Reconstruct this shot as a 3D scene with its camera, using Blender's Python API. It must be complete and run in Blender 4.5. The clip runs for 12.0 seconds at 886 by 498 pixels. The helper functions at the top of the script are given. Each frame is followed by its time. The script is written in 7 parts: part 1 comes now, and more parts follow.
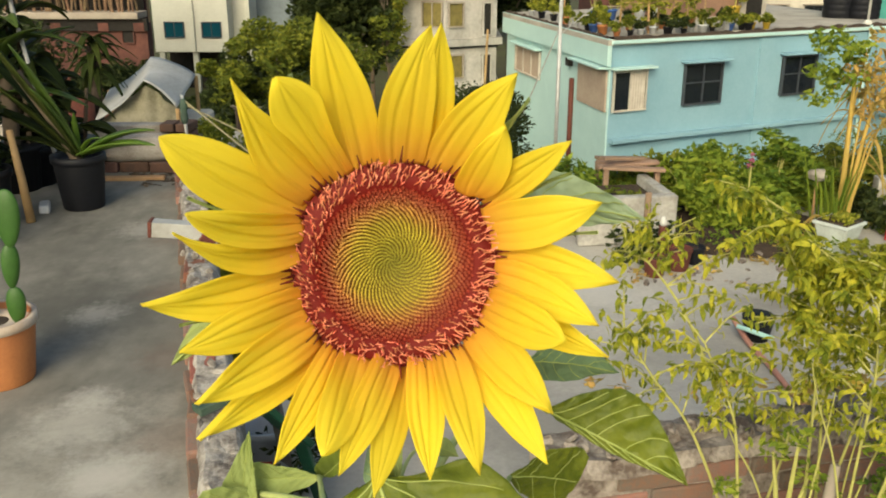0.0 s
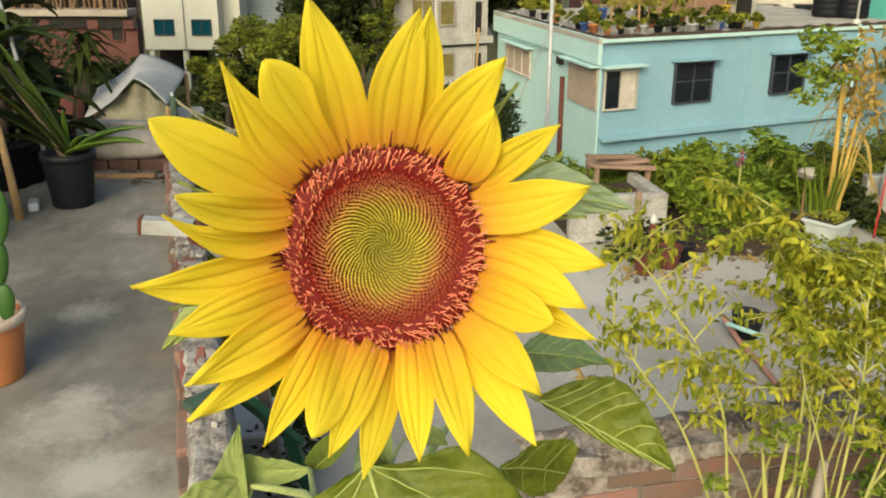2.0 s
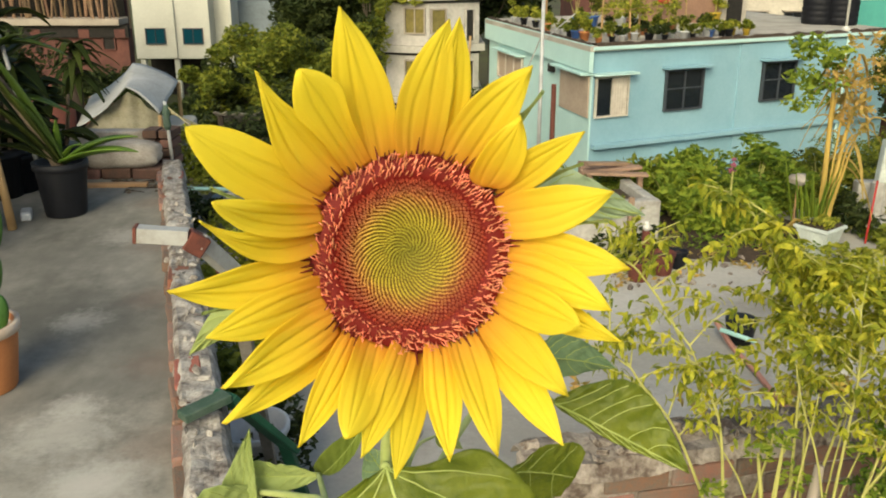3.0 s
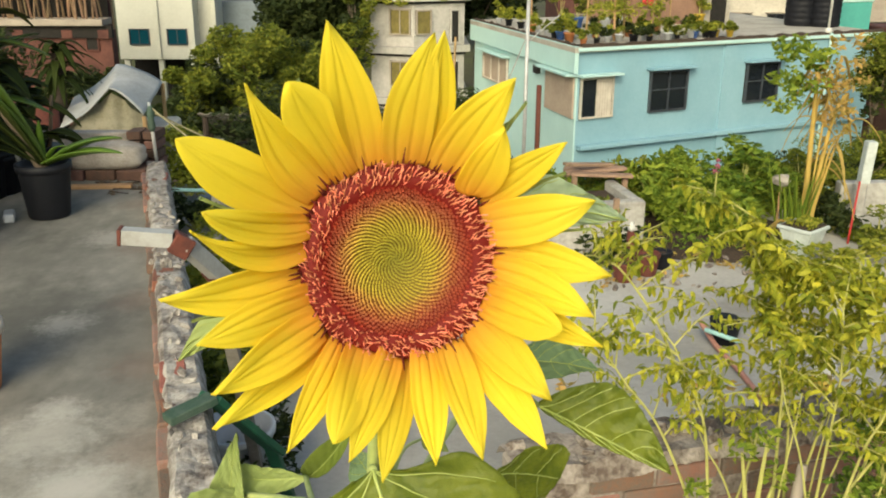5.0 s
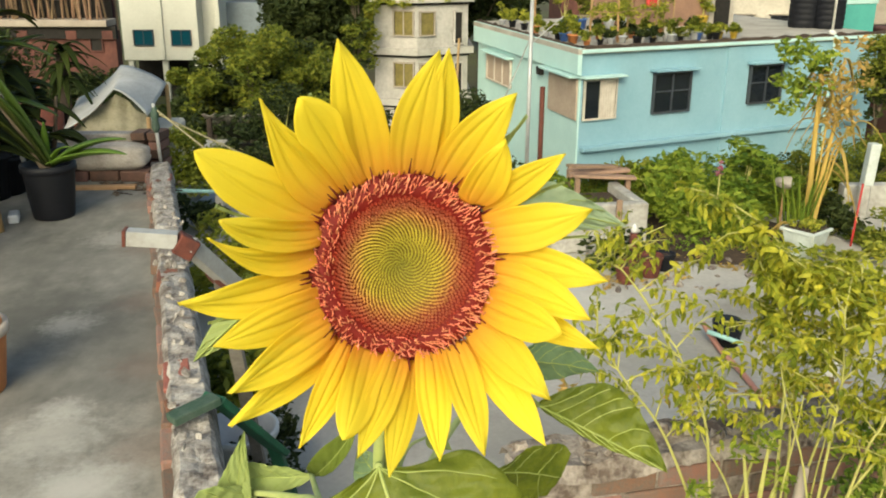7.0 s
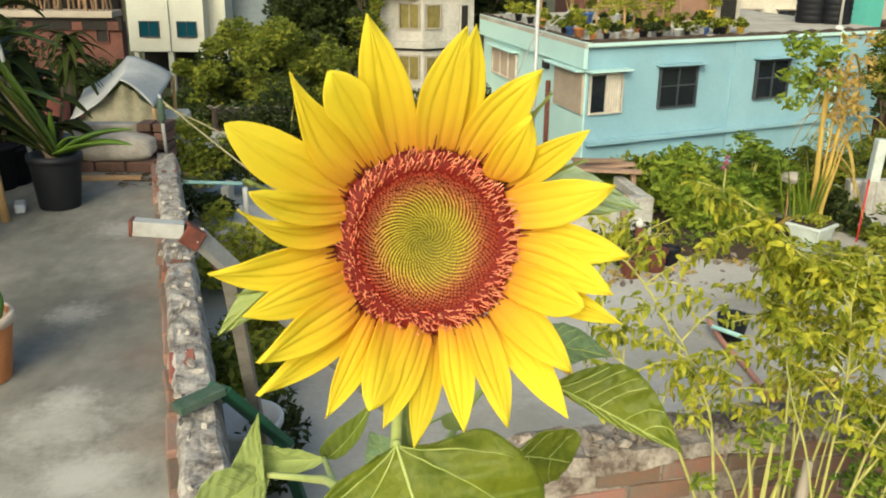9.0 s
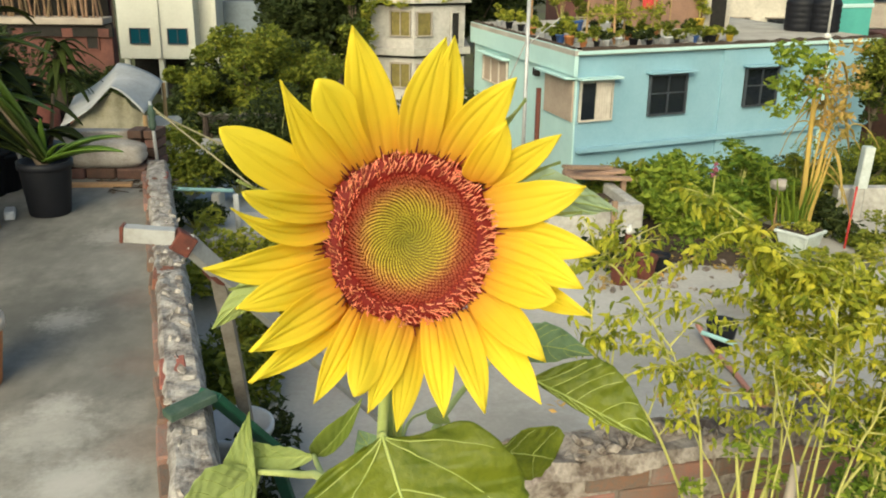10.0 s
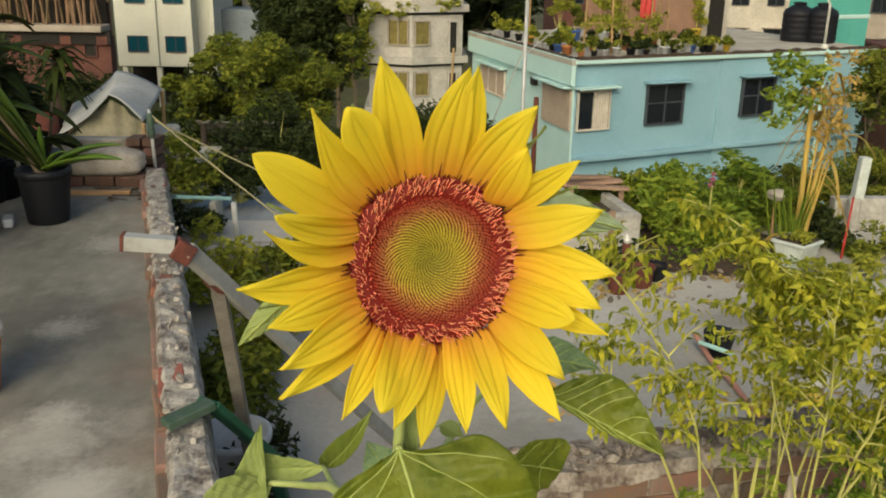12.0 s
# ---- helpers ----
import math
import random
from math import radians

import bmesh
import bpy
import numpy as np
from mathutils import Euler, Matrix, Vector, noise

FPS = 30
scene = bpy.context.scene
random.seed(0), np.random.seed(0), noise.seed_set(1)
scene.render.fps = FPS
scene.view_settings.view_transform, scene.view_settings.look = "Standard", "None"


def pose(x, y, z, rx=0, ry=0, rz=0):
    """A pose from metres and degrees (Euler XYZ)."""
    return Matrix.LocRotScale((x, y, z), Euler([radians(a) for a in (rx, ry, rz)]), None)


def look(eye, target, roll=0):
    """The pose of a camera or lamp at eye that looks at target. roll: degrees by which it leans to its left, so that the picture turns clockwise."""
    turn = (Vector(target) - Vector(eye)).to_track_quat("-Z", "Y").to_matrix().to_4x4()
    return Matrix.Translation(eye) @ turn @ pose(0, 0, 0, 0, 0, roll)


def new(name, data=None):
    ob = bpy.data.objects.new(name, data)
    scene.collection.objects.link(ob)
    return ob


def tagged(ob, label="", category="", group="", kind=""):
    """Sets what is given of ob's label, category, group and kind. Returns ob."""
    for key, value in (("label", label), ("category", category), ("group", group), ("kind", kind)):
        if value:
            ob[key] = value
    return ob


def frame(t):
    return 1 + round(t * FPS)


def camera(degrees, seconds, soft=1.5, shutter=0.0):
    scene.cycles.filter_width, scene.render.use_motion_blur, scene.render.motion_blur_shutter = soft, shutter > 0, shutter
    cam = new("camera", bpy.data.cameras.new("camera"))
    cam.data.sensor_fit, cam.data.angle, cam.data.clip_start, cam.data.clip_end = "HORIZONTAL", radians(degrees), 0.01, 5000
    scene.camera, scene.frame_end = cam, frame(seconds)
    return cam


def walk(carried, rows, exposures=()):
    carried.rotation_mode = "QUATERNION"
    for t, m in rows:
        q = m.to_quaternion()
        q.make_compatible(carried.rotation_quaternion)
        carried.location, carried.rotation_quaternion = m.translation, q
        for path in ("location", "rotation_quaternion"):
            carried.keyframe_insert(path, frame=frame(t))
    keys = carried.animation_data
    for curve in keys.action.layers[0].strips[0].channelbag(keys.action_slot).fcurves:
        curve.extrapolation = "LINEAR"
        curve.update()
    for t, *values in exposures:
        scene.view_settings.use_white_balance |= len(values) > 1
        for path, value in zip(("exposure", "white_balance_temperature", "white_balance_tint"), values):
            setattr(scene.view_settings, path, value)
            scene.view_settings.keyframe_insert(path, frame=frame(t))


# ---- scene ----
cam = camera(52.5, 12.0, soft=1.95)
walk(cam, [
    (0, pose(0.0000, 0.0000, 1.8000, 70.900, -0.000, 0.000)),
    (0.5, pose(0.0020, -0.0011, 1.7994, 70.765, 0.039, 0.033)),
    (1, pose(0.0023, -0.0038, 1.7986, 70.725, -0.213, -0.447)),
    (1.5, pose(0.0013, -0.0020, 1.7981, 70.741, -0.319, -0.630)),
    (2, pose(0.0004, -0.0022, 1.7968, 70.801, -0.193, -0.548)),
    (2.5, pose(-0.0017, -0.0032, 1.7971, 70.967, 0.019, -0.788)),
    (3, pose(-0.0086, -0.0072, 1.7977, 71.289, -0.080, -1.092)),
    (5, pose(-0.0087, -0.0112, 1.8010, 71.349, -0.251, -1.995)),
    (5.5, pose(-0.0086, -0.0058, 1.8008, 71.285, -0.261, -1.960)),
    (6, pose(-0.0084, -0.0075, 1.8023, 71.320, -0.335, -1.817)),
    (6.5, pose(-0.0093, -0.0151, 1.8052, 71.505, -0.429, -1.641)),
    (7, pose(-0.0094, -0.0220, 1.8061, 71.425, -0.304, -1.771)),
    (9, pose(-0.0152, -0.0262, 1.8020, 71.010, -0.603, -1.388)),
    (9.5, pose(-0.0153, -0.0382, 1.8075, 71.224, -0.636, -1.878)),
    (10, pose(-0.0127, -0.0428, 1.8045, 71.467, -0.752, -1.939)),
    (10.5, pose(-0.0170, -0.0502, 1.8040, 71.762, -0.577, -2.147)),
    (11, pose(-0.0167, -0.0561, 1.8067, 71.864, -0.609, -2.142)),
    (11.5, pose(-0.0096, -0.0450, 1.8117, 71.823, -0.666, -1.929)),
    (12, pose(-0.0209, -0.0504, 1.8112, 72.005, -0.998, -2.061)),
], exposures=[(0.0, 0.21, 7250, 0), (9.5, 0.43, 6950, -3), (10.0, 0.36, 6970, -3), (10.5, 0.13, 7000, -2), (11.0, 0.12, 7050, -1), (11.5, -0.05, 7120, 0), (12.0, -0.12, 7200, 1)])

# ---- sky and sun ----
SUN_ELEVATION, SUN_AZIMUTH = 31.0, -164.0      # degrees; azimuth from the y axis towards x
world = bpy.data.worlds.new("sky")
scene.world = world
world.use_nodes = True
sky = world.node_tree.nodes.new("ShaderNodeTexSky")
sky.sky_type, sky.sun_disc = 'NISHITA', False
sky.sun_elevation, sky.sun_rotation = radians(SUN_ELEVATION), radians(SUN_AZIMUTH)
sky.dust_density, sky.air_density = 4.0, 1.0
background = world.node_tree.nodes["Background"]
background.inputs["Strength"].default_value = 0.15
world.node_tree.links.new(sky.outputs[0], background.inputs["Color"])

sun_data = bpy.data.lights.new("sun", 'SUN')
sun_data.energy, sun_data.angle, sun_data.color = 2.0, radians(34), (1.0, 0.92, 0.78)
sun = new("sun", sun_data)
_e, _a = radians(SUN_ELEVATION), radians(SUN_AZIMUTH)
sun.matrix_world = look((math.sin(_a) * math.cos(_e) * 50, math.cos(_a) * math.cos(_e) * 50, math.sin(_e) * 50), (0, 0, 0))

# ---- materials ----
def material(name, colour, second=None, rough=0.8, scale=4.0, fine=60.0, bump=0.15, metal=0.0, vary=0.0, spec=0.4,
             translucent=0.0, island=False, contrast=1.0, bump_distance=0.01, stretch=(1, 1, 1)):
    """Procedural surface: two colours mixed by a broad and a fine noise, fine relief, variation from piece to piece."""
    m = bpy.data.materials.new(name)
    m.use_nodes = True
    nt = m.node_tree
    bs, out = nt.nodes["Principled BSDF"], nt.nodes["Material Output"]
    second = second or tuple(c * 0.65 for c in colour)
    tc = nt.nodes.new("ShaderNodeTexCoord")
    mp = nt.nodes.new("ShaderNodeMapping")
    mp.inputs["Scale"].default_value = stretch
    nt.links.new(tc.outputs["Object"], mp.inputs["Vector"])
    n1 = nt.nodes.new("ShaderNodeTexNoise")
    n1.inputs["Scale"].default_value, n1.inputs["Detail"].default_value, n1.inputs["Roughness"].default_value = scale, 6, 0.62
    n2 = nt.nodes.new("ShaderNodeTexNoise")
    n2.inputs["Scale"].default_value, n2.inputs["Detail"].default_value = fine, 4
    for n in (n1, n2):
        nt.links.new(mp.outputs[0], n.inputs["Vector"])
    add = nt.nodes.new("ShaderNodeMath")
    add.operation = 'MULTIPLY_ADD'
    add.inputs[1].default_value = 0.35
    nt.links.new(n2.outputs["Fac"], add.inputs[0])
    nt.links.new(n1.outputs["Fac"], add.inputs[2])
    ramp = nt.nodes.new("ShaderNodeMapRange")
    ramp.inputs["From Min"].default_value, ramp.inputs["From Max"].default_value = 0.67 - 0.2 / contrast, 0.67 + 0.2 / contrast
    nt.links.new(add.outputs[0], ramp.inputs["Value"])
    mix = nt.nodes.new("ShaderNodeMix")
    mix.data_type = 'RGBA'
    mix.inputs["A"].default_value, mix.inputs["B"].default_value = (*second, 1), (*colour, 1)
    nt.links.new(ramp.outputs["Result"], mix.inputs["Factor"])
    last = mix.outputs["Result"]
    if vary:
        hsv = nt.nodes.new("ShaderNodeHueSaturation")
        if island:
            src = nt.nodes.new("ShaderNodeNewGeometry").outputs["Random Per Island"]
        else:
            src = nt.nodes.new("ShaderNodeObjectInfo").outputs["Random"]
        mr = nt.nodes.new("ShaderNodeMapRange")
        mr.inputs["To Min"].default_value, mr.inputs["To Max"].default_value = 1 - vary, 1 + vary
        nt.links.new(src, mr.inputs["Value"])
        nt.links.new(mr.outputs["Result"], hsv.inputs["Value"])
        mh = nt.nodes.new("ShaderNodeMapRange")
        mh.inputs["To Min"].default_value, mh.inputs["To Max"].default_value = 0.5 + vary * 0.05, 0.5 - vary * 0.05
        nt.links.new(src, mh.inputs["Value"])
        nt.links.new(mh.outputs["Result"], hsv.inputs["Hue"])
        nt.links.new(last, hsv.inputs["Color"])
        last = hsv.outputs["Color"]
    nt.links.new(last, bs.inputs["Base Color"])
    bs.inputs["Roughness"].default_value, bs.inputs["Metallic"].default_value = rough, metal
    bs.inputs["Specular IOR Level"].default_value = spec
    if bump:
        b = nt.nodes.new("ShaderNodeBump")
        b.inputs["Strength"].default_value, b.inputs["Distance"].default_value = bump, bump_distance
        nt.links.new(add.outputs[0], b.inputs["Height"])
        nt.links.new(b.outputs[0], bs.inputs["Normal"])
    if translucent:
        tr = nt.nodes.new("ShaderNodeBsdfTranslucent")
        nt.links.new(last, tr.inputs["Color"])
        ms = nt.nodes.new("ShaderNodeMixShader")
        ms.inputs[0].default_value = translucent
        nt.links.new(bs.outputs[0], ms.inputs[1])
        nt.links.new(tr.outputs[0], ms.inputs[2])
        nt.links.new(ms.outputs[0], out.inputs["Surface"])
    return m


def petal_material():
    """Yellow ray petals, orange towards the base, with fine veins along the length."""
    m = bpy.data.materials.new("petal_yellow")
    m.use_nodes = True
    nt = m.node_tree
    bs, out = nt.nodes["Principled BSDF"], nt.nodes["Material Output"]
    uv = nt.nodes.new("ShaderNodeUVMap")
    sep = nt.nodes.new("ShaderNodeSeparateXYZ")
    nt.links.new(uv.outputs[0], sep.inputs[0])
    # orange foot: petal pigment, and partly shade near the disc put into the ramp
    ramp = nt.nodes.new("ShaderNodeValToRGB")
    e = ramp.color_ramp.elements
    e[0].position, e[0].color = 0.0, (0.87, 0.45, 0.060, 1)
    e[1].position, e[1].color = 1.0, (0.93, 0.81, 0.085, 1)
    for p, c in ((0.14, (0.89, 0.565, 0.070, 1)), (0.32, (0.91, 0.69, 0.068, 1)), (0.6, (0.92, 0.765, 0.072, 1))):
        k = e.new(p)
        k.color = c
    mp = nt.nodes.new("ShaderNodeMapping")
    mp.inputs["Scale"].default_value = (26, 1.4, 1)
    nt.links.new(uv.outputs[0], mp.inputs["Vector"])
    ns = nt.nodes.new("ShaderNodeTexNoise")
    ns.inputs["Scale"].default_value, ns.inputs["Detail"].default_value = 1.0, 4
    nt.links.new(mp.outputs[0], ns.inputs["Vector"])
    wob = nt.nodes.new("ShaderNodeMath")
    wob.operation = 'MULTIPLY_ADD'
    wob.inputs[1].default_value, wob.inputs[2].default_value = 0.12, -0.06
    nt.links.new(ns.outputs["Fac"], wob.inputs[0])
    ad = nt.nodes.new("ShaderNodeMath")
    nt.links.new(sep.outputs["Y"], ad.inputs[0])
    nt.links.new(wob.outputs[0], ad.inputs[1])
    nt.links.new(ad.outputs[0], ramp.inputs["Fac"])
    hsv = nt.nodes.new("ShaderNodeHueSaturation")
    inf = nt.nodes.new("ShaderNodeObjectInfo")
    mr = nt.nodes.new("ShaderNodeMapRange")
    mr.inputs["To Min"].default_value, mr.inputs["To Max"].default_value = 0.93, 1.05
    nt.links.new(inf.outputs["Random"], mr.inputs["Value"])
    nt.links.new(mr.outputs["Result"], hsv.inputs["Value"])
    nt.links.new(ramp.outputs["Color"], hsv.inputs["Color"])
    nt.links.new(hsv.outputs["Color"], bs.inputs["Base Color"])
    bs.inputs["Roughness"].default_value, bs.inputs["Specular IOR Level"].default_value = 0.6, 0.25
    b = nt.nodes.new("ShaderNodeBump")
    b.inputs["Strength"].default_value, b.inputs["Distance"].default_value = 0.09, 0.0006
    nt.links.new(ns.outputs["Fac"], b.inputs["Height"])
    nt.links.new(b.outputs[0], bs.inputs["Normal"])
    tr = nt.nodes.new("ShaderNodeBsdfTranslucent")
    nt.links.new(hsv.outputs["Color"], tr.inputs["Color"])
    ms = nt.nodes.new("ShaderNodeMixShader")
    ms.inputs[0].default_value = 0.5
    nt.links.new(bs.outputs[0], ms.inputs[1])
    nt.links.new(tr.outputs[0], ms.inputs[2])
    nt.links.new(ms.outputs[0], out.inputs["Surface"])
    return m


def radial_material(name, stops, reach, rough=0.7, vary=0.15):
    """A surface whose pigment runs in rings round the object's own axis."""
    m = bpy.data.materials.new(name)
    m.use_nodes = True
    nt = m.node_tree
    bs = nt.nodes["Principled BSDF"]
    tc = nt.nodes.new("ShaderNodeTexCoord")
    mu = nt.nodes.new("ShaderNodeVectorMath")
    mu.operation = 'MULTIPLY'
    mu.inputs[1].default_value = (1, 1, 0)
    nt.links.new(tc.outputs["Object"], mu.inputs[0])
    ln = nt.nodes.new("ShaderNodeVectorMath")
    ln.operation = 'LENGTH'
    nt.links.new(mu.outputs[0], ln.inputs[0])
    ns = nt.nodes.new("ShaderNodeTexNoise")
    ns.inputs["Scale"].default_value = 180
    nt.links.new(tc.outputs["Object"], ns.inputs["Vector"])
    mr = nt.nodes.new("ShaderNodeMapRange")
    mr.inputs["From Max"].default_value = reach
    nt.links.new(ln.outputs["Value"], mr.inputs["Value"])
    wb = nt.nodes.new("ShaderNodeMath")
    wb.operation = 'MULTIPLY_ADD'
    wb.inputs[1].default_value = 0.12
    nt.links.new(ns.outputs["Fac"], wb.inputs[0])
    nt.links.new(mr.outputs["Result"], wb.inputs[2])
    ramp = nt.nodes.new("ShaderNodeValToRGB")
    e = ramp.color_ramp.elements
    e[0].position, e[0].color = stops[0][0], (*stops[0][1], 1)
    e[1].position, e[1].color = stops[-1][0], (*stops[-1][1], 1)
    for p, c in stops[1:-1]:
        k = e.new(p)
        k.color = (*c, 1)
    nt.links.new(wb.outputs[0], ramp.inputs["Fac"])
    hsv = nt.nodes.new("ShaderNodeHueSaturation")
    ge = nt.nodes.new("ShaderNodeNewGeometry")
    mv = nt.nodes.new("ShaderNodeMapRange")
    mv.inputs["To Min"].default_value, mv.inputs["To Max"].default_value = 1 - vary, 1 + vary
    nt.links.new(ge.outputs["Random Per Island"], mv.inputs["Value"])
    nt.links.new(mv.outputs["Result"], hsv.inputs["Value"])
    nt.links.new(ramp.outputs["Color"], hsv.inputs["Color"])
    nt.links.new(hsv.outputs["Color"], bs.inputs["Base Color"])
    bs.inputs["Roughness"].default_value, bs.inputs["Specular IOR Level"].default_value = rough, 0.3
    return m


def glass_material(name, colour):
    m = bpy.data.materials.new(name)
    m.use_nodes = True
    bs = m.node_tree.nodes["Principled BSDF"]
    bs.inputs["Base Color"].default_value = (*colour, 1)
    bs.inputs["Roughness"].default_value, bs.inputs["Specular IOR Level"].default_value = 0.06, 0.6
    return m


PETAL = petal_material()
DISC = radial_material("disc_flesh", [(0.0, (0.12, 0.10, 0.012)), (0.45, (0.13, 0.085, 0.012)), (0.66, (0.14, 0.005, 0.003)), (1.0, (0.11, 0.005, 0.003))], 0.030)
BUD = radial_material("floret_bud", [(0.0, (0.20, 0.19, 0.02)), (0.20, (0.31, 0.28, 0.030)), (0.44, (0.46, 0.37, 0.045)), (0.57, (0.50, 0.27, 0.070)), (0.68, (0.44, 0.14, 0.070)), (0.79, (0.34, 0.036, 0.020)), (1.0, (0.28, 0.017, 0.010))], 0.030)
ANTHER = material("anther_pink", (0.92, 0.42, 0.25), (0.70, 0.17, 0.085), 0.6, scale=260, fine=900, bump=0.1, vary=0.3, island=True)
CHAFF = material("chaff_dark_red", (0.19, 0.018, 0.010), (0.09, 0.009, 0.005), 0.8, scale=300)
STEM = material("stem_green", (0.49, 0.54, 0.22), (0.36, 0.43, 0.13), 0.55, scale=30, fine=300, bump=0.2, bump_distance=0.001)
LEAF = material("sunflower_leaf", (0.20, 0.235, 0.022), (0.105, 0.145, 0.012), 0.5, spec=0.4, scale=42, fine=320, bump=0.7, bump_distance=0.003, contrast=1.2, translucent=0.25)
LEAF_PALE = material("sunflower_leaf_pale", (0.38, 0.46, 0.17), (0.29, 0.37, 0.12), 0.6, scale=30, fine=260, bump=0.4, bump_distance=0.0012, translucent=0.3)
LEAF_GREY = material("sunflower_leaf_greyish", (0.22, 0.32, 0.17), (0.15, 0.24, 0.12), 0.6, scale=30, fine=260, bump=0.4, bump_distance=0.0012, translucent=0.2)
LEAF_YOUNG = material("young_leaf_green", (0.21, 0.27, 0.045), (0.15, 0.205, 0.030), 0.55, scale=30, fine=260, bump=0.3, bump_distance=0.0012, translucent=0.25)
VEIN = material("leaf_vein", (0.42, 0.48, 0.15), (0.30, 0.37, 0.09), 0.55, scale=60, bump=0.0)
CONCRETE = material("worn_roof_concrete", (0.262, 0.250, 0.222), (0.122, 0.117, 0.103), 0.92, scale=0.9, fine=11, bump=0.3, contrast=1.35, stretch=(1.0, 0.55, 1.0))


def tone_patch(mat, centre, radius, colour, strength, seed):
    """A broad patch of another tone with a ragged outline, laid over a material's base colour."""
    nt = mat.node_tree
    bs = nt.nodes["Principled BSDF"]
    link = bs.inputs["Base Color"].links[0]
    source = link.from_socket
    tc = nt.nodes.new("ShaderNodeTexCoord")
    dist = nt.nodes.new("ShaderNodeVectorMath")
    dist.operation = 'DISTANCE'
    dist.inputs[1].default_value = centre
    nt.links.new(tc.outputs["Object"], dist.inputs[0])
    ns = nt.nodes.new("ShaderNodeTexNoise")
    ns.noise_dimensions = '4D'
    ns.inputs["W"].default_value = seed
    ns.inputs["Scale"].default_value, ns.inputs["Detail"].default_value, ns.inputs["Roughness"].default_value = 3.4 / radius, 8, 0.75
    nt.links.new(tc.outputs["Object"], ns.inputs["Vector"])
    wob = nt.nodes.new("ShaderNodeMath")
    wob.operation = 'MULTIPLY_ADD'
    wob.inputs[1].default_value = 2.6 * radius
    nt.links.new(ns.outputs["Fac"], wob.inputs[0])
    nt.links.new(dist.outputs["Value"], wob.inputs[2])
    mr = nt.nodes.new("ShaderNodeMapRange")
    mr.interpolation_type = 'SMOOTHSTEP'
    mr.inputs["From Min"].default_value, mr.inputs["From Max"].default_value = radius * 2.6, radius * 1.5
    mr.inputs["To Max"].default_value = strength
    nt.links.new(wob.outputs[0], mr.inputs["Value"])
    mix = nt.nodes.new("ShaderNodeMix")
    mix.data_type = 'RGBA'
    mix.inputs["B"].default_value = (*colour, 1)
    nt.links.new(source, mix.inputs["A"])
    nt.links.new(mr.outputs["Result"], mix.inputs["Factor"])
    nt.links.new(mix.outputs["Result"], bs.inputs["Base Color"])


# pale dried cement stain at the near end of the strip
tone_patch(CONCRETE, (-1.2, 2.2, 0), 1.0, (0.42, 0.39, 0.34), 0.7, 1.0)
# four darker blotches farther along the strip
tone_patch(CONCRETE, (-1.9, 4.25, 0), 0.55, (0.085, 0.083, 0.074), 0.65, 5.0)
tone_patch(CONCRETE, (-1.25, 4.1, 0), 0.5, (0.12, 0.115, 0.10), 0.55, 17.0)
tone_patch(CONCRETE, (-1.75, 5.6, 0), 0.5, (0.13, 0.125, 0.11), 0.4, 19.0)
tone_patch(CONCRETE, (-2.3, 5.2, 0), 0.45, (0.10, 0.098, 0.088), 0.5, 8.0)
# small pale dried stains
tone_patch(CONCRETE, (-1.42, 3.1, 0), 0.22, (0.48, 0.46, 0.42), 0.5, 11.0)
tone_patch(CONCRETE, (-1.15, 2.75, 0), 0.18, (0.50, 0.48, 0.44), 0.45, 14.0)
for x_, y_, r_, v_ in ((-1.22, 2.75, 0.16, 0.52), (-1.45, 3.3, 0.12, 0.50), (-1.05, 2.25, 0.14, 0.48), (-1.75, 4.2, 0.15, 0.42), (-1.95, 5.6, 0.2, 0.40)):
    tone_patch(CONCRETE, (x_, y_, 0), r_, (v_, v_ * 0.96, v_ * 0.89), 0.45, x_ * 7)
# reddish-brown stains beside the curb
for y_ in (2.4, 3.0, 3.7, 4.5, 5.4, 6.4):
    tone_patch(CONCRETE, (-0.80 - (y_ - 2.2) * 0.293, y_, 0), 0.17, (0.18, 0.125, 0.10), 0.4, y_ * 3)
CONCRETE_LOW = material("pale_roof_concrete", (0.48, 0.46, 0.425), (0.32, 0.305, 0.28), 0.9, scale=0.9, fine=30, bump=0.3)
# darker and paler stains on the lower roof
for x_, y_, r_, c_, k_ in ((0.6, 4.4, 0.5, (0.24, 0.225, 0.205), 0.6), (1.7, 5.4, 0.6, (0.26, 0.25, 0.23), 0.6), (-0.3, 5.2, 0.35, (0.33, 0.26, 0.21), 0.7), (2.6, 6.2, 0.5, (0.20, 0.185, 0.165), 0.7), (1.2, 6.5, 0.4, (0.56, 0.545, 0.51), 0.5), (2.3, 4.2, 0.4, (0.55, 0.54, 0.50), 0.5), (0.1, 3.6, 0.3, (0.22, 0.205, 0.185), 0.5)):
    tone_patch(CONCRETE_LOW, (x_, y_, -0.8), r_, c_, k_, x_ * 5 + y_)
PLASTER = material("crumbling_plaster", (0.45, 0.42, 0.385), (0.11, 0.088, 0.076), 0.95, scale=9, fine=60, bump=0.6, contrast=1.35, bump_distance=0.02)
BRICK = material("red_brick", (0.27, 0.105, 0.070), (0.15, 0.064, 0.047), 0.9, scale=14, fine=120, bump=0.6, vary=0.25)
RUBBLE_EARTH = material("earthy_rubble", (0.34, 0.30, 0.265), (0.10, 0.075, 0.062), 0.95, scale=9, fine=60, bump=0.9, contrast=1.5, bump_distance=0.02)
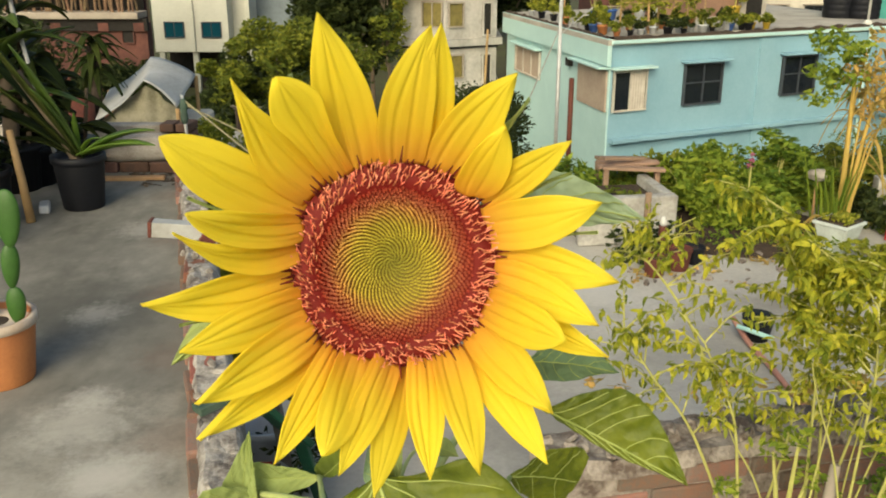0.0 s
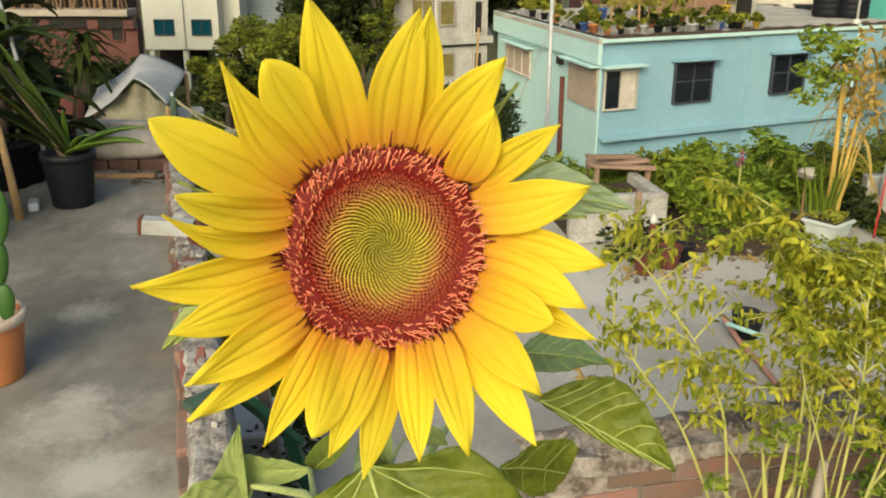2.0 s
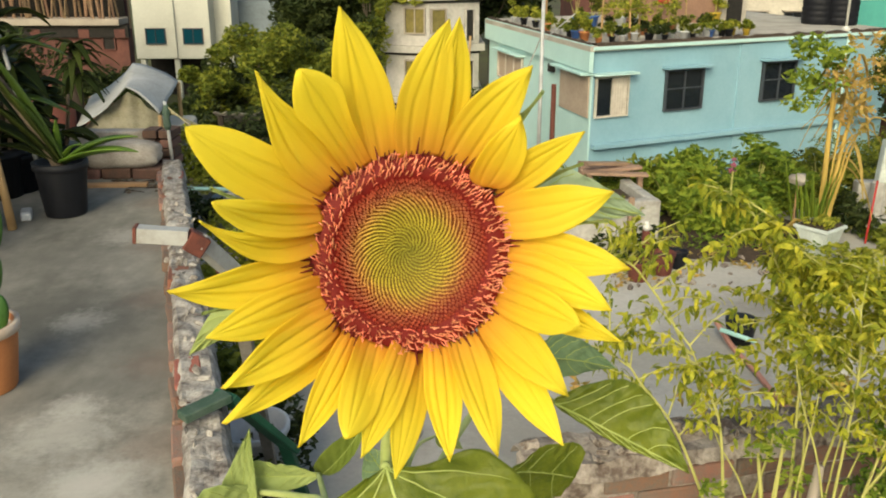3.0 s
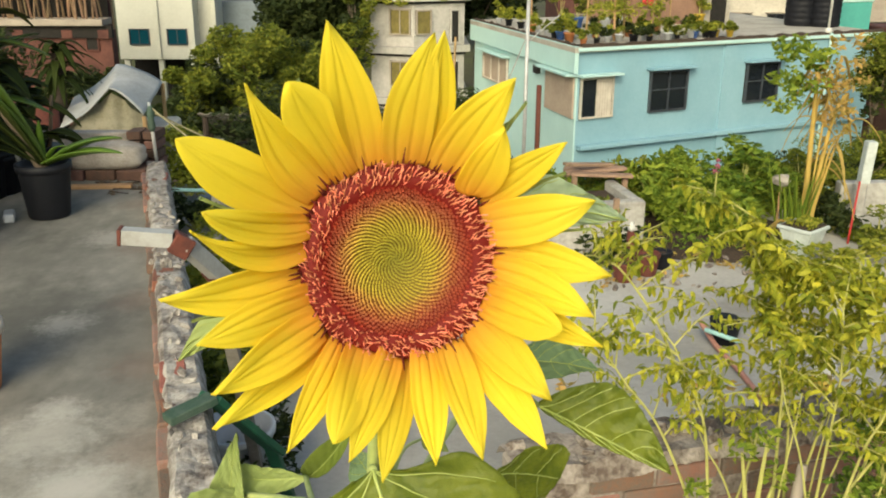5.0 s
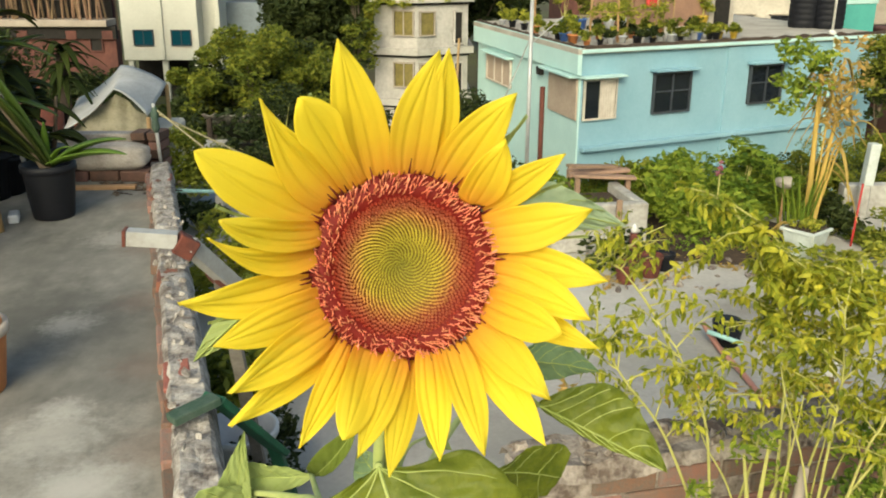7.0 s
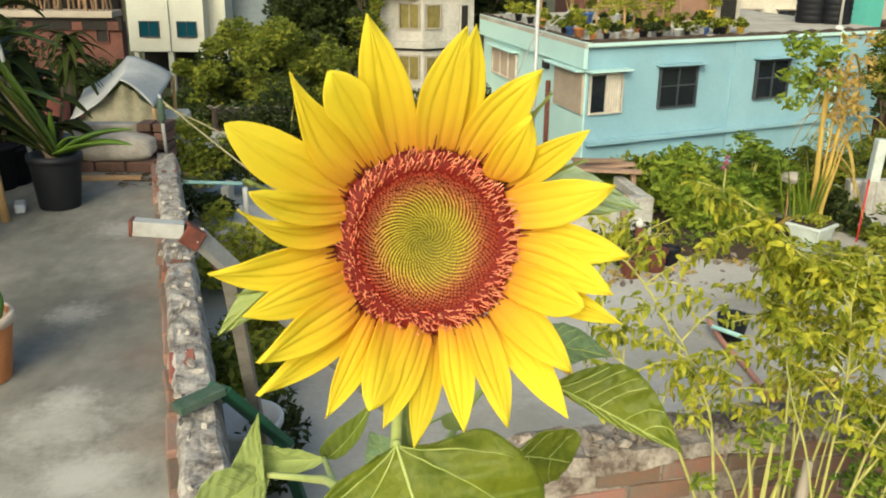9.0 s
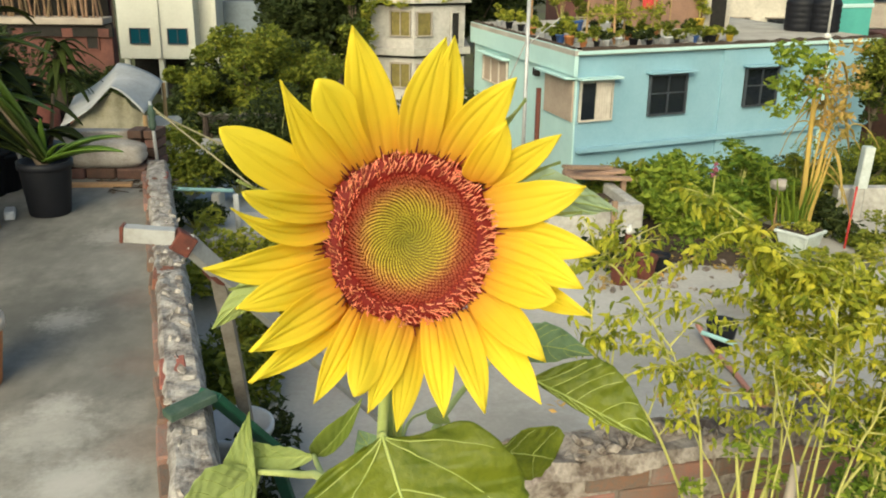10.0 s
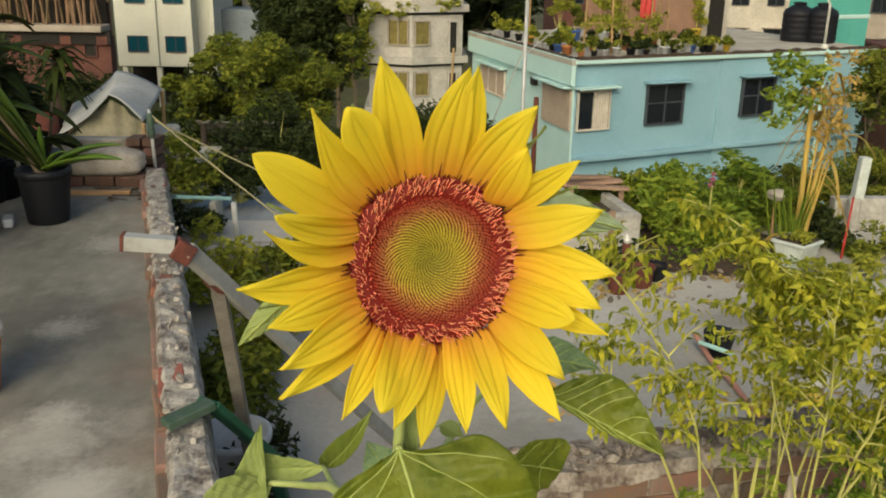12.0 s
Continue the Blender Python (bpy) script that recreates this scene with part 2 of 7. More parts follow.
LEAF_EDGE = material("sunflower_leaf_silvery", (0.50, 0.60, 0.40), (0.36, 0.47, 0.28), 0.6, scale=30, fine=260, bump=0.4, bump_distance=0.0012, translucent=0.3)
GREEN_WORN = material("worn_green_paint", (0.075, 0.105, 0.085), (0.03, 0.07, 0.045), 0.7, scale=14, fine=80, bump=0.3)
STEEL_OLD = material("old_brown_steel", (0.25, 0.235, 0.21), (0.13, 0.105, 0.085), 0.6, scale=7, fine=60, bump=0.2)
BRICK_DULL = material("dull_brick", (0.155, 0.078, 0.060), (0.085, 0.052, 0.043), 0.95, scale=14, fine=120, bump=0.6, vary=0.3)
BRICK_SMEARED = material("smeared_brick", (0.24, 0.125, 0.092), (0.17, 0.135, 0.115), 0.95, scale=11, fine=90, bump=0.6, vary=0.25, contrast=1.3)
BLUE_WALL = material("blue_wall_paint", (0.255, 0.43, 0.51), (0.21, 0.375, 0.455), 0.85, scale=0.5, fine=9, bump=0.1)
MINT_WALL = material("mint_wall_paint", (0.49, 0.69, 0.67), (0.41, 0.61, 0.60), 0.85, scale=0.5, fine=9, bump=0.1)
WHITE_WALL = material("cream_wall_paint", (0.58, 0.58, 0.51), (0.47, 0.47, 0.41), 0.85, scale=0.3, fine=6, bump=0.05)
GREY_WALL = material("weathered_pale_wall", (0.62, 0.58, 0.50), (0.36, 0.33, 0.28), 0.9, scale=0.5, fine=6, bump=0.2)
TAN_WALL = material("tan_board", (0.46, 0.37, 0.29), (0.36, 0.28, 0.22), 0.85, scale=1.5, fine=12)
PROP = material("dull_bamboo_prop", (0.24, 0.155, 0.09), (0.13, 0.08, 0.05), 0.8, scale=2, fine=20, vary=0.35)
FAR_BRICK = material("far_brickwork", (0.135, 0.054, 0.042), (0.065, 0.027, 0.023), 0.9, scale=1.2, fine=14, bump=0.3)
SLAB = material("raw_slab", (0.40, 0.35, 0.29), (0.26, 0.22, 0.19), 0.9, scale=0.8, fine=10)
BAMBOO = material("bamboo_prop", (0.45, 0.30, 0.14), (0.28, 0.17, 0.08), 0.7, scale=2, fine=20, vary=0.3)
# near-black fill; unlit openings and shade are put into this colour
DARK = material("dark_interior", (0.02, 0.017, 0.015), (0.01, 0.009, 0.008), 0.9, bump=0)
GLASS_DARK = glass_material("dark_window_glass", (0.012, 0.016, 0.022))
GLASS_TEAL = glass_material("teal_window_glass", (0.006, 0.055, 0.08))
FRAME = material("window_frame", (0.06, 0.07, 0.085), None, 0.5, bump=0)
CURTAIN = material("pale_curtain", (0.60, 0.55, 0.48), (0.42, 0.37, 0.31), 0.9, scale=3, fine=30)
ROOF_TOP = material("roof_slab_top", (0.52, 0.49, 0.43), (0.30, 0.27, 0.23), 0.95, scale=0.6, fine=10, bump=0.3)
EARTH = material("earth_green", (0.085, 0.095, 0.03), (0.06, 0.05, 0.03), 0.95, scale=0.3, fine=5, bump=0.5, bump_distance=0.1)
FOLIAGE = material("foliage", (0.20, 0.22, 0.028), (0.085, 0.115, 0.016), 0.6, scale=1.5, fine=20, bump=0, vary=0.45, island=True, translucent=0.25, spec=0.18)
# darkest foliage: dark plants, and shade under trees put into the leaf colour
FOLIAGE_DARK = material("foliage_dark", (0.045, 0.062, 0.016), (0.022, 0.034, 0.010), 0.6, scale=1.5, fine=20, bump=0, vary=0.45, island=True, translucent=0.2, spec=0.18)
FOLIAGE_YELLOW = material("foliage_yellow", (0.36, 0.35, 0.05), (0.20, 0.24, 0.03), 0.6, scale=1.5, fine=20, bump=0, vary=0.4, island=True, translucent=0.3, spec=0.18)
CANE = material("dry_cane", (0.52, 0.36, 0.085), (0.34, 0.23, 0.055), 0.65, scale=5, fine=40, bump=0.3, stretch=(1, 1, 0.2))
FOLIAGE_DRY = material("foliage_dry", (0.50, 0.36, 0.10), (0.32, 0.22, 0.06), 0.75, scale=2, fine=20, bump=0, vary=0.4, island=True, translucent=0.2)
BUSH_LEAF = material("bush_leaf", (0.46, 0.45, 0.048), (0.19, 0.225, 0.024), 0.5, scale=18, fine=200, bump=0.3, vary=0.5, contrast=1.3, bump_distance=0.002, translucent=0.3, spec=0.18)
BUSH_LEAVES = material("bush_leaves", (0.46, 0.45, 0.046), (0.15, 0.19, 0.020), 0.5, scale=18, fine=200, bump=0.0, vary=0.40, contrast=1.3, island=True, translucent=0.3, spec=0.18)
TWIG = material("green_twig", (0.46, 0.45, 0.14), (0.34, 0.33, 0.10), 0.7, scale=12, fine=90)
BARK = material("bark", (0.16, 0.12, 0.085), (0.09, 0.07, 0.05), 0.9, scale=5, fine=50, bump=0.6)
TERRACOTTA = material("terracotta", (0.50, 0.20, 0.075), (0.38, 0.14, 0.055), 0.75, scale=6, fine=70, bump=0.2)
RIM_WHITE = material("chalky_rim", (0.50, 0.44, 0.38), (0.45, 0.34, 0.26), 0.85, scale=9, fine=70)
BLACK_PLASTIC = material("black_plastic", (0.011, 0.012, 0.017), (0.006, 0.007, 0.010), 0.55, spec=0.25, scale=6, bump=0.05)
SOIL = material("soil", (0.07, 0.045, 0.03), (0.035, 0.025, 0.018), 0.95, scale=20, fine=120, bump=0.9)
CACTUS = material("cactus_green", (0.042, 0.115, 0.020), (0.026, 0.078, 0.013), 0.5, scale=9, fine=70, bump=0.2)
FOLIAGE_LIGHT = material("foliage_light", (0.26, 0.33, 0.042), (0.13, 0.195, 0.023), 0.6, scale=1.5, fine=20, bump=0, vary=0.4, island=True, translucent=0.3, spec=0.18)
TOWER_WALL = material("pinkish_white_plaster", (0.52, 0.49, 0.46), (0.30, 0.29, 0.26), 0.9, scale=0.8, fine=7, bump=0.15)
FOLIAGE_GREEN = material("foliage_green", (0.195, 0.275, 0.036), (0.085, 0.145, 0.018), 0.6, scale=1.5, fine=20, bump=0, vary=0.5, island=True, translucent=0.25, spec=0.18)
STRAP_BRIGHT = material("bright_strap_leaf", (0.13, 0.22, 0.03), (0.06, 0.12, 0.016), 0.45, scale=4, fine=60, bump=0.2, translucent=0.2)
CLOTH = material("tan_hanging_cloth", (0.33, 0.30, 0.23), (0.16, 0.15, 0.09), 0.9, scale=4, fine=60, bump=0.3)
DARK_BARK = material("dark_bark", (0.060, 0.042, 0.032), (0.03, 0.022, 0.018), 0.95, scale=5, fine=50, bump=0.6)
# near-black green: the shade among the pots is put into this leaf colour
BROAD_LEAF = material("broad_shaded_leaf", (0.027, 0.040, 0.008), (0.011, 0.017, 0.004), 0.75, spec=0.1, scale=4, fine=60, bump=0.2, vary=0.4)
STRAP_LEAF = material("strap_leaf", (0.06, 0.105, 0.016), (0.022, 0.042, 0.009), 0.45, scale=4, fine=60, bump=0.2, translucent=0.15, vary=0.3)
WHITE_STEEL = material("worn_white_steel", (0.42, 0.43, 0.43), (0.28, 0.27, 0.25), 0.45, scale=7, fine=60, bump=0.2)
RUST = material("rusty_red_steel", (0.15, 0.042, 0.028), (0.08, 0.026, 0.02), 0.8, scale=20, fine=120, bump=0.4)
GALVANISED = material("galvanised_sheet", (0.50, 0.51, 0.52), (0.36, 0.36, 0.36), 0.5, scale=3, fine=40, bump=0.1, metal=0.3)
TARP = material("silver_tarpaulin", (0.44, 0.45, 0.46), (0.28, 0.28, 0.27), 0.6, scale=2.5, fine=30, bump=0.3, bump_distance=0.03)
SACK = material("pale_sack_cloth", (0.42, 0.385, 0.35), (0.20, 0.175, 0.15), 0.9, scale=5, fine=80, bump=0.5)
GREEN_PAINT = material("dark_green_paint", (0.018, 0.105, 0.055), (0.012, 0.065, 0.036), 0.5, scale=8, fine=60, bump=0.2)
BUCKET_WHITE = material("white_bucket_plastic", (0.55, 0.57, 0.60), (0.42, 0.44, 0.47), 0.45, scale=6, fine=40, bump=0.05)
RED_PAINT = material("red_paint", (0.50, 0.045, 0.04), (0.36, 0.03, 0.03), 0.5, scale=8, bump=0.1)
ROPE = material("rope", (0.34, 0.31, 0.19), (0.23, 0.20, 0.12), 0.9, scale=60, bump=0.3)
CYAN_PIPE = material("pale_cyan_pipe", (0.40, 0.66, 0.62), (0.32, 0.55, 0.52), 0.5, scale=6, bump=0.05)
PVC = material("white_pvc", (0.66, 0.66, 0.62), (0.54, 0.53, 0.50), 0.5, scale=6, bump=0.05)
HOSE = material("faded_red_hose", (0.48, 0.24, 0.18), (0.36, 0.16, 0.12), 0.6, scale=8)
WOOD = material("weathered_plank", (0.33, 0.22, 0.15), (0.20, 0.13, 0.09), 0.85, scale=5, fine=60, bump=0.4, vary=0.2)
PINK = material("pink_blossom", (0.36, 0.09, 0.16), (0.24, 0.06, 0.11), 0.6, scale=50, bump=0)
OLIVE_CURTAIN = material("olive_curtain", (0.22, 0.18, 0.055), (0.11, 0.09, 0.03), 0.9, scale=3, fine=30)
TURQUOISE = material("turquoise_paint", (0.10, 0.42, 0.36), (0.08, 0.34, 0.30), 0.7, scale=1, fine=9)

# ---- building helpers ----
def finish(name, bm, mat, smooth=False):
    me = bpy.data.meshes.new(name)
    bm.normal_update()
    bm.to_mesh(me)
    bm.free()
    me.materials.append(mat)
    if smooth:
        me.polygons.foreach_set("use_smooth", [True] * len(me.polygons))
    return me


def part(name, bm, mat, parent=None, label="", smooth=False):
    ob = new(name, finish(name, bm, mat, smooth))
    if parent:
        ob.parent = parent
    return tagged(ob, label)


def piece(name, mesh, parent, m):
    ob = new(name, mesh)
    ob.parent = parent
    ob.matrix_basis = m
    return ob


def thing(name, label, category, place=(0, 0, 0), turn=0.0, group="", kind=""):
    ob = new(name)
    ob.empty_display_size = 0.05
    ob.matrix_world = pose(*place, 0, 0, turn)
    return tagged(ob, label, category, group, kind)


def box(bm, size, centre=(0, 0, 0), m=None, bevel=0.0, seg=1):
    r = bmesh.ops.create_cube(bm, size=1.0)
    vs = r["verts"]
    bmesh.ops.scale(bm, vec=size, verts=vs)
    if bevel:
        es = list({e for v in vs for e in v.link_edges})
        b = bmesh.ops.bevel(bm, geom=es, offset=bevel, segments=seg, affect='EDGES', profile=0.6)
        vs = list({v for f in b["faces"] for v in f.verts} | {v for v in vs if v.is_valid})
    bmesh.ops.translate(bm, vec=centre, verts=vs)
    if m:
        bmesh.ops.transform(bm, matrix=m, verts=vs)
    return vs


def box_bm(size, centre=(0, 0, 0), m=None, bevel=0.0, seg=1):
    bm = bmesh.new()
    box(bm, size, centre, m, bevel, seg)
    return bm


def lathe(bm, profile, n=28, centre=(0, 0, 0), wobble=0.0):
    """A turned shape from (radius, height) pairs, bottom to top."""
    rings = []
    for r, z in profile:
        rings.append([bm.verts.new((centre[0] + r * (1 + wobble * math.sin(3 * k * 2 * math.pi / n)) * math.cos(2 * math.pi * k / n),
                                    centre[1] + r * math.sin(2 * math.pi * k / n), centre[2] + z)) for k in range(n)])
    for a, b in zip(rings, rings[1:]):
        for k in range(n):
            bm.faces.new((a[k], a[(k + 1) % n], b[(k + 1) % n], b[k]))
    bm.faces.new(rings[0][::-1])
    bm.faces.new(rings[-1])
    return bm


def smooth_path(points, steps=6):
    """Catmull-Rom through the points."""
    p = [Vector(q) for q in points]
    p = [2 * p[0] - p[1]] + p + [2 * p[-1] - p[-2]]
    out = []
    for i in range(1, len(p) - 2):
        for k in range(steps):
            t = k / steps
            out.append(0.5 * (2 * p[i] + (p[i + 1] - p[i - 1]) * t + (2 * p[i - 1] - 5 * p[i] + 4 * p[i + 1] - p[i + 2]) * t * t
                              + (3 * p[i] - p[i - 1] - 3 * p[i + 1] + p[i + 2]) * t ** 3))
    out.append(p[-2])
    return out


def tube(bm, path, radii, n=8, cap=True):
    """A round bar along a path, with a radius at its start and end, or one for each point."""
    path = [Vector(q) for q in path]
    k = len(path)
    if isinstance(radii, (int, float)):
        radii = (radii, radii)
    rr = [radii[0] + (radii[-1] - radii[0]) * i / max(1, k - 1) for i in range(k)] if len(radii) == 2 else radii
    ref = Vector((0.31, 0.17, 0.93)).normalized()
    rings = []
    for i, q in enumerate(path):
        d = (path[min(i + 1, k - 1)] - path[max(i - 1, 0)]).normalized()
        if abs(d.dot(ref)) > 0.97:
            ref = Vector((1, 0.1, 0)).normalized()
        s = d.cross(ref).normalized()
        u = s.cross(d)
        rings.append([bm.verts.new(q + (s * math.cos(a) + u * math.sin(a)) * rr[i]) for a in [2 * math.pi * j / n for j in range(n)]])
    for a, b in zip(rings, rings[1:]):
        for j in range(n):
            bm.faces.new((a[j], a[(j + 1) % n], b[(j + 1) % n], b[j]))
    if cap:
        bm.faces.new(rings[0][::-1])
        bm.faces.new(rings[-1])
    return bm


def tube_bm(path, radii, n=8):
    return tube(bmesh.new(), path, radii, n)


def bar_between(bm, a, b, w, h, bevel=0.002):
    """A square bar from a to b, w wide and h high."""
    a, b = Vector(a), Vector(b)
    d = b - a
    q = d.to_track_quat('X', 'Z').to_matrix().to_4x4()
    box(bm, (d.length, w, h), (d.length / 2, 0, 0), Matrix.Translation(a) @ q, bevel)
    return bm


def prism(bm, outline, z0, z1):
    lo = [bm.verts.new((x, y, z0)) for x, y in outline]
    hi = [bm.verts.new((x, y, z1)) for x, y in outline]
    n = len(outline)
    for k in range(n):
        bm.faces.new((lo[k], lo[(k + 1) % n], hi[(k + 1) % n], hi[k]))
    bm.faces.new(lo[::-1])
    bm.faces.new(hi)
    bmesh.ops.recalc_face_normals(bm, faces=bm.faces)
    return bm


def surface(bm, rows):
    """A sheet through rows of points; returns the rows of vertices."""
    vs = [[bm.verts.new(p) for p in r] for r in rows]
    for a, b in zip(vs, vs[1:]):
        for k in range(len(a) - 1):
            bm.faces.new((a[k], a[k + 1], b[k + 1], b[k]))
    return vs


def mesh_from(name, verts, faces, mat, smooth=False):
    me = bpy.data.meshes.new(name)
    me.from_pydata(verts, [], faces)
    me.update()
    me.materials.append(mat)
    if smooth:
        me.polygons.foreach_set("use_smooth", [True] * len(me.polygons))
    return me


def outline_at(table, s):
    """A smooth curve through (share, value) pairs, with no flat spots at the pairs."""
    for k in range(len(table) - 1):
        (a, va), (b, vb) = table[k], table[k + 1]
        if s <= b:
            pa, pb = table[max(0, k - 1)], table[min(len(table) - 1, k + 2)]
            ma, mb = (vb - pa[1]) / (b - pa[0]), (pb[1] - va) / (pb[0] - a)
            h, t = b - a, (s - a) / (b - a)
            return ((2 * t ** 3 - 3 * t * t + 1) * va + (t ** 3 - 2 * t * t + t) * h * ma
                    + (3 * t * t - 2 * t ** 3) * vb + (t ** 3 - t * t) * h * mb)
    return table[-1][1]

# ---- ground and roofs ----
ground = tagged(new("ground", finish("ground", prism(bmesh.new(), [(-700, -400), (700, -400), (700, 1500), (-700, 1500)], -8.4, -8.0), EARTH)),
                "earth with rough grass between the houses", "ground", kind="structure")

CURB_A, CURB_B = Vector((-0.62, 2.2, 0)), Vector((-2.13, 7.35, 0))     # middle line of the roof's edge, near and far
CURB_DIR = (CURB_B - CURB_A).normalized()
CURB_SIDE = Vector((CURB_DIR.y, -CURB_DIR.x, 0))
CURB_W = 0.185


def relief_slab(name, outline_fn, nx, ny, z, thick, mat, amp, label, category):
    """A slab whose top is a fine grid with slight unevenness; outline_fn(u, v) gives its plan."""
    verts, faces = [], []
    for j in range(ny + 1):
        for i in range(nx + 1):
            x, y = outline_fn(i / nx, j / ny)
            h = noise.fractal(Vector((x * 1.3, y * 1.3, 0.4)), 1.0, 2.0, 4) * amp
            verts.append((x, y, z + h))
    for j in range(ny):
        for i in range(nx):
            a = j * (nx + 1) + i
            faces.append((a, a + 1, a + nx + 2, a + nx + 1))
    rim = [i for i in range(nx + 1)] + [j * (nx + 1) + nx for j in range(1, ny + 1)] + [ny * (nx + 1) + i for i in range(nx - 1, -1, -1)] + [j * (nx + 1) for j in range(ny - 1, 0, -1)]
    base = len(verts)
    verts += [(verts[k][0], verts[k][1], z - thick) for k in rim]
    n = len(rim)
    for k in range(n):
        faces.append((rim[k], base + k, base + (k + 1) % n, rim[(k + 1) % n]))
    faces.append(tuple(range(base + n - 1, base - 1, -1)))
    return tagged(new(name, mesh_from(name, verts, faces, mat)), label, category, kind="structure")


def strip_plan(u, v):
    y = -3.0 + v * 10.9
    right = CURB_A.x + (y - CURB_A.y) * (CURB_B.x - CURB_A.x) / (CURB_B.y - CURB_A.y)
    left = -9.0
    return left + (right - left) * u, y


def near_plan(u, v):
    y = -3.0 + v * 5.44
    left = CURB_A.x + (y - CURB_A.y) * (CURB_B.x - CURB_A.x) / (CURB_B.y - CURB_A.y)
    return left + (5.0 - left) * u, y


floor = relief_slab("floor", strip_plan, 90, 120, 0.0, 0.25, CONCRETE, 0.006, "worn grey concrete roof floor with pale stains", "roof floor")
relief_slab("floor_terrace", near_plan, 40, 40, 0.0, 0.25, CONCRETE, 0.004, "worn grey concrete terrace floor", "roof floor")
relief_slab("floor_lower_roof", lambda u, v: (-2.9 + u * 11.5, 1.9 + v * 7.0), 60, 50, -0.8, 0.25, CONCRETE_LOW, 0.008,
                        "pale grey concrete floor of the lower roof", "roof floor")
tagged(new("wall_house", finish("wall_house", prism(bmesh.new(), [(-8.9, -2.9), (4.9, -2.9), (8.4, 8.8), (-8.9, 7.8)], -8.0, -1.06), GREY_WALL)),
                    "weathered plaster wall of the house below the roof", "wall", kind="structure")
wall_step = tagged(new("wall_step", finish("wall_step", prism(bmesh.new(), [(-8.9, -2.9), (4.9, -2.9), (4.9, 2.40), (-0.70, 2.40), (-2.16, 7.7), (-8.9, 7.7)], -1.05, -0.255), GREY_WALL)),
                   "plaster wall between the two roof levels", "wall", kind="structure")


def make_curb():
    """Low broken roof edge: crumbling plaster over brick."""
    curb = thing("roof_curb", "low crumbling plaster and brick edge of the roof", "curb", kind="structure")
    length = (CURB_B - CURB_A).length
    n, k = 260, 12
    rows = []
    for i in range(n + 1):
        p = CURB_A + CURB_DIR * (length * i / n)
        row = []
        for j in range(k + 1):
            t = j / k
            off = (t - 0.5) * CURB_W
            q = Vector((p.x * 9, p.y * 9, off * 14))
            h = 0.10 + 0.015 * noise.fractal(q, 1.0, 2.1, 5) + 0.02 * noise.noise(q * 0.25)
            edge = abs(t - 0.5) * 2
            h -= 0.05 * max(0, edge - 0.75) / 0.25
            if j in (0, k):
                h = -0.02
                off *= 1.12
            w = CURB_SIDE * (off + 0.012 * noise.noise(q * 0.6 + Vector((7, 3, 1))))
            row.append((p.x + w.x, p.y + w.y, h))
        rows.append(row)
    bm = bmesh.new()
    surface(bm, rows)
    part("plaster", bm, PLASTER, curb)
    bm = bmesh.new()
    box(bm, (0.23, 0.11, 0.07), bevel=0.006)
    brick = finish("brick", bm, BRICK)
    rnd = random.Random(4)
    for i in range(9):
        s = rnd.uniform(0.1, length - 0.1)
        p = CURB_A + CURB_DIR * s + CURB_SIDE * rnd.uniform(-0.04, 0.04)
        piece("brick", brick, curb, pose(p.x, p.y, 0.056 + rnd.uniform(-0.008, 0.008), rnd.uniform(-7, 7), rnd.uniform(-6, 6), 106.4 + rnd.uniform(-9, 9)))
    bm = bmesh.new()
    box(bm, (0.225, 0.09, 0.06), bevel=0.008)
    worn = finish("brick", bm, BRICK_SMEARED)
    s = 0.05
    while s < length:
        p = CURB_A + CURB_DIR * s + CURB_SIDE * (-0.066 + rnd.uniform(-0.008, 0.008))
        piece("brick", worn, curb, pose(p.x, p.y, 0.030 + rnd.uniform(-0.012, 0.012), rnd.uniform(-6, 6), rnd.uniform(-4, 4), 106.4 + rnd.uniform(-4, 4)))
        s += 0.24 + rnd.choice((0.0, 0.0, 0.12))
    bm = bmesh.new()
    bmesh.ops.create_icosphere(bm, subdivisions=1, radius=0.016)
    for v in bm.verts:
        v.co *= 0.7 + 0.6 * rnd.random()
    chip = finish("mortar_lump", bm, PLASTER)
    for i in range(60):
        s = rnd.uniform(0, length * 0.75)
        p = CURB_A + CURB_DIR * s + CURB_SIDE * rnd.gauss(0, 0.035)
        z = 0.105 + rnd.uniform(-0.012, 0.012)
        piece("mortar_lump", chip, curb, pose(p.x, p.y, z, rnd.uniform(0, 360), rnd.uniform(0, 360), 0) @ Matrix.Diagonal((*(rnd.uniform(0.8, 2.0), rnd.uniform(0.6, 1.4), rnd.uniform(0.2, 0.35)), 1)))
    return curb


make_curb()


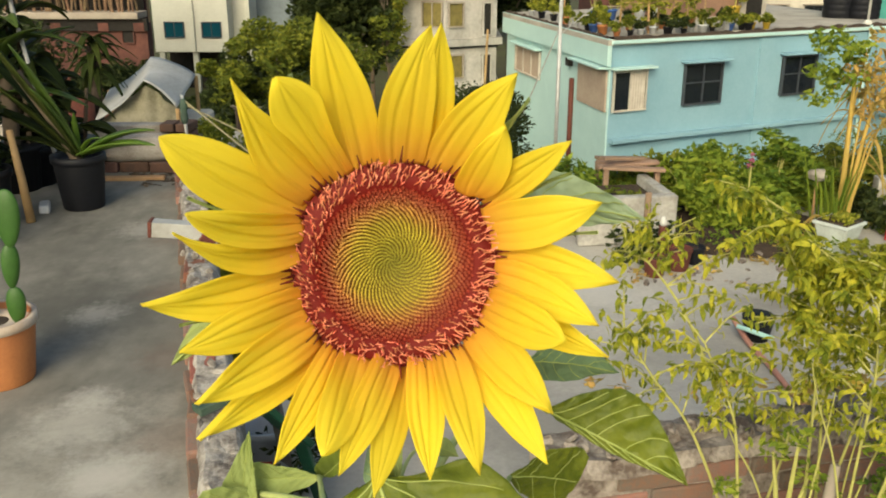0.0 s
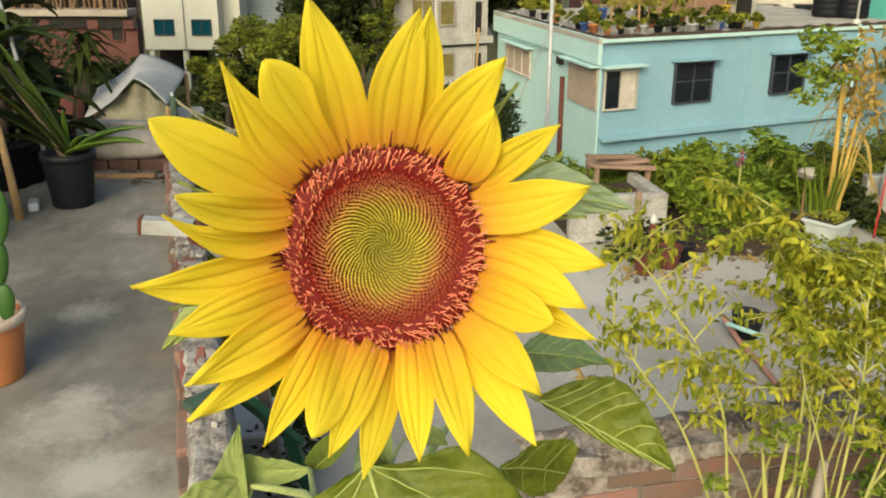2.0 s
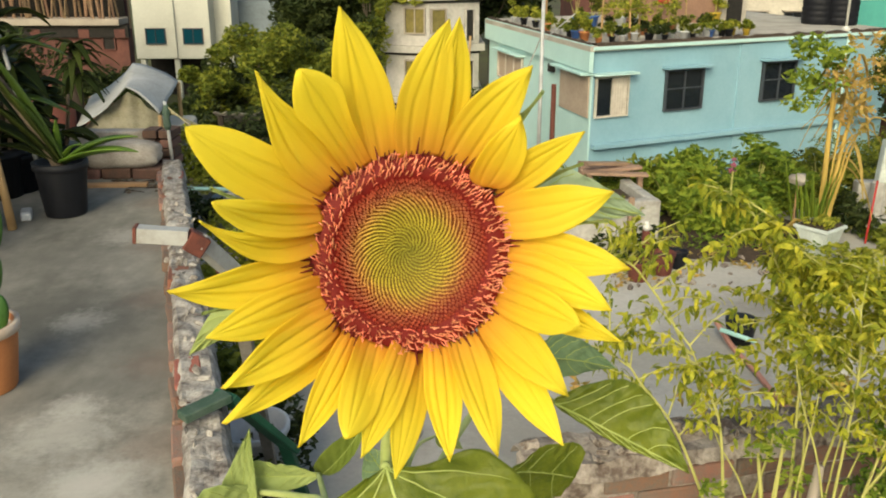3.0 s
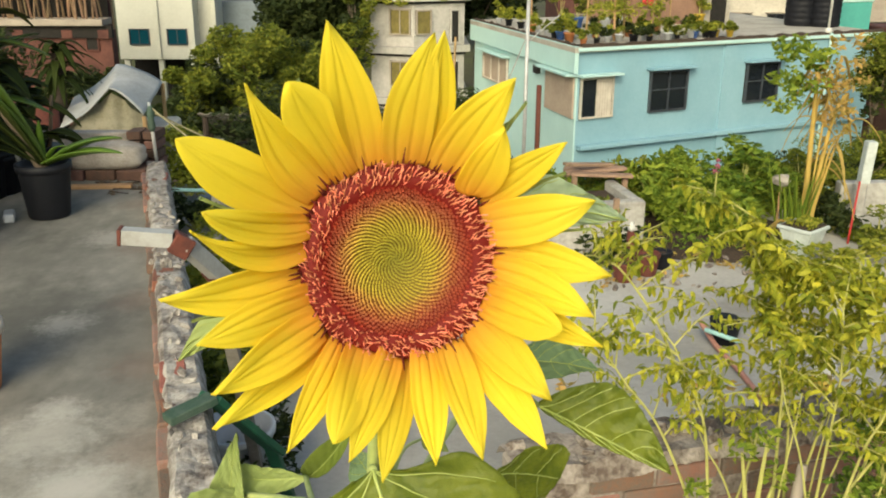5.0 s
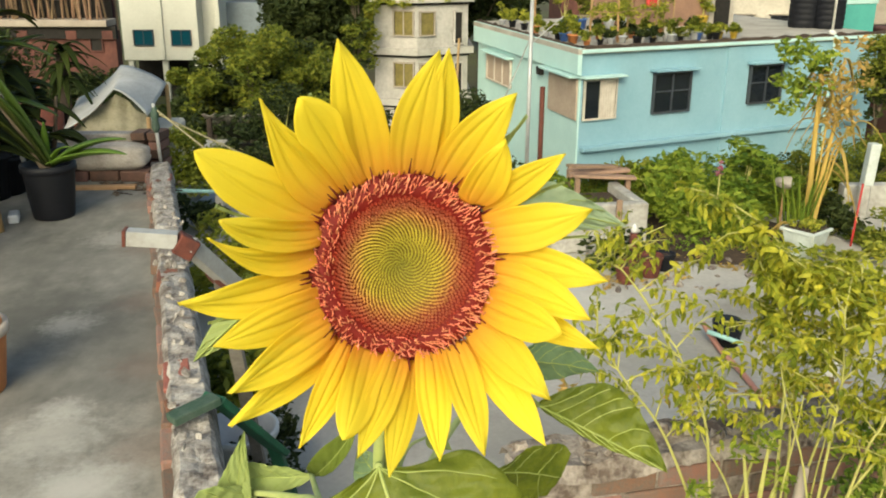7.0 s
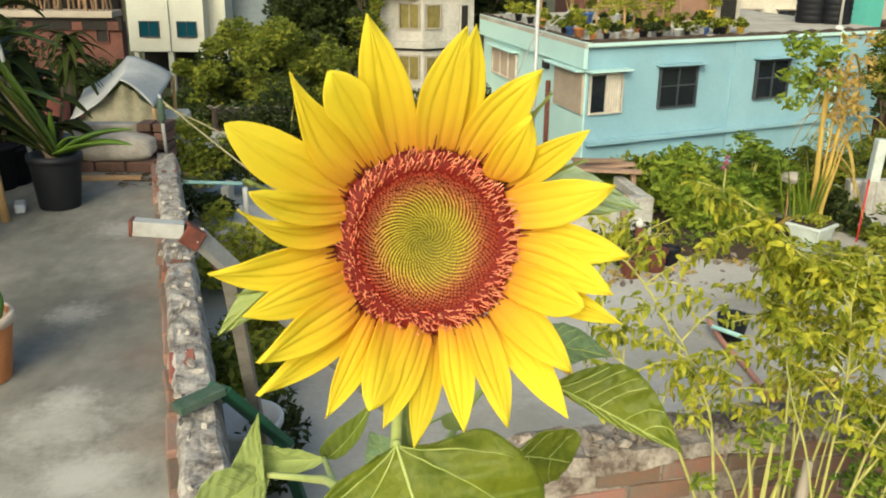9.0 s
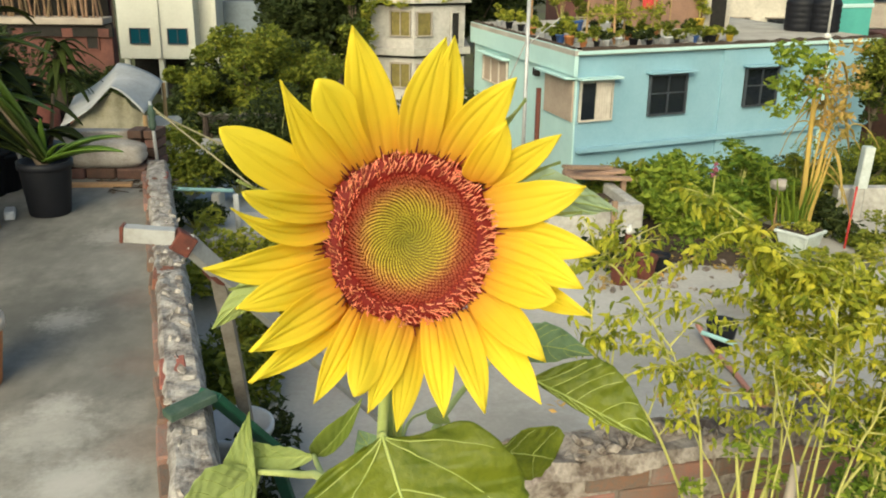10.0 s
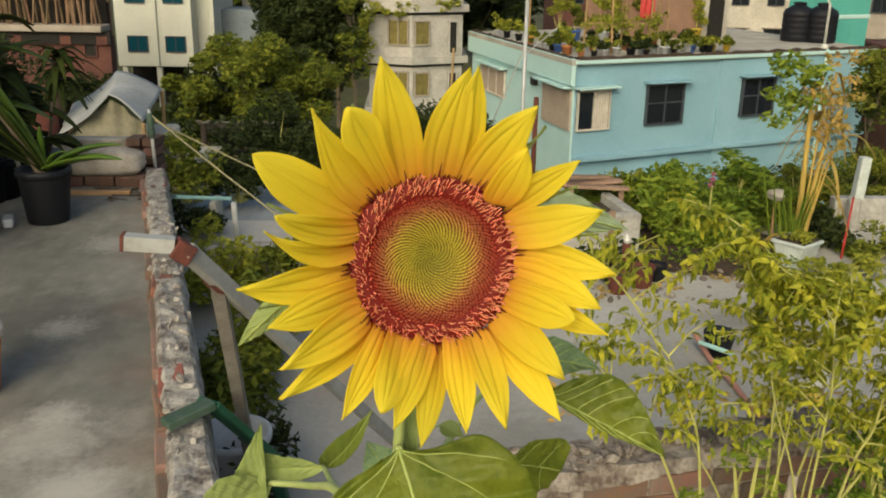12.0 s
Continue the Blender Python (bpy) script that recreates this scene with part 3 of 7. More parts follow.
def make_brick_wall():
    """Broken low brick wall beside the bush: courses of single bricks, rubble on top."""
    wall = thing("brick_parapet", "low broken red brick parapet with rubble on top", "wall", kind="structure")
    a, b = Vector((0.30, 2.52, 0)), Vector((2.9, 3.15, 0))
    d = (b - a).normalized()
    side = Vector((-d.y, d.x, 0))
    turn = math.degrees(math.atan2(d.y, d.x))
    ln = (b - a).length
    core = bmesh.new()
    box(core, (ln - 0.02, 0.20, 1.02), (ln / 2, 0.0, -0.31), pose(a.x, a.y, 0, 0, 0, turn), 0.01)
    part("mortar", core, RUBBLE_EARTH, wall)
    bm = bmesh.new()
    box(bm, (0.225, 0.115, 0.066), bevel=0.005)
    brick = finish("brick", bm, BRICK_SMEARED)
    rnd = random.Random(9)
    for c in range(14):
        z = -0.78 + c * 0.077
        n = int(ln / 0.238)
        for i in range(n):
            x = (i + 0.5 + (0.5 if c % 2 else 0)) * 0.238
            if x > ln - 0.1 or rnd.random() < (1.0 if c > 12 else 0.25):
                continue
            for s in (-0.055,):
                p = a + d * x + side * s
                piece("brick", brick, wall, pose(p.x, p.y, z + rnd.uniform(-0.003, 0.003), rnd.uniform(-2, 2), rnd.uniform(-2, 2), turn + rnd.uniform(-2.5, 2.5)))
    bm = bmesh.new()
    n, k = 70, 8
    rows = []
    for i in range(n + 1):
        p = a + d * (ln * i / n)
        row = []
        for j in range(k + 1):
            off = (j / k - 0.5) * 0.25
            h = 0.232 + 0.030 * noise.fractal(Vector((p.x * 8, p.y * 8, off * 9)), 1, 2, 5)
            if j in (0, k):
                h -= 0.05
            q = p + side * off
            row.append((q.x, q.y, h))
        rows.append(row)
    surface(bm, rows)
    part("plaster_cap", bm, RUBBLE_EARTH, wall)
    bm = bmesh.new()
    bmesh.ops.create_icosphere(bm, subdivisions=1, radius=0.03)
    for v in bm.verts:
        v.co *= 0.65 + 0.7 * rnd.random()
    lump = finish("rubble", bm, RUBBLE_EARTH)
    for i in range(120):
        p = a + d * rnd.uniform(0, ln) + side * rnd.gauss(0, 0.06)
        piece("rubble", lump, wall, pose(p.x, p.y, 0.245, rnd.uniform(0, 360), rnd.uniform(0, 360), 0) @ Matrix.Diagonal((*[rnd.uniform(0.3, 1.1) for _ in range(3)], 1)))
    return wall


make_brick_wall()

# ---- the sunflower ----
HEAD = Matrix(((0.98975, -0.01163, 0.14235, -0.01272), (0.1417, 0.20463, -0.96853, 0.22387), (-0.01786, 0.97877, 0.20418, 1.71915), (0, 0, 0, 1)))
# outlines of the ray petals: share of the length, share of the full width
RAY = [(0, 0.82), (0.14, 0.95), (0.32, 1.0), (0.54, 0.94), (0.74, 0.67), (0.90, 0.30), (1.0, 0.02)]
BLUNT_RAY = [(0, 0.80), (0.15, 0.93), (0.42, 1.0), (0.68, 0.93), (0.86, 0.60), (0.96, 0.26), (1.0, 0.03)]
CLAW_RAY = [(0, 0.62), (0.2, 0.62), (0.4, 0.68), (0.56, 0.82), (0.72, 1.0), (0.86, 0.72), (0.95, 0.36), (1.0, 0.04)]
HOOK_RAY = [(0, 0.85), (0.14, 0.97), (0.32, 1.0), (0.52, 0.82), (0.72, 0.44), (0.88, 0.17), (1.0, 0.02)]
ROUND_BASE = [(0, 0.45), (0.05, 0.78), (0.16, 0.95), (0.36, 1.0), (0.6, 0.86), (0.82, 0.5), (1.0, 0.02)]

sunflower = thing("sunflower", "open yellow sunflower with a red-rimmed green disc", "flower", (0.0, 0.30, 0.0))
TO_SUNFLOWER = sunflower.matrix_world.inverted()


def petal(bm, base, tip, width, rnd, bow=0.0, outline=RAY, rib=1.0):
    """One fluted, pointed ray petal, cupped towards the viewer of the flower; bow bends it sideways. Millimetres."""
    b, t = Vector(base) * 0.001, Vector(tip) * 0.001
    flat = Vector((t.x - b.x, t.y - b.y, 0)).normalized()
    mid = b.lerp(t, 0.5) + Vector((-flat.y, flat.x, 0)) * (bow * 0.002) + Vector((0, 0, 0.0025))
    n, k = 32, 28
    uv = bm.loops.layers.uv.verify()
    g1, g2, ga = rnd.uniform(0.20, 0.38), rnd.uniform(-0.38, -0.20), rnd.uniform(0.0004, 0.0009) * rib
    wave, twist = rnd.uniform(0, 6), rnd.uniform(-0.25, 0.25)
    lean = rnd.uniform(-0.05, 0.05)
    rows = []
    for i in range(n + 1):
        s = i / n
        p = b * (1 - s) ** 2 + mid * 2 * s * (1 - s) + t * s * s
        d = ((mid - b) * (1 - s) + (t - mid) * s).normalized()
        side = d.cross(Vector((0, 0, 1))).normalized()
        nor = side.cross(d).normalized()
        turn = twist * s * s
        side, nor = side * math.cos(turn) + nor * math.sin(turn), nor * math.cos(turn) - side * math.sin(turn)
        half = 0.0005 * width * max(0.0, outline_at(outline, s))
        fade = min(1, s * 5 + 0.35) * min(1, (1 - s) * 3.2)
        pinch = 0.35 + 0.65 * min(1.0, 1.6 * (1 - s))
        row = []
        for j in range(k + 1):
            v = j / k * 2 - 1
            wide = half * (1 + 0.035 * noise.noise(Vector((s * 7, 4.0 if v > 0 else 9.0, wave))))
            groove = (math.exp(-((v - g1 * pinch) / 0.06) ** 2) + math.exp(-((v - g2 * pinch) / 0.06) ** 2)
                      + 0.35 * math.exp(-((v - 0.70) / 0.09) ** 2) + 0.35 * math.exp(-((v + 0.70) / 0.09) ** 2))
            h = -ga * groove * fade + 0.0011 * (v * v) * math.sin(math.pi * s) - 0.0012 * s * s * v * v + 0.0004 * math.sin(6 * s + 2.5 * v + wave)
            row.append((p + side * (v * wide + lean * half * math.sin(math.pi * s)) + nor * h, (v * 0.5 + 0.5, s)))
        rows.append(row)
    vs = [[bm.verts.new(q) for q, _ in r] for r in rows]
    for i in range(n):
        for j in range(k):
            f = bm.faces.new((vs[i][j], vs[i][j + 1], vs[i + 1][j + 1], vs[i + 1][j]))
            for l, (ii, jj) in zip(f.loops, ((i, j), (i, j + 1), (i + 1, j + 1), (i + 1, j))):
                l[uv].uv = rows[ii][jj][1]
            f.smooth = True


DISC_PARTS = ("disc", "floret_whorl", "bud_ring", "anther_ring", "chaff")
DISC_PLACE = Matrix.Translation((0, -0.0010, 0)) @ Matrix.Diagonal((0.955, 0.955, 1.0, 1.0))


def head_part(name, bm, mat, label="", smooth=True):
    ob = part(name, bm, mat, sunflower, label, smooth)
    ob.matrix_basis = TO_SUNFLOWER @ HEAD @ (DISC_PLACE if name in DISC_PARTS else Matrix.Identity(4))
    return ob


_rnd = random.Random(21)


def ray_petal(base, tip, width, bow=0.0, outline=RAY, rib=1.0):
    """A petal of the head: foot and tip in millimetres across, up and out of the flower's face."""
    bm = bmesh.new()
    petal(bm, base, tip, width, _rnd, bow, outline, rib)
    so = head_part("petal", bm, PETAL).modifiers.new("thickness", 'SOLIDIFY')
    so.thickness, so.offset = 0.00035, -1.0


ray_petal((-8.8, 24.0, 0.5), (-18.5, 60.9, 22.4), 14.6)
ray_petal((-13.4, 22.1, 1.0), (-28.3, 46.1, 24.6), 13.2, outline=CLAW_RAY)
ray_petal((-19.7, 18.8, 0.5), (-38.4, 45.8, 23.5), 13.7, bow=1.8, outline=HOOK_RAY)
ray_petal((-22.2, 13.6, -0.5), (-55.2, 33.2, 21.2), 14.9, bow=1.2, outline=BLUNT_RAY)
ray_petal((-23.6, 9.7, 1.5), (-49.0, 15.7, 27.0), 8.7, bow=2.1, outline=BLUNT_RAY)
ray_petal((-25.1, 4.6, 1.0), (-52.3, 11.3, 25.9), 9.1, bow=3.8, outline=HOOK_RAY)
ray_petal((-25.0, -3.2, -1.0), (-60.4, -5.2, 24.5), 11.7, bow=1.8)
ray_petal((-23.6, -10.6, 1.0), (-51.8, -15.7, 28.0), 11.9)
ray_petal((-21.1, -17.2, 0.5), (-48.4, -27.7, 29.4), 12.0)
ray_petal((-18.4, -21.5, -2.5), (-48.9, -37.3, 25.9), 9.9)
ray_petal((-15.7, -22.9, 0.0), (-31.5, -42.9, 29.3), 9.0)
ray_petal((-10.5, -24.5, 1.5), (-20.0, -41.1, 30.3), 11.3, outline=BLUNT_RAY)
ray_petal((-2.1, -26.2, 1.0), (-16.6, -46.4, 29.9), 9.7)
ray_petal((1.5, -28.1, -2.0), (-8.4, -52.3, 29.8), 9.8)
ray_petal((6.9, -25.8, 1.0), (4.9, -48.7, 30.1), 9.8)
ray_petal((13.6, -24.2, 0.5), (16.7, -47.7, 31.0), 10.4)
ray_petal((19.7, -22.6, -1.5), (33.4, -46.3, 31.2), 11.1)
ray_petal((21.1, -18.9, 1.0), (34.4, -33.8, 30.5), 11.6)
ray_petal((23.5, -12.3, 2.0), (37.4, -16.3, 30.3), 11.5, outline=BLUNT_RAY)
ray_petal((26.2, -12.6, -3.0), (50.5, -22.6, 24.5), 9.2)
ray_petal((25.8, -4.8, 0.5), (47.1, -13.7, 26.6), 11.9, bow=1.2)
ray_petal((26.8, 0.6, -2.0), (53.8, -4.0, 22.1), 11.5)
ray_petal((24.1, 8.1, 1.0), (49.8, 15.7, 20.6), 13.4, bow=-0.7)
ray_petal((23.1, 15.1, 0.5), (41.2, 31.0, 22.6), 9.5)
ray_petal((19.7, 16.9, 3.5), (25.8, 34.7, 20.0), 12.0, outline=ROUND_BASE)
ray_petal((12.4, 22.3, 0.0), (27.8, 46.9, 23.0), 13.9, bow=1.1)
ray_petal((2.2, 25.2, 1.0), (7.2, 57.9, 24.0), 13.6, bow=1.4)
ray_petal((7.0, 24.4, -1.5), (10.0, 58.4, 23.8), 12.3)


def disc_height(r):
    """Height of the disc's face over its rim plane: a raised ring round a sunken middle."""
    x = r / 0.028
    return 0.0035 * math.exp(-((x - 0.86) / 0.2) ** 2) - 0.0062 * math.exp(-(x / 0.42) ** 2) - 0.001


bm_ = bmesh.new()
prof_ = [(0.0290 * i / 26 + 0.0001, disc_height(0.0290 * i / 26)) for i in range(27)]
prof_ = [(0.006, -0.022), (0.018, -0.017), (0.0275, -0.008), (0.0295, -0.004)] + prof_[::-1]
lathe(bm_, prof_, 48)
head_part("disc", bm_, DISC, "dark red flower disc")

GOLDEN = math.pi * (3 - math.sqrt(5))
SPACING = 0.00100


def floret(bm, r, a, rnd, inner):
    """A closed bud leaning to the middle of the disc, lying along the spiral."""
    c = Vector((r * math.cos(a), r * math.sin(a), disc_height(r)))
    radial = Vector((math.cos(a), math.sin(a), 0))
    around = Vector((-math.sin(a), math.cos(a), 0))
    lean = 0.55 if inner else 0.15
    along = (radial * math.cos(0.65) + around * math.sin(0.65)) if inner else radial
    across = Vector((-along.y, along.x, 0))
    axis = (Vector((0, 0, 1)) - along * lean).normalized()
    ln, wd = (0.00066, 0.00031) if inner else (0.00052, 0.00042)
    hgt = 0.00105 if inner else 0.00125
    ring0 = [bm.verts.new(c + along * (ln * math.cos(q)) + across * (wd * math.sin(q)) - axis * 0.0003) for q in [k * math.pi / 3 for k in range(6)]]
    ring1 = [bm.verts.new(c + along * (ln * 0.8 * math.cos(q)) + across * (wd * 0.8 * math.sin(q)) + axis * hgt * 0.7) for q in [k * math.pi / 3 for k in range(6)]]
    if inner:
        top = [bm.verts.new(c + axis * hgt - along * ln * 0.55)]
        for k in range(6):
            bm.faces.new((ring1[k], ring1[(k + 1) % 6], top[0]))
    else:
        ring2 = [bm.verts.new(c + along * (ln * (1.05 if k % 2 else 0.75) * math.cos(k * math.pi / 3)) + across * (wd * (1.05 if k % 2 else 0.75) * math.sin(k * math.pi / 3)) + axis * hgt) for k in range(6)]
        pit = bm.verts.new(c + axis * hgt * 0.55)
        for k in range(6):
            bm.faces.new((ring1[k], ring1[(k + 1) % 6], ring2[(k + 1) % 6], ring2[k]))
            bm.faces.new((ring2[k], ring2[(k + 1) % 6], pit))
    for k in range(6):
        bm.faces.new((ring0[k], ring0[(k + 1) % 6], ring1[(k + 1) % 6], ring1[k]))


bm_in, bm_mid, bm_an, bm_ch = [bmesh.new() for _ in range(4)]
n_ = 1
while True:
    r_ = SPACING * 0.565 * math.sqrt(n_)
    a_ = n_ * GOLDEN
    if r_ > 0.0278:
        break
    jitter = 1 + _rnd.uniform(-0.012, 0.012)
    if r_ < 0.0166:
        floret(bm_in, r_ * jitter, a_, _rnd, True)
    elif r_ < 0.0216:
        floret(bm_mid, r_ * jitter, a_, _rnd, False)
    elif r_ < 0.0268 and _rnd.random() < 0.62:
        c_ = Vector((r_ * math.cos(a_), r_ * math.sin(a_), disc_height(r_) - 0.0006))
        rad_ = Vector((math.cos(a_), math.sin(a_), 0))
        tan_ = Vector((-math.sin(a_), math.cos(a_), 0))
        out_ = (r_ - 0.0222) / 0.0046
        lean_ = rad_ * (_rnd.uniform(0.1, 0.5) + 0.5 * max(0.0, out_)) + Vector((0.18, 0.34, 0)) + tan_ * _rnd.gauss(-0.1, 0.34)
        ln_ = _rnd.uniform(0.0026, 0.0042)
        d_ = (Vector((0, 0, 1)) + lean_).normalized()
        bend_ = Vector((_rnd.gauss(0, 0.2), _rnd.gauss(0, 0.2), 0)) * ln_ * 0.25
        path_ = [c_, c_ + d_ * ln_ * 0.55, c_ + d_ * ln_ + bend_ * 0.6]
        tube(bm_an, path_, (0.00013, 0.00018, 0.00018), 5)
        if _rnd.random() < 0.25:
            e_ = path_[-1]
            for sg_ in (-1, 1):
                tube(bm_an, [e_ - d_ * 0.0002, e_ + (d_ * 0.4 + tan_ * sg_ * 0.9).normalized() * 0.0008], (0.00017, 0.00008), 4)
    n_ += 1
for k_ in range(110):
    a_ = k_ / 110 * 2 * math.pi + _rnd.uniform(-0.02, 0.02)
    r_ = 0.0272 + _rnd.uniform(-0.0004, 0.0008)
    p_ = Vector((r_ * math.cos(a_), r_ * math.sin(a_), 0.0003))
    q_ = p_ * (1.0 + _rnd.uniform(0.06, 0.22)) + Vector((0, 0, _rnd.uniform(0.002, 0.0045)))
    tube(bm_ch, [p_, q_], (0.0006, 0.00012), 4)
for nm_, b_, mt_, lb_ in (("floret_whorl", bm_in, BUD, "yellow-green closed florets in spirals"), ("bud_ring", bm_mid, BUD, "dark red ring of opening florets"),
                          ("anther_ring", bm_an, ANTHER, "pinkish anther tubes round the disc"), ("chaff", bm_ch, CHAFF, "dark red chaff at the rim")):
    tagged(head_part(nm_, b_, mt_, lb_, smooth=nm_ != "bud_ring"), kind="stuff")

# green bracts behind the petals
for tip_, wid_, bow_ in (((27.3, 38.9, 14), 8, 0.8), ((32.3, 41.2, 16), 4, -1), ((45.8, 22.7, 8), 3, 0.6), ((52.3, 7.2, 10), 3, 0.5), ((-25.7, 48.0, 6), 1.5, 1.2), ((-51.6, 18.2, 6), 1.5, 1.2), ((-55.2, -13.9, 6), 7, 0.5),
                         ((-36, 8, 3), 6.0, 0), ((-28, -26, 3), 6.0, 0), ((10, -36, 3), 6.0, 0), ((4, 38, 3), 7.0, 0)):
    bm_ = bmesh.new()
    out_ = math.hypot(tip_[0], tip_[1])
    petal(bm_, (tip_[0] * 25 / out_, tip_[1] * 25 / out_, -9.0), tip_, wid_, _rnd, bow_, HOOK_RAY, 0.4)
    ob_ = head_part("bract", bm_, LEAF_PALE, "pale green pointed bract")
    so_ = ob_.modifiers.new("thickness", 'SOLIDIFY')
    so_.thickness, so_.offset = 0.0005, -1.0


def own(ob):
    ob.matrix_basis = TO_SUNFLOWER
    return ob


STEM_PATH = smooth_path([(-0.012, 0.236, 1.714), (-0.014, 0.260, 1.692), (-0.020, 0.278, 1.650), (-0.0245, 0.2925, 1.610), (-0.026, 0.302, 1.50), (-0.012, 0.302, 1.1), (0.0, 0.295, 0.5), (0.0, 0.30, 0.0)], 8)
own(part("stem", tube_bm(STEM_PATH, [0.0050 if p.z > 1.69 else 0.0019 + 0.007 * (1.7 - p.z) / 1.7 for p in STEM_PATH], 12), STEM, sunflower, "slender pale green hairy stem", True))

HEART = [(0, 0.26), (0.06, 0.58), (0.2, 0.90), (0.4, 1.0), (0.65, 0.74), (0.85, 0.34), (1.0, 0.015)]
OVAL = [(0, 0.10), (0.12, 0.52), (0.35, 1.0), (0.55, 0.95), (0.78, 0.56), (0.93, 0.2), (1.0, 0.01)]


def blade(name, base, tip, across, width, mat, parent, shape=HEART, sag=0.0, fold=0.15, wave=0.03, veins=6, seed=1, label="", place=None, lobes=(1.0, 1.0), sides=(1.0, 1.0), rough=1.0, hump=0.0):
    """A leaf from base to tip: folded along its midrib, wavy, with raised veins as a part of its own."""
    base, tip = Vector(base), Vector(tip)
    ln = (tip - base).length
    d0 = (tip - base).normalized()
    across = Vector(across)
    across = (across - d0 * across.dot(d0)).normalized()
    up = across.cross(d0).normalized()
    rnd = random.Random(seed)
    ph = rnd.uniform(0, 6)

    def at(s, v):
        p = base.lerp(tip, s) + up * (sag * ln * 4 * s * (1 - s))
        half = width / 2 * sides[0 if v < 0 else 1] * max(0.004, outline_at(shape, s)) * (1 + 0.035 * noise.noise(Vector((s * 16, 3.0 if v > 0 else 8.0, seed))))
        back = -0.16 * ln * lobes[0 if v < 0 else 1] * (abs(v) ** 1.5) * (1 - s) ** 3 if shape is HEART else 0
        back -= hump * ln * v * v * math.exp(-((s - 0.08) / 0.08) ** 2) if v > 0 else 0.0
        q = p + across * (v * half) + d0 * back
        h = fold * half * abs(v) + wave * width * abs(v) ** 1.5 * math.sin(13 * s + ph + (1.3 if v > 0 else 0)) + 0.004 * ln * math.sin(40 * s + 11 * v) + 0.024 * rough * width * abs(v) ** 0.5 * abs(math.sin(math.pi * 7.5 * (s - 0.20 * abs(v))))
        h += 0.016 * rough * width * max(0.0, abs(v) - 0.7) / 0.3 * math.sin(46 * s + 2 * ph + (2.0 if v > 0 else 0.0))
        h += 0.022 * rough * width * noise.noise(Vector((s * 7, v * 3.2, seed * 1.7))) + 0.010 * width * noise.noise(Vector((s * 19, v * 8, seed * 2.3)))
        return q + up * h

    n, k = 64, 40
    bm = bmesh.new()
    surface(bm, [[at(i / n, j / k * 2 - 1) for j in range(k + 1)] for i in range(n + 1)])
    ob = part(name, bm, mat, parent, label, True)
    so = ob.modifiers.new("thickness", 'SOLIDIFY')
    so.thickness, so.offset = 0.0002, 0.0
    vb = bmesh.new()
    r = 0.00013 + 0.0036 * width
    runs = [([(i / 24 * 0.97, 0.0) for i in range(25)], r * 1.7, 0.0003)]
    for i in range(veins):
        for sg in (-1, 1):
            s0 = 0.02 + 0.66 * (i / max(1, veins - 1)) ** 1.15 + (rnd.uniform(-0.03, 0.03) if i else 0.0)
            s1 = min(0.97, s0 + 0.17 + 0.10 * (1 - s0))
            if shape is HEART:
                s0, s1 = ((0.0, 0.20), (0.0, 0.62), (0.26, 0.66), (0.45, 0.82), (0.64, 0.94))[min(i, 4)]
            runs.append(([(s0 + (s1 - s0) * q ** 1.3, sg * 0.92 * q) for q in [x / 16 for x in range(17)]], r * 0.8, 0.0002))
    # veins stand proud of both faces
    for off in (up * 0.00035, up * -0.00035):
        for line, thick, thin in runs:
            tube(vb, [at(*q) + off for q in line], (thick, thin), 5)
    vo = part("venation", vb, VEIN, ob, "pale raised veins", True)
    if place:
        place(ob)
    return ob


def petiole(points, r0, r1):
    return own(part("petiole", tube_bm(smooth_path(points, 6), (r0, r1), 8), STEM, sunflower, "", True))


BLUNT = [(0, 0.08), (0.3, 0.62), (0.65, 1.0), (0.9, 0.96), (1.0, 0.8)]
CRESCENT = [(0, 0.30), (0.12, 0.75), (0.35, 1.0), (0.6, 0.85), (0.8, 0.45), (1.0, 0.02)]
SPEAR = [(0, 1.0), (0.2, 0.92), (0.45, 0.66), (0.75, 0.30), (1.0, 0.01)]
# big leaf below the head
blade("leaf", (-0.0240, 0.2830, 1.6140), (0.0039, 0.2250, 1.5600), (0.96, 0.12, 0.03), 0.097, LEAF, sunflower, HEART, 0.08, -0.06, 0.045, 5, 3, "large heart-shaped green leaf", own, (-0.15, -0.60), (0.98, 1.06), hump=0.11)
petiole([(-0.0245, 0.2915, 1.606), (-0.0243, 0.287, 1.612), (-0.0240, 0.2830, 1.6140)], 0.0022, 0.0018)
# drooping leaf on the other side of the head, seen from above its midrib
blade("leaf", (0.0405, 0.3050, 1.6285), (0.0912, 0.2880, 1.6070), (0.42, 0.25, 0.87), 0.041, LEAF, sunflower, OVAL, 0.05, -0.16, 0.025, 6, 5, "drooping green leaf with pale veins", own, sides=(0.16, 1.0))
petiole([(-0.016, 0.264, 1.685), (0.014, 0.290, 1.658), (0.0405, 0.3050, 1.6285)], 0.0016, 0.0012)
# shaded leaves behind it
blade("leaf", (0.0390, 0.4500, 1.5040), (0.0825, 0.4700, 1.4870), (0.25, -0.1, 0.96), 0.044, LEAF, sunflower, BLUNT, 0.05, 0.12, 0.03, 3, 8, "green leaf with a folded tip", own, rough=0.4)
petiole([(-0.021, 0.278, 1.50), (0.01, 0.38, 1.500), (0.0390, 0.4500, 1.5040)], 0.0022, 0.0014)
blade("leaf", (0.0423, 0.4150, 1.5953), (0.0978, 0.4500, 1.5712), (0.1, -0.1, 0.95), 0.026, LEAF_GREY, sunflower, OVAL, 0.06, 0.2, 0.04, 5, 11, "greyish green leaf in shade", own)
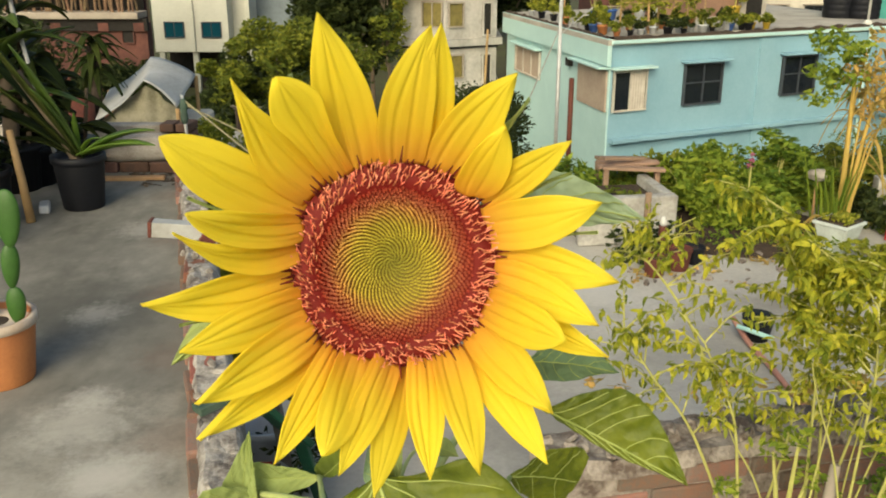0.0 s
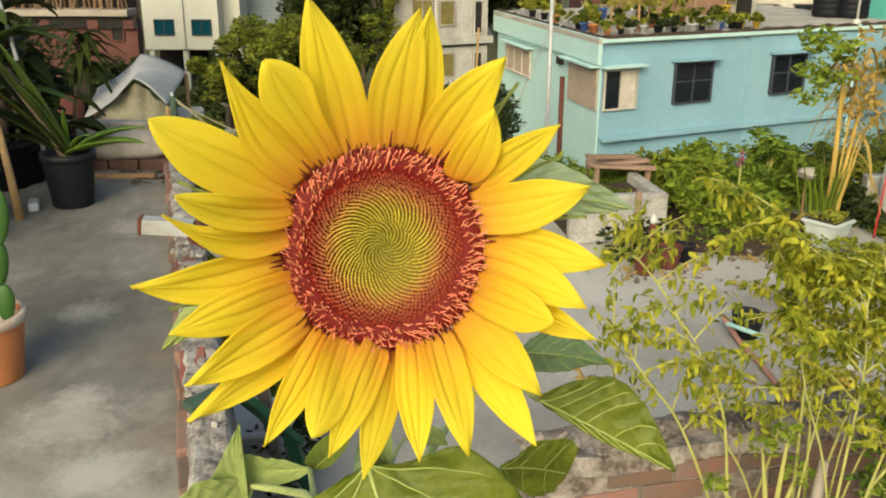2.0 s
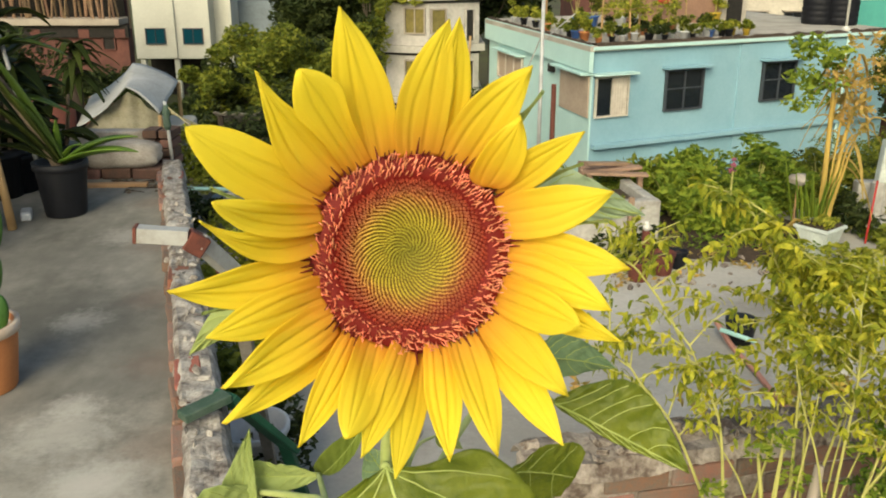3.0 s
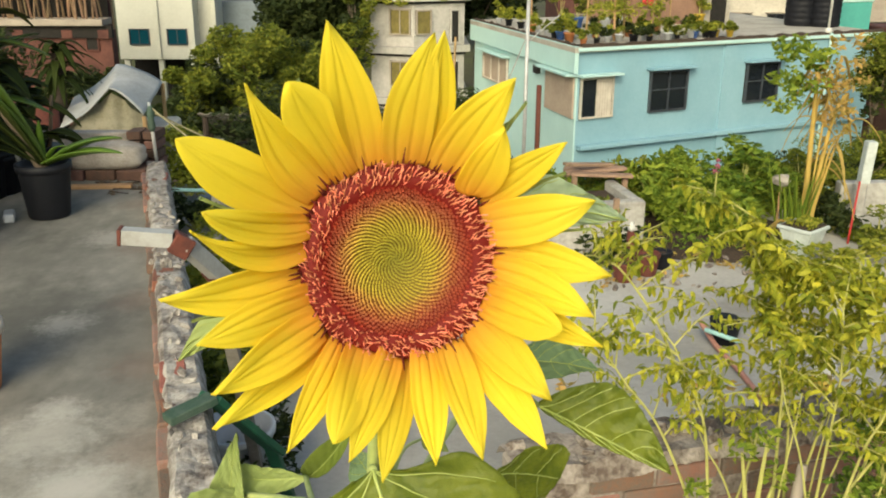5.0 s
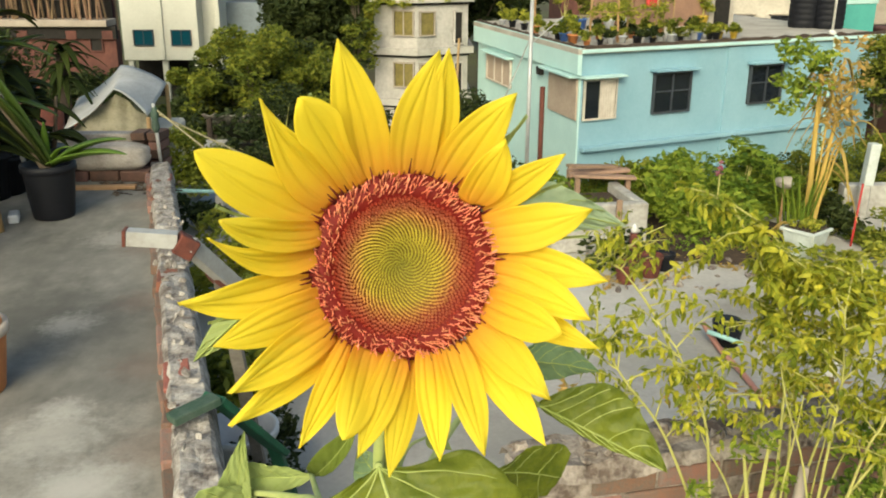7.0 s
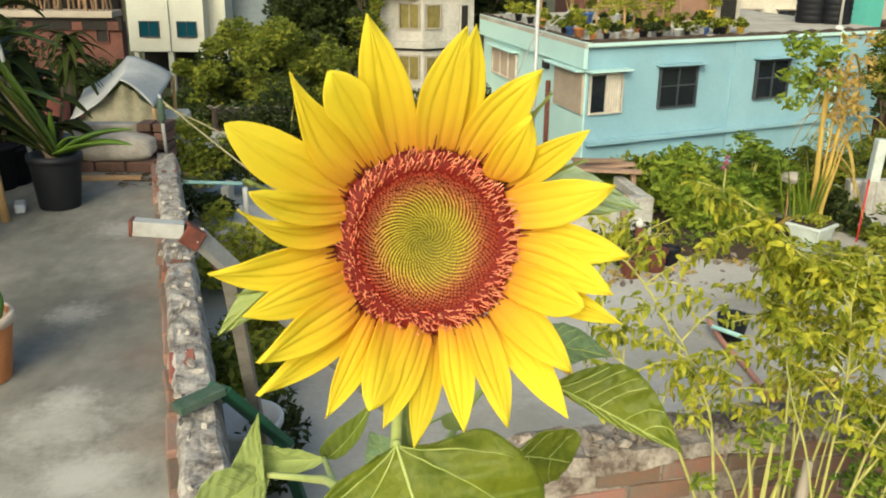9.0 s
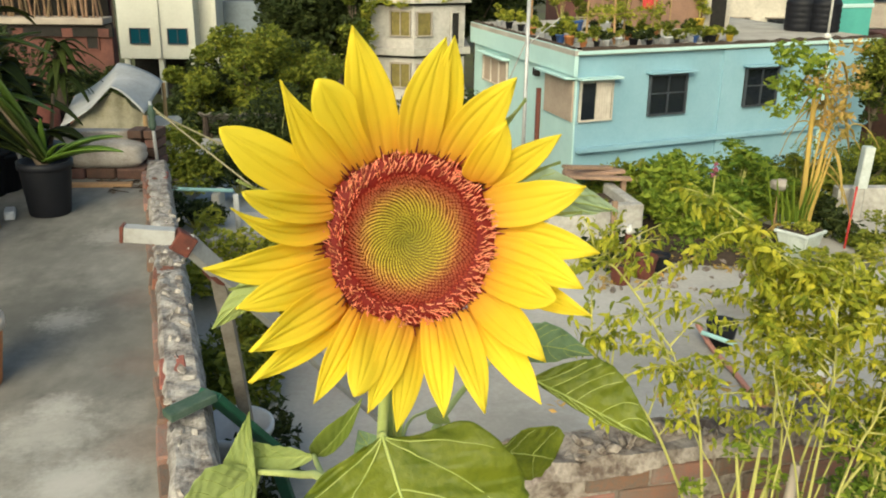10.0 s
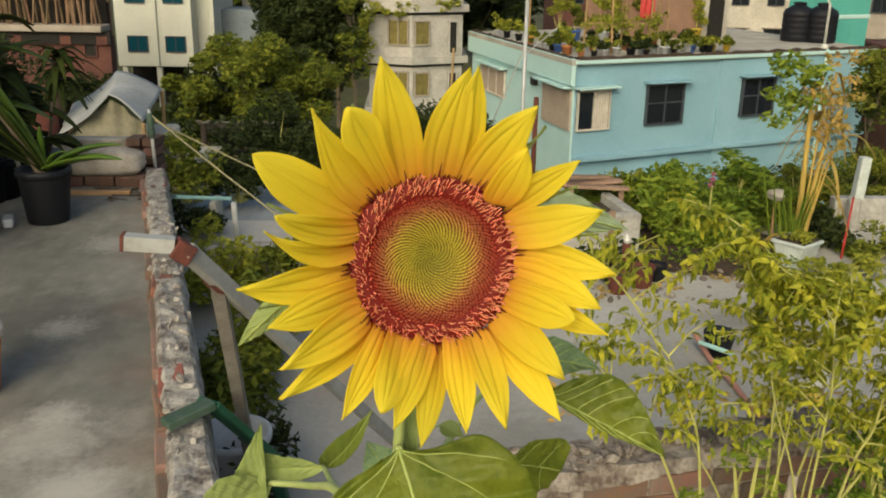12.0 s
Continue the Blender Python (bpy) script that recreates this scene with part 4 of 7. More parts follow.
petiole([(-0.020, 0.272, 1.59), (0.01, 0.36, 1.59), (0.0423, 0.4150, 1.5953)], 0.002, 0.0014)
# grey-green leaf behind the petals
blade("leaf", (0.016, 0.31, 1.705), (0.0865, 0.365, 1.6865), (0.1, -0.3, 0.9), 0.026, LEAF_EDGE, sunflower, OVAL, 0.10, 0.22, 0.06, 5, 14, "greyish green leaf with a pale edge", own)
petiole([(-0.017, 0.266, 1.66), (0.0, 0.29, 1.695), (0.016, 0.31, 1.705)], 0.002, 0.0013)
# pale leaf on a long stalk, its blade folded into a standing lobe and a drooping one
petiole([(-0.020, 0.276, 1.56), (-0.0561, 0.36, 1.5431), (-0.078, 0.42, 1.5087), (-0.1123, 0.470, 1.4790)], 0.0030, 0.0019)
blade("leaf", (-0.1270, 0.4700, 1.4560), (-0.1128, 0.4600, 1.5290), (0.95, 0.1, -0.1), 0.034, LEAF_PALE, sunflower, SPEAR, 0.03, 0.20, 0.02, 4, 18, "pale pointed leaf lobe standing up", own, sides=(1.15, 0.75), rough=0.5)
blade("leaf", (-0.1110, 0.4690, 1.4800), (-0.1640, 0.4400, 1.4620), (0.2, 0.1, 0.95), 0.050, LEAF_PALE, sunflower, OVAL, 0.05, 0.15, 0.03, 5, 17, "pale leaf on a long stalk", own, rough=0.5)
# its neighbours on a forked stalk
petiole([(-0.0561, 0.36, 1.5431), (-0.066, 0.42, 1.5120), (-0.0751, 0.470, 1.4910)], 0.0020, 0.0016)
blade("leaf", (-0.0740, 0.4750, 1.4880), (-0.1215, 0.4800, 1.4850), (0.1, -0.15, 0.95), 0.026, LEAF_PALE, sunflower, BLUNT, 0.04, 0.15, 0.03, 4, 23, "pale folded leaf with a blunt end", own, rough=0.5)
blade("leaf", (-0.0755, 0.4850, 1.4815), (-0.0435, 0.4750, 1.5290), (0.8, 0.2, -0.55), 0.022, LEAF_YOUNG, sunflower, CRESCENT, 0.10, 0.20, 0.02, 0, 26, "young green leaf standing up", own, sides=(1.15, 0.55), rough=0.3)
petiole([(-0.0751, 0.470, 1.4910), (-0.0755, 0.478, 1.485), (-0.0755, 0.4850, 1.4815)], 0.0014, 0.0011)
blade("leaf", (-0.0323, 0.5000, 1.4650), (-0.0480, 0.5000, 1.4920), (0.85, 0.2, 0.45), 0.026, LEAF_GREY, sunflower, OVAL, 0.1, 0.12, 0.03, 4, 29, "dark green shaded leaf", own, rough=0.5)
petiole([(-0.021, 0.278, 1.48), (-0.030, 0.40, 1.46), (-0.0323, 0.5000, 1.4650)], 0.0018, 0.001)
blade("leaf", (-0.0580, 0.2500, 1.6990), (-0.0790, 0.2360, 1.6825), (0.62, 0.1, -0.75), 0.0092, LEAF_PALE, sunflower, OVAL, 0.05, 0.25, 0.03, 4, 31, "pale young leaf behind the petals", own)
petiole([(-0.016, 0.262, 1.68), (-0.034, 0.264, 1.70), (-0.0580, 0.2500, 1.6990)], 0.0014, 0.001)

# small yellowish leaves close to the stem
blade("leaf", (-0.0195, 0.3000, 1.6000), (-0.0195, 0.2900, 1.6380), (1.0, 0.1, 0.05), 0.0085, LEAF_PALE, sunflower, CRESCENT, -0.08, 0.2, 0.02, 0, 37, "small yellow-green leaf at the stem", own, rough=0.4)
blade("leaf", (-0.0050, 0.3260, 1.6020), (0.0064, 0.3300, 1.5930), (0.3, 0.1, 0.9), 0.0085, LEAF_PALE, sunflower, OVAL, 0.06, 0.2, 0.02, 0, 38, "small yellow-green leaf at the stem", own, rough=0.4)
petiole([(-0.0215, 0.284, 1.590), (-0.014, 0.310, 1.604), (-0.0050, 0.3260, 1.6020)], 0.0009, 0.0006)

# ---- foliage ----
def leaf_cloud(name, centres, per, size, mat, seed, spread, flat=0.75, parent=None, label="", hang=0.0):
    """Many small folded leaves in clumps, joined into one crown."""
    rng = np.random.default_rng(seed)
    centres = np.array(centres, dtype=float)
    n = len(centres) * per
    c = np.repeat(centres[:, :3], per, axis=0)
    rad = np.repeat(centres[:, 3], per)[:, None] if centres.shape[1] > 3 else spread
    d = rng.normal(size=(n, 3))
    d /= np.linalg.norm(d, axis=1)[:, None]
    p = c + d * rad * (0.35 + 0.65 * rng.random((n, 1)) ** 0.5) * np.array([1, 1, flat])
    a = rng.normal(size=(n, 3))
    a[:, 2] = a[:, 2] * 0.5 - hang
    a /= np.linalg.norm(a, axis=1)[:, None]
    b = np.cross(a, rng.normal(size=(n, 3)))
    b /= np.linalg.norm(b, axis=1)[:, None]
    nor = np.cross(a, b)
    s = size * (0.6 + 0.8 * rng.random((n, 1)))
    v = np.empty((n, 5, 3))
    v[:, 0] = p - a * s
    v[:, 1] = p + b * s * 0.42 + nor * s * 0.12
    v[:, 2] = p + a * s
    v[:, 3] = p - b * s * 0.42 + nor * s * 0.12
    v[:, 4] = p + a * s * 0.1
    i = np.arange(n) * 5
    f = np.concatenate([np.stack([i, i + 1, i + 4], 1), np.stack([i + 1, i + 2, i + 4], 1), np.stack([i + 2, i + 3, i + 4], 1), np.stack([i + 3, i, i + 4], 1)])
    ob = new(name, mesh_from(name, v.reshape(-1, 3).tolist(), f.tolist(), mat))
    if parent:
        ob.parent = parent
    return tagged(ob, label)


def tree(place, height, crown, radii, mat, label, seed, clumps=46, per=130, size=0.10, trunk=0.16, clump_r=0.55, category="tree"):
    """Tapered trunk with limbs into an uneven crown of leaf clumps. crown: centre over the tree's foot."""
    rnd = random.Random(seed)
    t = thing("tree", label, category, place)
    crown = Vector(crown)
    bm = bmesh.new()
    top = crown + Vector((0, 0, radii[2] * 0.3))
    tube(bm, smooth_path([(0, 0, 0), (rnd.uniform(-.1, .1), rnd.uniform(-.1, .1), crown.z * 0.5), top], 6), (trunk, trunk * 0.3), 9)
    centres = []
    for i in range(clumps):
        d = Vector((rnd.gauss(0, 1), rnd.gauss(0, 1), rnd.gauss(0.15, 0.9))).normalized() * rnd.uniform(0.45, 1.0)
        c = crown + Vector((d.x * radii[0], d.y * radii[1], d.z * radii[2]))
        centres.append((c.x, c.y, c.z, clump_r * rnd.uniform(0.6, 1.3)))
        if i % 4 == 0:
            s = crown * rnd.uniform(0.55, 0.95)
            tube(bm, smooth_path([s, s.lerp(c, 0.5) + Vector((0, 0, -0.1)), c], 4), (trunk * 0.35, trunk * 0.07), 6)
    part("trunk", bm, BARK, t, "", True)
    # darker leaves inside put the crown's inner shade into their colour
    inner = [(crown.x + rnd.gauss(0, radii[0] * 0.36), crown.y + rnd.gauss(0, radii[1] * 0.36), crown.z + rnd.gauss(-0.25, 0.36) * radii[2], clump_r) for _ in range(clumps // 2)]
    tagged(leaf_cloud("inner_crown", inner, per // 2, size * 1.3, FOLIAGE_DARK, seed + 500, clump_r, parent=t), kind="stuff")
    tagged(leaf_cloud("crown", centres, per, size, mat, seed, clump_r, parent=t), kind="stuff")
    return t


# ---- the blue house ----
def window_on(parent, m, w, h, glass, frame_mat, shade=None, shade_w=0.35, bars=1, curtain=False, transom=False):
    """A window in a wall's plane (x along, z up, -y outwards): recess, frame, panes, a sunshade above."""
    win = part("window", box_bm((w, 0.05, h), (0, 0.03, 0)), DARK, parent)
    win.matrix_basis = m
    fr = bmesh.new()
    t = 0.06
    for cx, cz, sx, sz in ((0, h / 2 - t / 2, w, t), (0, -h / 2 + t / 2, w, t), (-w / 2 + t / 2, 0, t, h - 2 * t), (w / 2 - t / 2, 0, t, h - 2 * t)):
        box(fr, (sx, 0.09, sz), (cx, -0.04, cz))
    for b in range(bars):
        box(fr, (0.045, 0.07, h - 2 * t), (-w / 2 + w * (b + 1) / (bars + 1), -0.035, 0))
    if transom:
        box(fr, (w - 2 * t, 0.06, 0.04), (0, -0.033, h * 0.04))
    part("window_frame", fr, frame_mat, win)
    n = bars + 1
    for i in range(n):
        pw = (w - 2 * t) / n - 0.05
        part("pane", box_bm((pw, 0.012, h - 2 * t), (-w / 2 + t + (w - 2 * t) * (i + 0.5) / n, -0.012, 0)), glass, win)
    if curtain:
        cb = bmesh.new()
        rows = [[(-w * 0.02 + w * 0.46 * q / 24, -0.055 + 0.012 * math.sin(q * 1.6), z) for q in range(25)] for z in (-h / 2 + t, h / 2 - t)]
        surface(cb, rows)
        part("curtain", cb, CURTAIN, win, "pale curtain", True)
    if shade:
        part("sunshade", box_bm((w + 0.35, shade_w, 0.07), (0, -shade_w / 2, h / 2 + 0.10), bevel=0.01), shade, win)
    return win


B0, C0, A0 = Vector((5.735, 31.0, 0)), Vector((19.12, 37.2, 0)), Vector((3.03, 42.6, 0))
D0 = A0 + (C0 - B0)
RIGHT_DIR, LEFT_DIR = (C0 - B0).normalized(), (A0 - B0).normalized()
RIGHT_M = Matrix.Translation(B0) @ Matrix(((RIGHT_DIR.x, -RIGHT_DIR.y, 0), (RIGHT_DIR.y, RIGHT_DIR.x, 0), (0, 0, 1))).to_4x4()
_L = -LEFT_DIR
LEFT_M = Matrix.Translation(B0) @ Matrix(((_L.x, -_L.y, 0), (_L.y, _L.x, 0), (0, 0, 1))).to_4x4()


def on_right(u, z, out=0.0):
    return RIGHT_M @ Matrix.Translation((u, -out, z))


def on_left(u, z, out=0.0):
    return LEFT_M @ Matrix.Translation((-u, -out, z))


def blue_house():
    h = thing("blue_house", "flat-roofed two-storey house with blue and mint walls", "house")
    xy = [(p.x, p.y) for p in (B0, C0, D0, A0)]
    part("wall", prism(bmesh.new(), xy, -8.0, -1.62), BLUE_WALL, h, "blue painted plaster wall")
    # mint plaster skin on one side; the sunlight there is partly in its paler colour
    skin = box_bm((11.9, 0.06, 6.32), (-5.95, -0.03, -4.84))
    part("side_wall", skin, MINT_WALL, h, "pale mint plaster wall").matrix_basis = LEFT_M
    out = [B0 - RIGHT_DIR * 0.25 - LEFT_DIR * 0.18, C0 + RIGHT_DIR * 0.1 - LEFT_DIR * 0.18, D0 + RIGHT_DIR * 0.1, A0 - RIGHT_DIR * 0.25 + LEFT_DIR * 0.2]
    part("roof", prism(bmesh.new(), [(p.x, p.y) for p in out], -1.62, -1.44), ROOF_TOP, h, "pale concrete flat roof")
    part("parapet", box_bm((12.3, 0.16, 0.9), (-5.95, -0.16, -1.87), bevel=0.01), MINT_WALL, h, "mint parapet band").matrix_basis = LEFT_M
    part("roof_edge", box_bm((15.1, 0.14, 0.13), (7.4, -0.16, -1.53), bevel=0.02), MINT_WALL, h, "pale roof edge").matrix_basis = RIGHT_M
    for side, length in ((RIGHT_M, 15.0), (LEFT_M, -12.0)):
        bm = bmesh.new()
        surface(bm, [[(length * i / 90, -0.20 + 0.30 * j / 4, -1.45 + (0.10 + 0.09 * noise.noise(Vector((i * 0.33, length, 0)))) * math.sin(math.pi * j / 4)) for j in range(5)] for i in range(91)])
        part("moss_ridge", bm, SOIL, h, "dark ridge of soil and moss along the roof edge", True).matrix_basis = side
    part("ledge", box_bm((14.7, 0.30, 0.16), (7.4, -0.15, -4.93), bevel=0.02), BLUE_WALL, h).matrix_basis = RIGHT_M
    part("projection", box_bm((8.15, 0.08, 6.3), (10.62, -0.04, -4.8)), BLUE_WALL, h).matrix_basis = RIGHT_M
    part("down_pipe", tube_bm([(11.95, -0.2, -1.4), (11.95, -0.2, -7.9)], 0.06, 8), MINT_WALL, h, "", True).matrix_basis = RIGHT_M
    window_on(h, on_right(0.80, -3.22, 0.03), 1.42, 1.42, GLASS_DARK, GREY_WALL, MINT_WALL, 0.4, 1, True)
    window_on(h, on_right(4.0, -3.18, 0.03), 1.75, 1.48, GLASS_DARK, FRAME, BLUE_WALL, 0.4, 1, transom=True)
    window_on(h, on_right(8.5, -3.12, 0.14), 1.7, 1.48, GLASS_DARK, FRAME, BLUE_WALL, 0.4, 1, transom=True)
    window_on(h, on_right(4.0, -6.4, 0.03), 1.75, 1.48, GLASS_DARK, FRAME, BLUE_WALL, 0.4, 1)
    window_on(h, on_right(14.35, -6.45, 0.03), 0.5, 1.3, GLASS_DARK, FRAME, None, 0, 0)
    part("corner_board", box_bm((2.65, 0.06, 1.42), (-1.40, -0.10, -3.22)), TAN_WALL, h, "tan board beside the corner window").matrix_basis = LEFT_M
    part("corner_shade", box_bm((3.0, 0.45, 0.08), (-1.45, -0.25, -2.40), bevel=0.01), MINT_WALL, h).matrix_basis = LEFT_M
    window_on(h, on_left(8.7, -3.25, 0.08), 3.3, 1.15, TAN_WALL, CURTAIN, MINT_WALL, 0.35, 2)
    part("meter_box", box_bm((0.35, 0.2, 0.3), (-3.55, -0.16, -2.62), bevel=0.02), DARK, h, "small dark box").matrix_basis = LEFT_M
    part("side_pipe", tube_bm([(-3.25, -0.14, -3.2), (-3.25, -0.14, -7.9)], 0.10, 8), RUST, h, "brown pipe", True).matrix_basis = LEFT_M
    return h


blue_house()


def on_roof(u, d):
    """A place on the blue house's roof: u along the long front, d inwards from it."""
    p = B0 + RIGHT_DIR * u + LEFT_DIR * d
    return p.x, p.y, -1.44


POT_PROFILE = [(0.15, 0.0), (0.2, 0.30), (0.23, 0.31), (0.23, 0.36), (0.19, 0.36), (0.18, 0.30)]
_pot_mats = [("terracotta", TERRACOTTA), ("white", BUCKET_WHITE), ("blue", material("blue_plastic", (0.05, 0.13, 0.40), None, 0.5, bump=0.05)), ("black", BLACK_PLASTIC), ("yellow", material("yellow_plastic", (0.60, 0.42, 0.05), None, 0.5, bump=0.05))]


def potted_plant(place, scale, mat_i, leaf_mat, seed, tall=1.0, per=40):
    rnd = random.Random(seed)
    nm, pm = _pot_mats[mat_i]
    t = thing("potted_plant", "leafy plant in a %s pot on the roof edge" % nm, "potted plant", place, 0, "pots on the blue house's roof")
    part("pot", lathe(bmesh.new(), [(r * scale, z * scale) for r, z in POT_PROFILE], 14), pm, t, "", True)
    cs = [(rnd.gauss(0, 0.16) * scale, rnd.gauss(0, 0.16) * scale, 0.36 * scale + tall * rnd.uniform(0.1, 0.9), 0.2 * scale) for _ in range(7)]
    bm = bmesh.new()
    for c in cs[:4]:
        tube(bm, [(0, 0, 0.3 * scale), c[:3]], (0.015, 0.006), 5)
    part("stem", bm, TWIG, t)
    tagged(leaf_cloud("foliage", cs, per, 0.09, leaf_mat, seed, 0.2, parent=t), kind="stuff")
    return t


_r = random.Random(77)
for i_ in range(18):
    u_ = 0.3 + (i_ % 9) * 0.74 + _r.uniform(-0.15, 0.15)
    potted_plant(on_roof(u_, 0.45 + (i_ // 9) * 1.6 + _r.uniform(-0.2, 0.5)), _r.uniform(0.5, 0.95), _r.choice((0, 1, 1, 2, 3)), _r.choice((FOLIAGE, FOLIAGE_YELLOW, FOLIAGE, FOLIAGE_DARK)), 300 + i_, _r.uniform(0.2, 0.6), 26)
for i_ in range(7):
    potted_plant(on_roof(0.3 + _r.uniform(-0.1, 0.2), 1.5 + i_ * 1.4), _r.uniform(0.6, 1.0), _r.choice((0, 1, 1, 3)), _r.choice((FOLIAGE, FOLIAGE_YELLOW, FOLIAGE_YELLOW)), 340 + i_, _r.uniform(0.3, 0.8))
for i_ in range(4):
    potted_plant(on_roof(5.6 + i_ * 0.55, 0.7 + _r.uniform(-0.2, 0.2)), 0.7, _r.randrange(5), FOLIAGE, 360 + i_, 0.3)
for i_ in range(9):
    potted_plant(on_roof(2.0 + i_ * 1.05, 6.2 + _r.uniform(-0.5, 0.5)), 1.2, _r.randrange(5), _r.choice((FOLIAGE, FOLIAGE_YELLOW, FOLIAGE_YELLOW)), 380 + i_, _r.uniform(1.0, 1.8), 70)


def roof_trellis():
    """Bamboo poles with a vine-hung rail along the roof's garden."""
    t = thing("trellis", "bamboo trellis hung with yellow-green vines on the roof", "trellis", on_roof(0.6, 1.2))
    rnd = random.Random(12)
    ends = []
    for k in range(6):
        p = Vector(on_roof(0.4 + 0.85 * k, 1.2 + (4.5 if k == 0 else 0.8 * (k % 2)))) - Vector(on_roof(0.6, 1.2))
        ends.append(p)
        part("post", tube_bm([p, p + Vector((rnd.uniform(-0.08, 0.08), 0, rnd.uniform(1.9, 2.6)))], (0.045, 0.03), 7), BAMBOO, t)
    vine = []
    for a, b in zip(ends[1:], ends[2:]):
        part("rail", tube_bm([a + Vector((0, 0, 1.05)), b + Vector((0, 0, 1.05))], 0.025, 6), BAMBOO, t)
        for q in range(7):
            c = a.lerp(b, q / 6)
            vine.append((c.x, c.y, rnd.uniform(0.85, 1.35), 0.2))
            if q % 2:
                vine.append((c.x, c.y, rnd.uniform(0.3, 0.9), 0.13))
    tagged(leaf_cloud("vine", vine, 34, 0.07, FOLIAGE_YELLOW, 90, 0.2, parent=t), kind="stuff")


roof_trellis()
for u_, d_, s_ in ((3.3, 0.9, 0.8), (3.9, 1.0, 0.7), (4.7, 0.8, 0.9), (5.2, 1.2, 0.6), (6.2, 1.6, 0.8), (2.2, 1.0, 0.7)):
    bk_ = thing("bucket", "pale plastic bucket standing on the roof", "bucket", on_roof(u_, d_), 0, "buckets on the roof")
    part("bucket_body", lathe(bmesh.new(), [(r * s_, z * s_) for r, z in POT_PROFILE], 14), BUCKET_WHITE, bk_, "", True)


def stair_house():
    """Brick stair head and small turquoise room on the blue house's roof."""
    t = thing("stair_head", "brown plastered stair head with a dark doorway on the roof", "stair head")
    brown = material("brown_plaster", (0.31, 0.18, 0.125), (0.20, 0.12, 0.085), 0.9, scale=0.8, fine=9)
    m = RIGHT_M @ Matrix.Translation((0, 0, -1.44))
    part("wall", box_bm((5.6, 3.0, 2.6), (9.6, 7.5, 1.3)), brown, t).matrix_basis = m
    part("door_frame", box_bm((1.5, 0.2, 2.3), (11.55, 5.92, 1.15), bevel=0.02), ROOF_TOP, t).matrix_basis = m
    part("doorway", box_bm((0.85, 0.22, 2.1), (11.55, 5.88, 1.05)), DARK, t).matrix_basis = m
    r = thing("turquoise_house", "turquoise painted house behind the blue one", "house")
    part("wall", box_bm((2.6, 2.4, 8.7), (17.3, 4.6, -2.21), bevel=0.02), TURQUOISE, r).matrix_basis = m
    part("band", box_bm((2.7, 2.5, 0.18), (17.3, 4.6, 1.0), bevel=0.02), MINT_WALL, r).matrix_basis = m


stair_house()
cloth_ = thing("red_cloth", "red cloth hanging on a line over the roof", "cloth", on_roof(6.0, 5.2))
bm_ = bmesh.new()
surface(bm_, [[(-0.3 + 0.05 * i, 0.05 * math.sin(i * 1.3 + j * 0.4), 1.75 - 0.14 * j) for j in range(7)] for i in range(13)])
part("cloth", bm_, RED_PAINT, cloth_, "", True).modifiers.new("thickness", 'SOLIDIFY').thickness = 0.01
for x_ in (-0.9, 0.9):
    part("line_post", tube_bm([(x_, 0, 0), (x_, 0, 1.85)], 0.025, 6), BAMBOO, cloth_)
part("line", tube_bm([(-0.9, 0, 1.77), (0.9, 0, 1.77)], 0.008, 5), ROPE, cloth_)


def water_tank(u, d, label):
    x, y, z = on_roof(u, d)
    t = thing("water_tank", label, "water tank", (x, y, z), 0, "water tanks")
    prof = [(0.62, 0), (0.64, 0.05)]
    for k in range(5):
        prof += [(0.64, 0.12 + k * 0.24), (0.67, 0.17 + k * 0.24), (0.64, 0.27 + k * 0.24)]
    prof += [(0.58, 1.36), (0.3, 1.52), (0.26, 1.52), (0.26, 1.60), (0.02, 1.62)]
    part("tank_body", lathe(bmesh.new(), prof, 28), BLACK_PLASTIC, t, "", True)
    part("lid", lathe(bmesh.new(), [(0.28, 1.60), (0.28, 1.65), (0.05, 1.68)], 20), BLACK_PLASTIC, t, "", True)
    return t


water_tank(13.3, 3.4, "black ribbed plastic water tank on the roof")
water_tank(14.05, 2.6, "black ribbed plastic water tank on the roof")
pipe_ = thing("roof_pipe", "thin pale pipe rising over the roof edge", "pipe")
part("pipe", tube_bm([(11.95, 0.0, -1.44), (11.95, 0.0, 0.3), (11.75, 0.0, 0.55), (11.75, 0.0, 1.4)], 0.05, 8), PVC, pipe_, "", True).matrix_basis = RIGHT_M
part("knob", lathe(bmesh.new(), [(0.10, 0), (0.17, 0.10), (0.10, 0.22)], 12, (11.95, 0.0, -1.44)), PVC, pipe_, "", True).matrix_basis = RIGHT_M

pole = thing("pole", "tall pale steel pole with wires beside the blue house", "pole", (3.72, 29.2, -8.0))
part("shaft", tube_bm([(0, 0, 0), (0, 0, 9.0)], (0.075, 0.06), 10), GALVANISED, pole, "", True)
part("bracket", tube_bm([(-0.05, 0, 7.0), (-1.2, 0.4, 4.0)], 0.02, 6), WHITE_STEEL, pole)
part("stay", tube_bm([(0.02, 0, 6.9), (1.1, 0.6, 7.7)], 0.02, 6), WHITE_STEEL, pole)
pole2 = thing("bamboo_pole", "slanting bamboo pole beside the mint wall", "pole", (1.15, 29.6, -8.0))
part("shaft", tube_bm([(0, 0, 0), (0.3, 0.2, 7.0)], (0.06, 0.04), 8), BAMBOO, pole2, "", True)


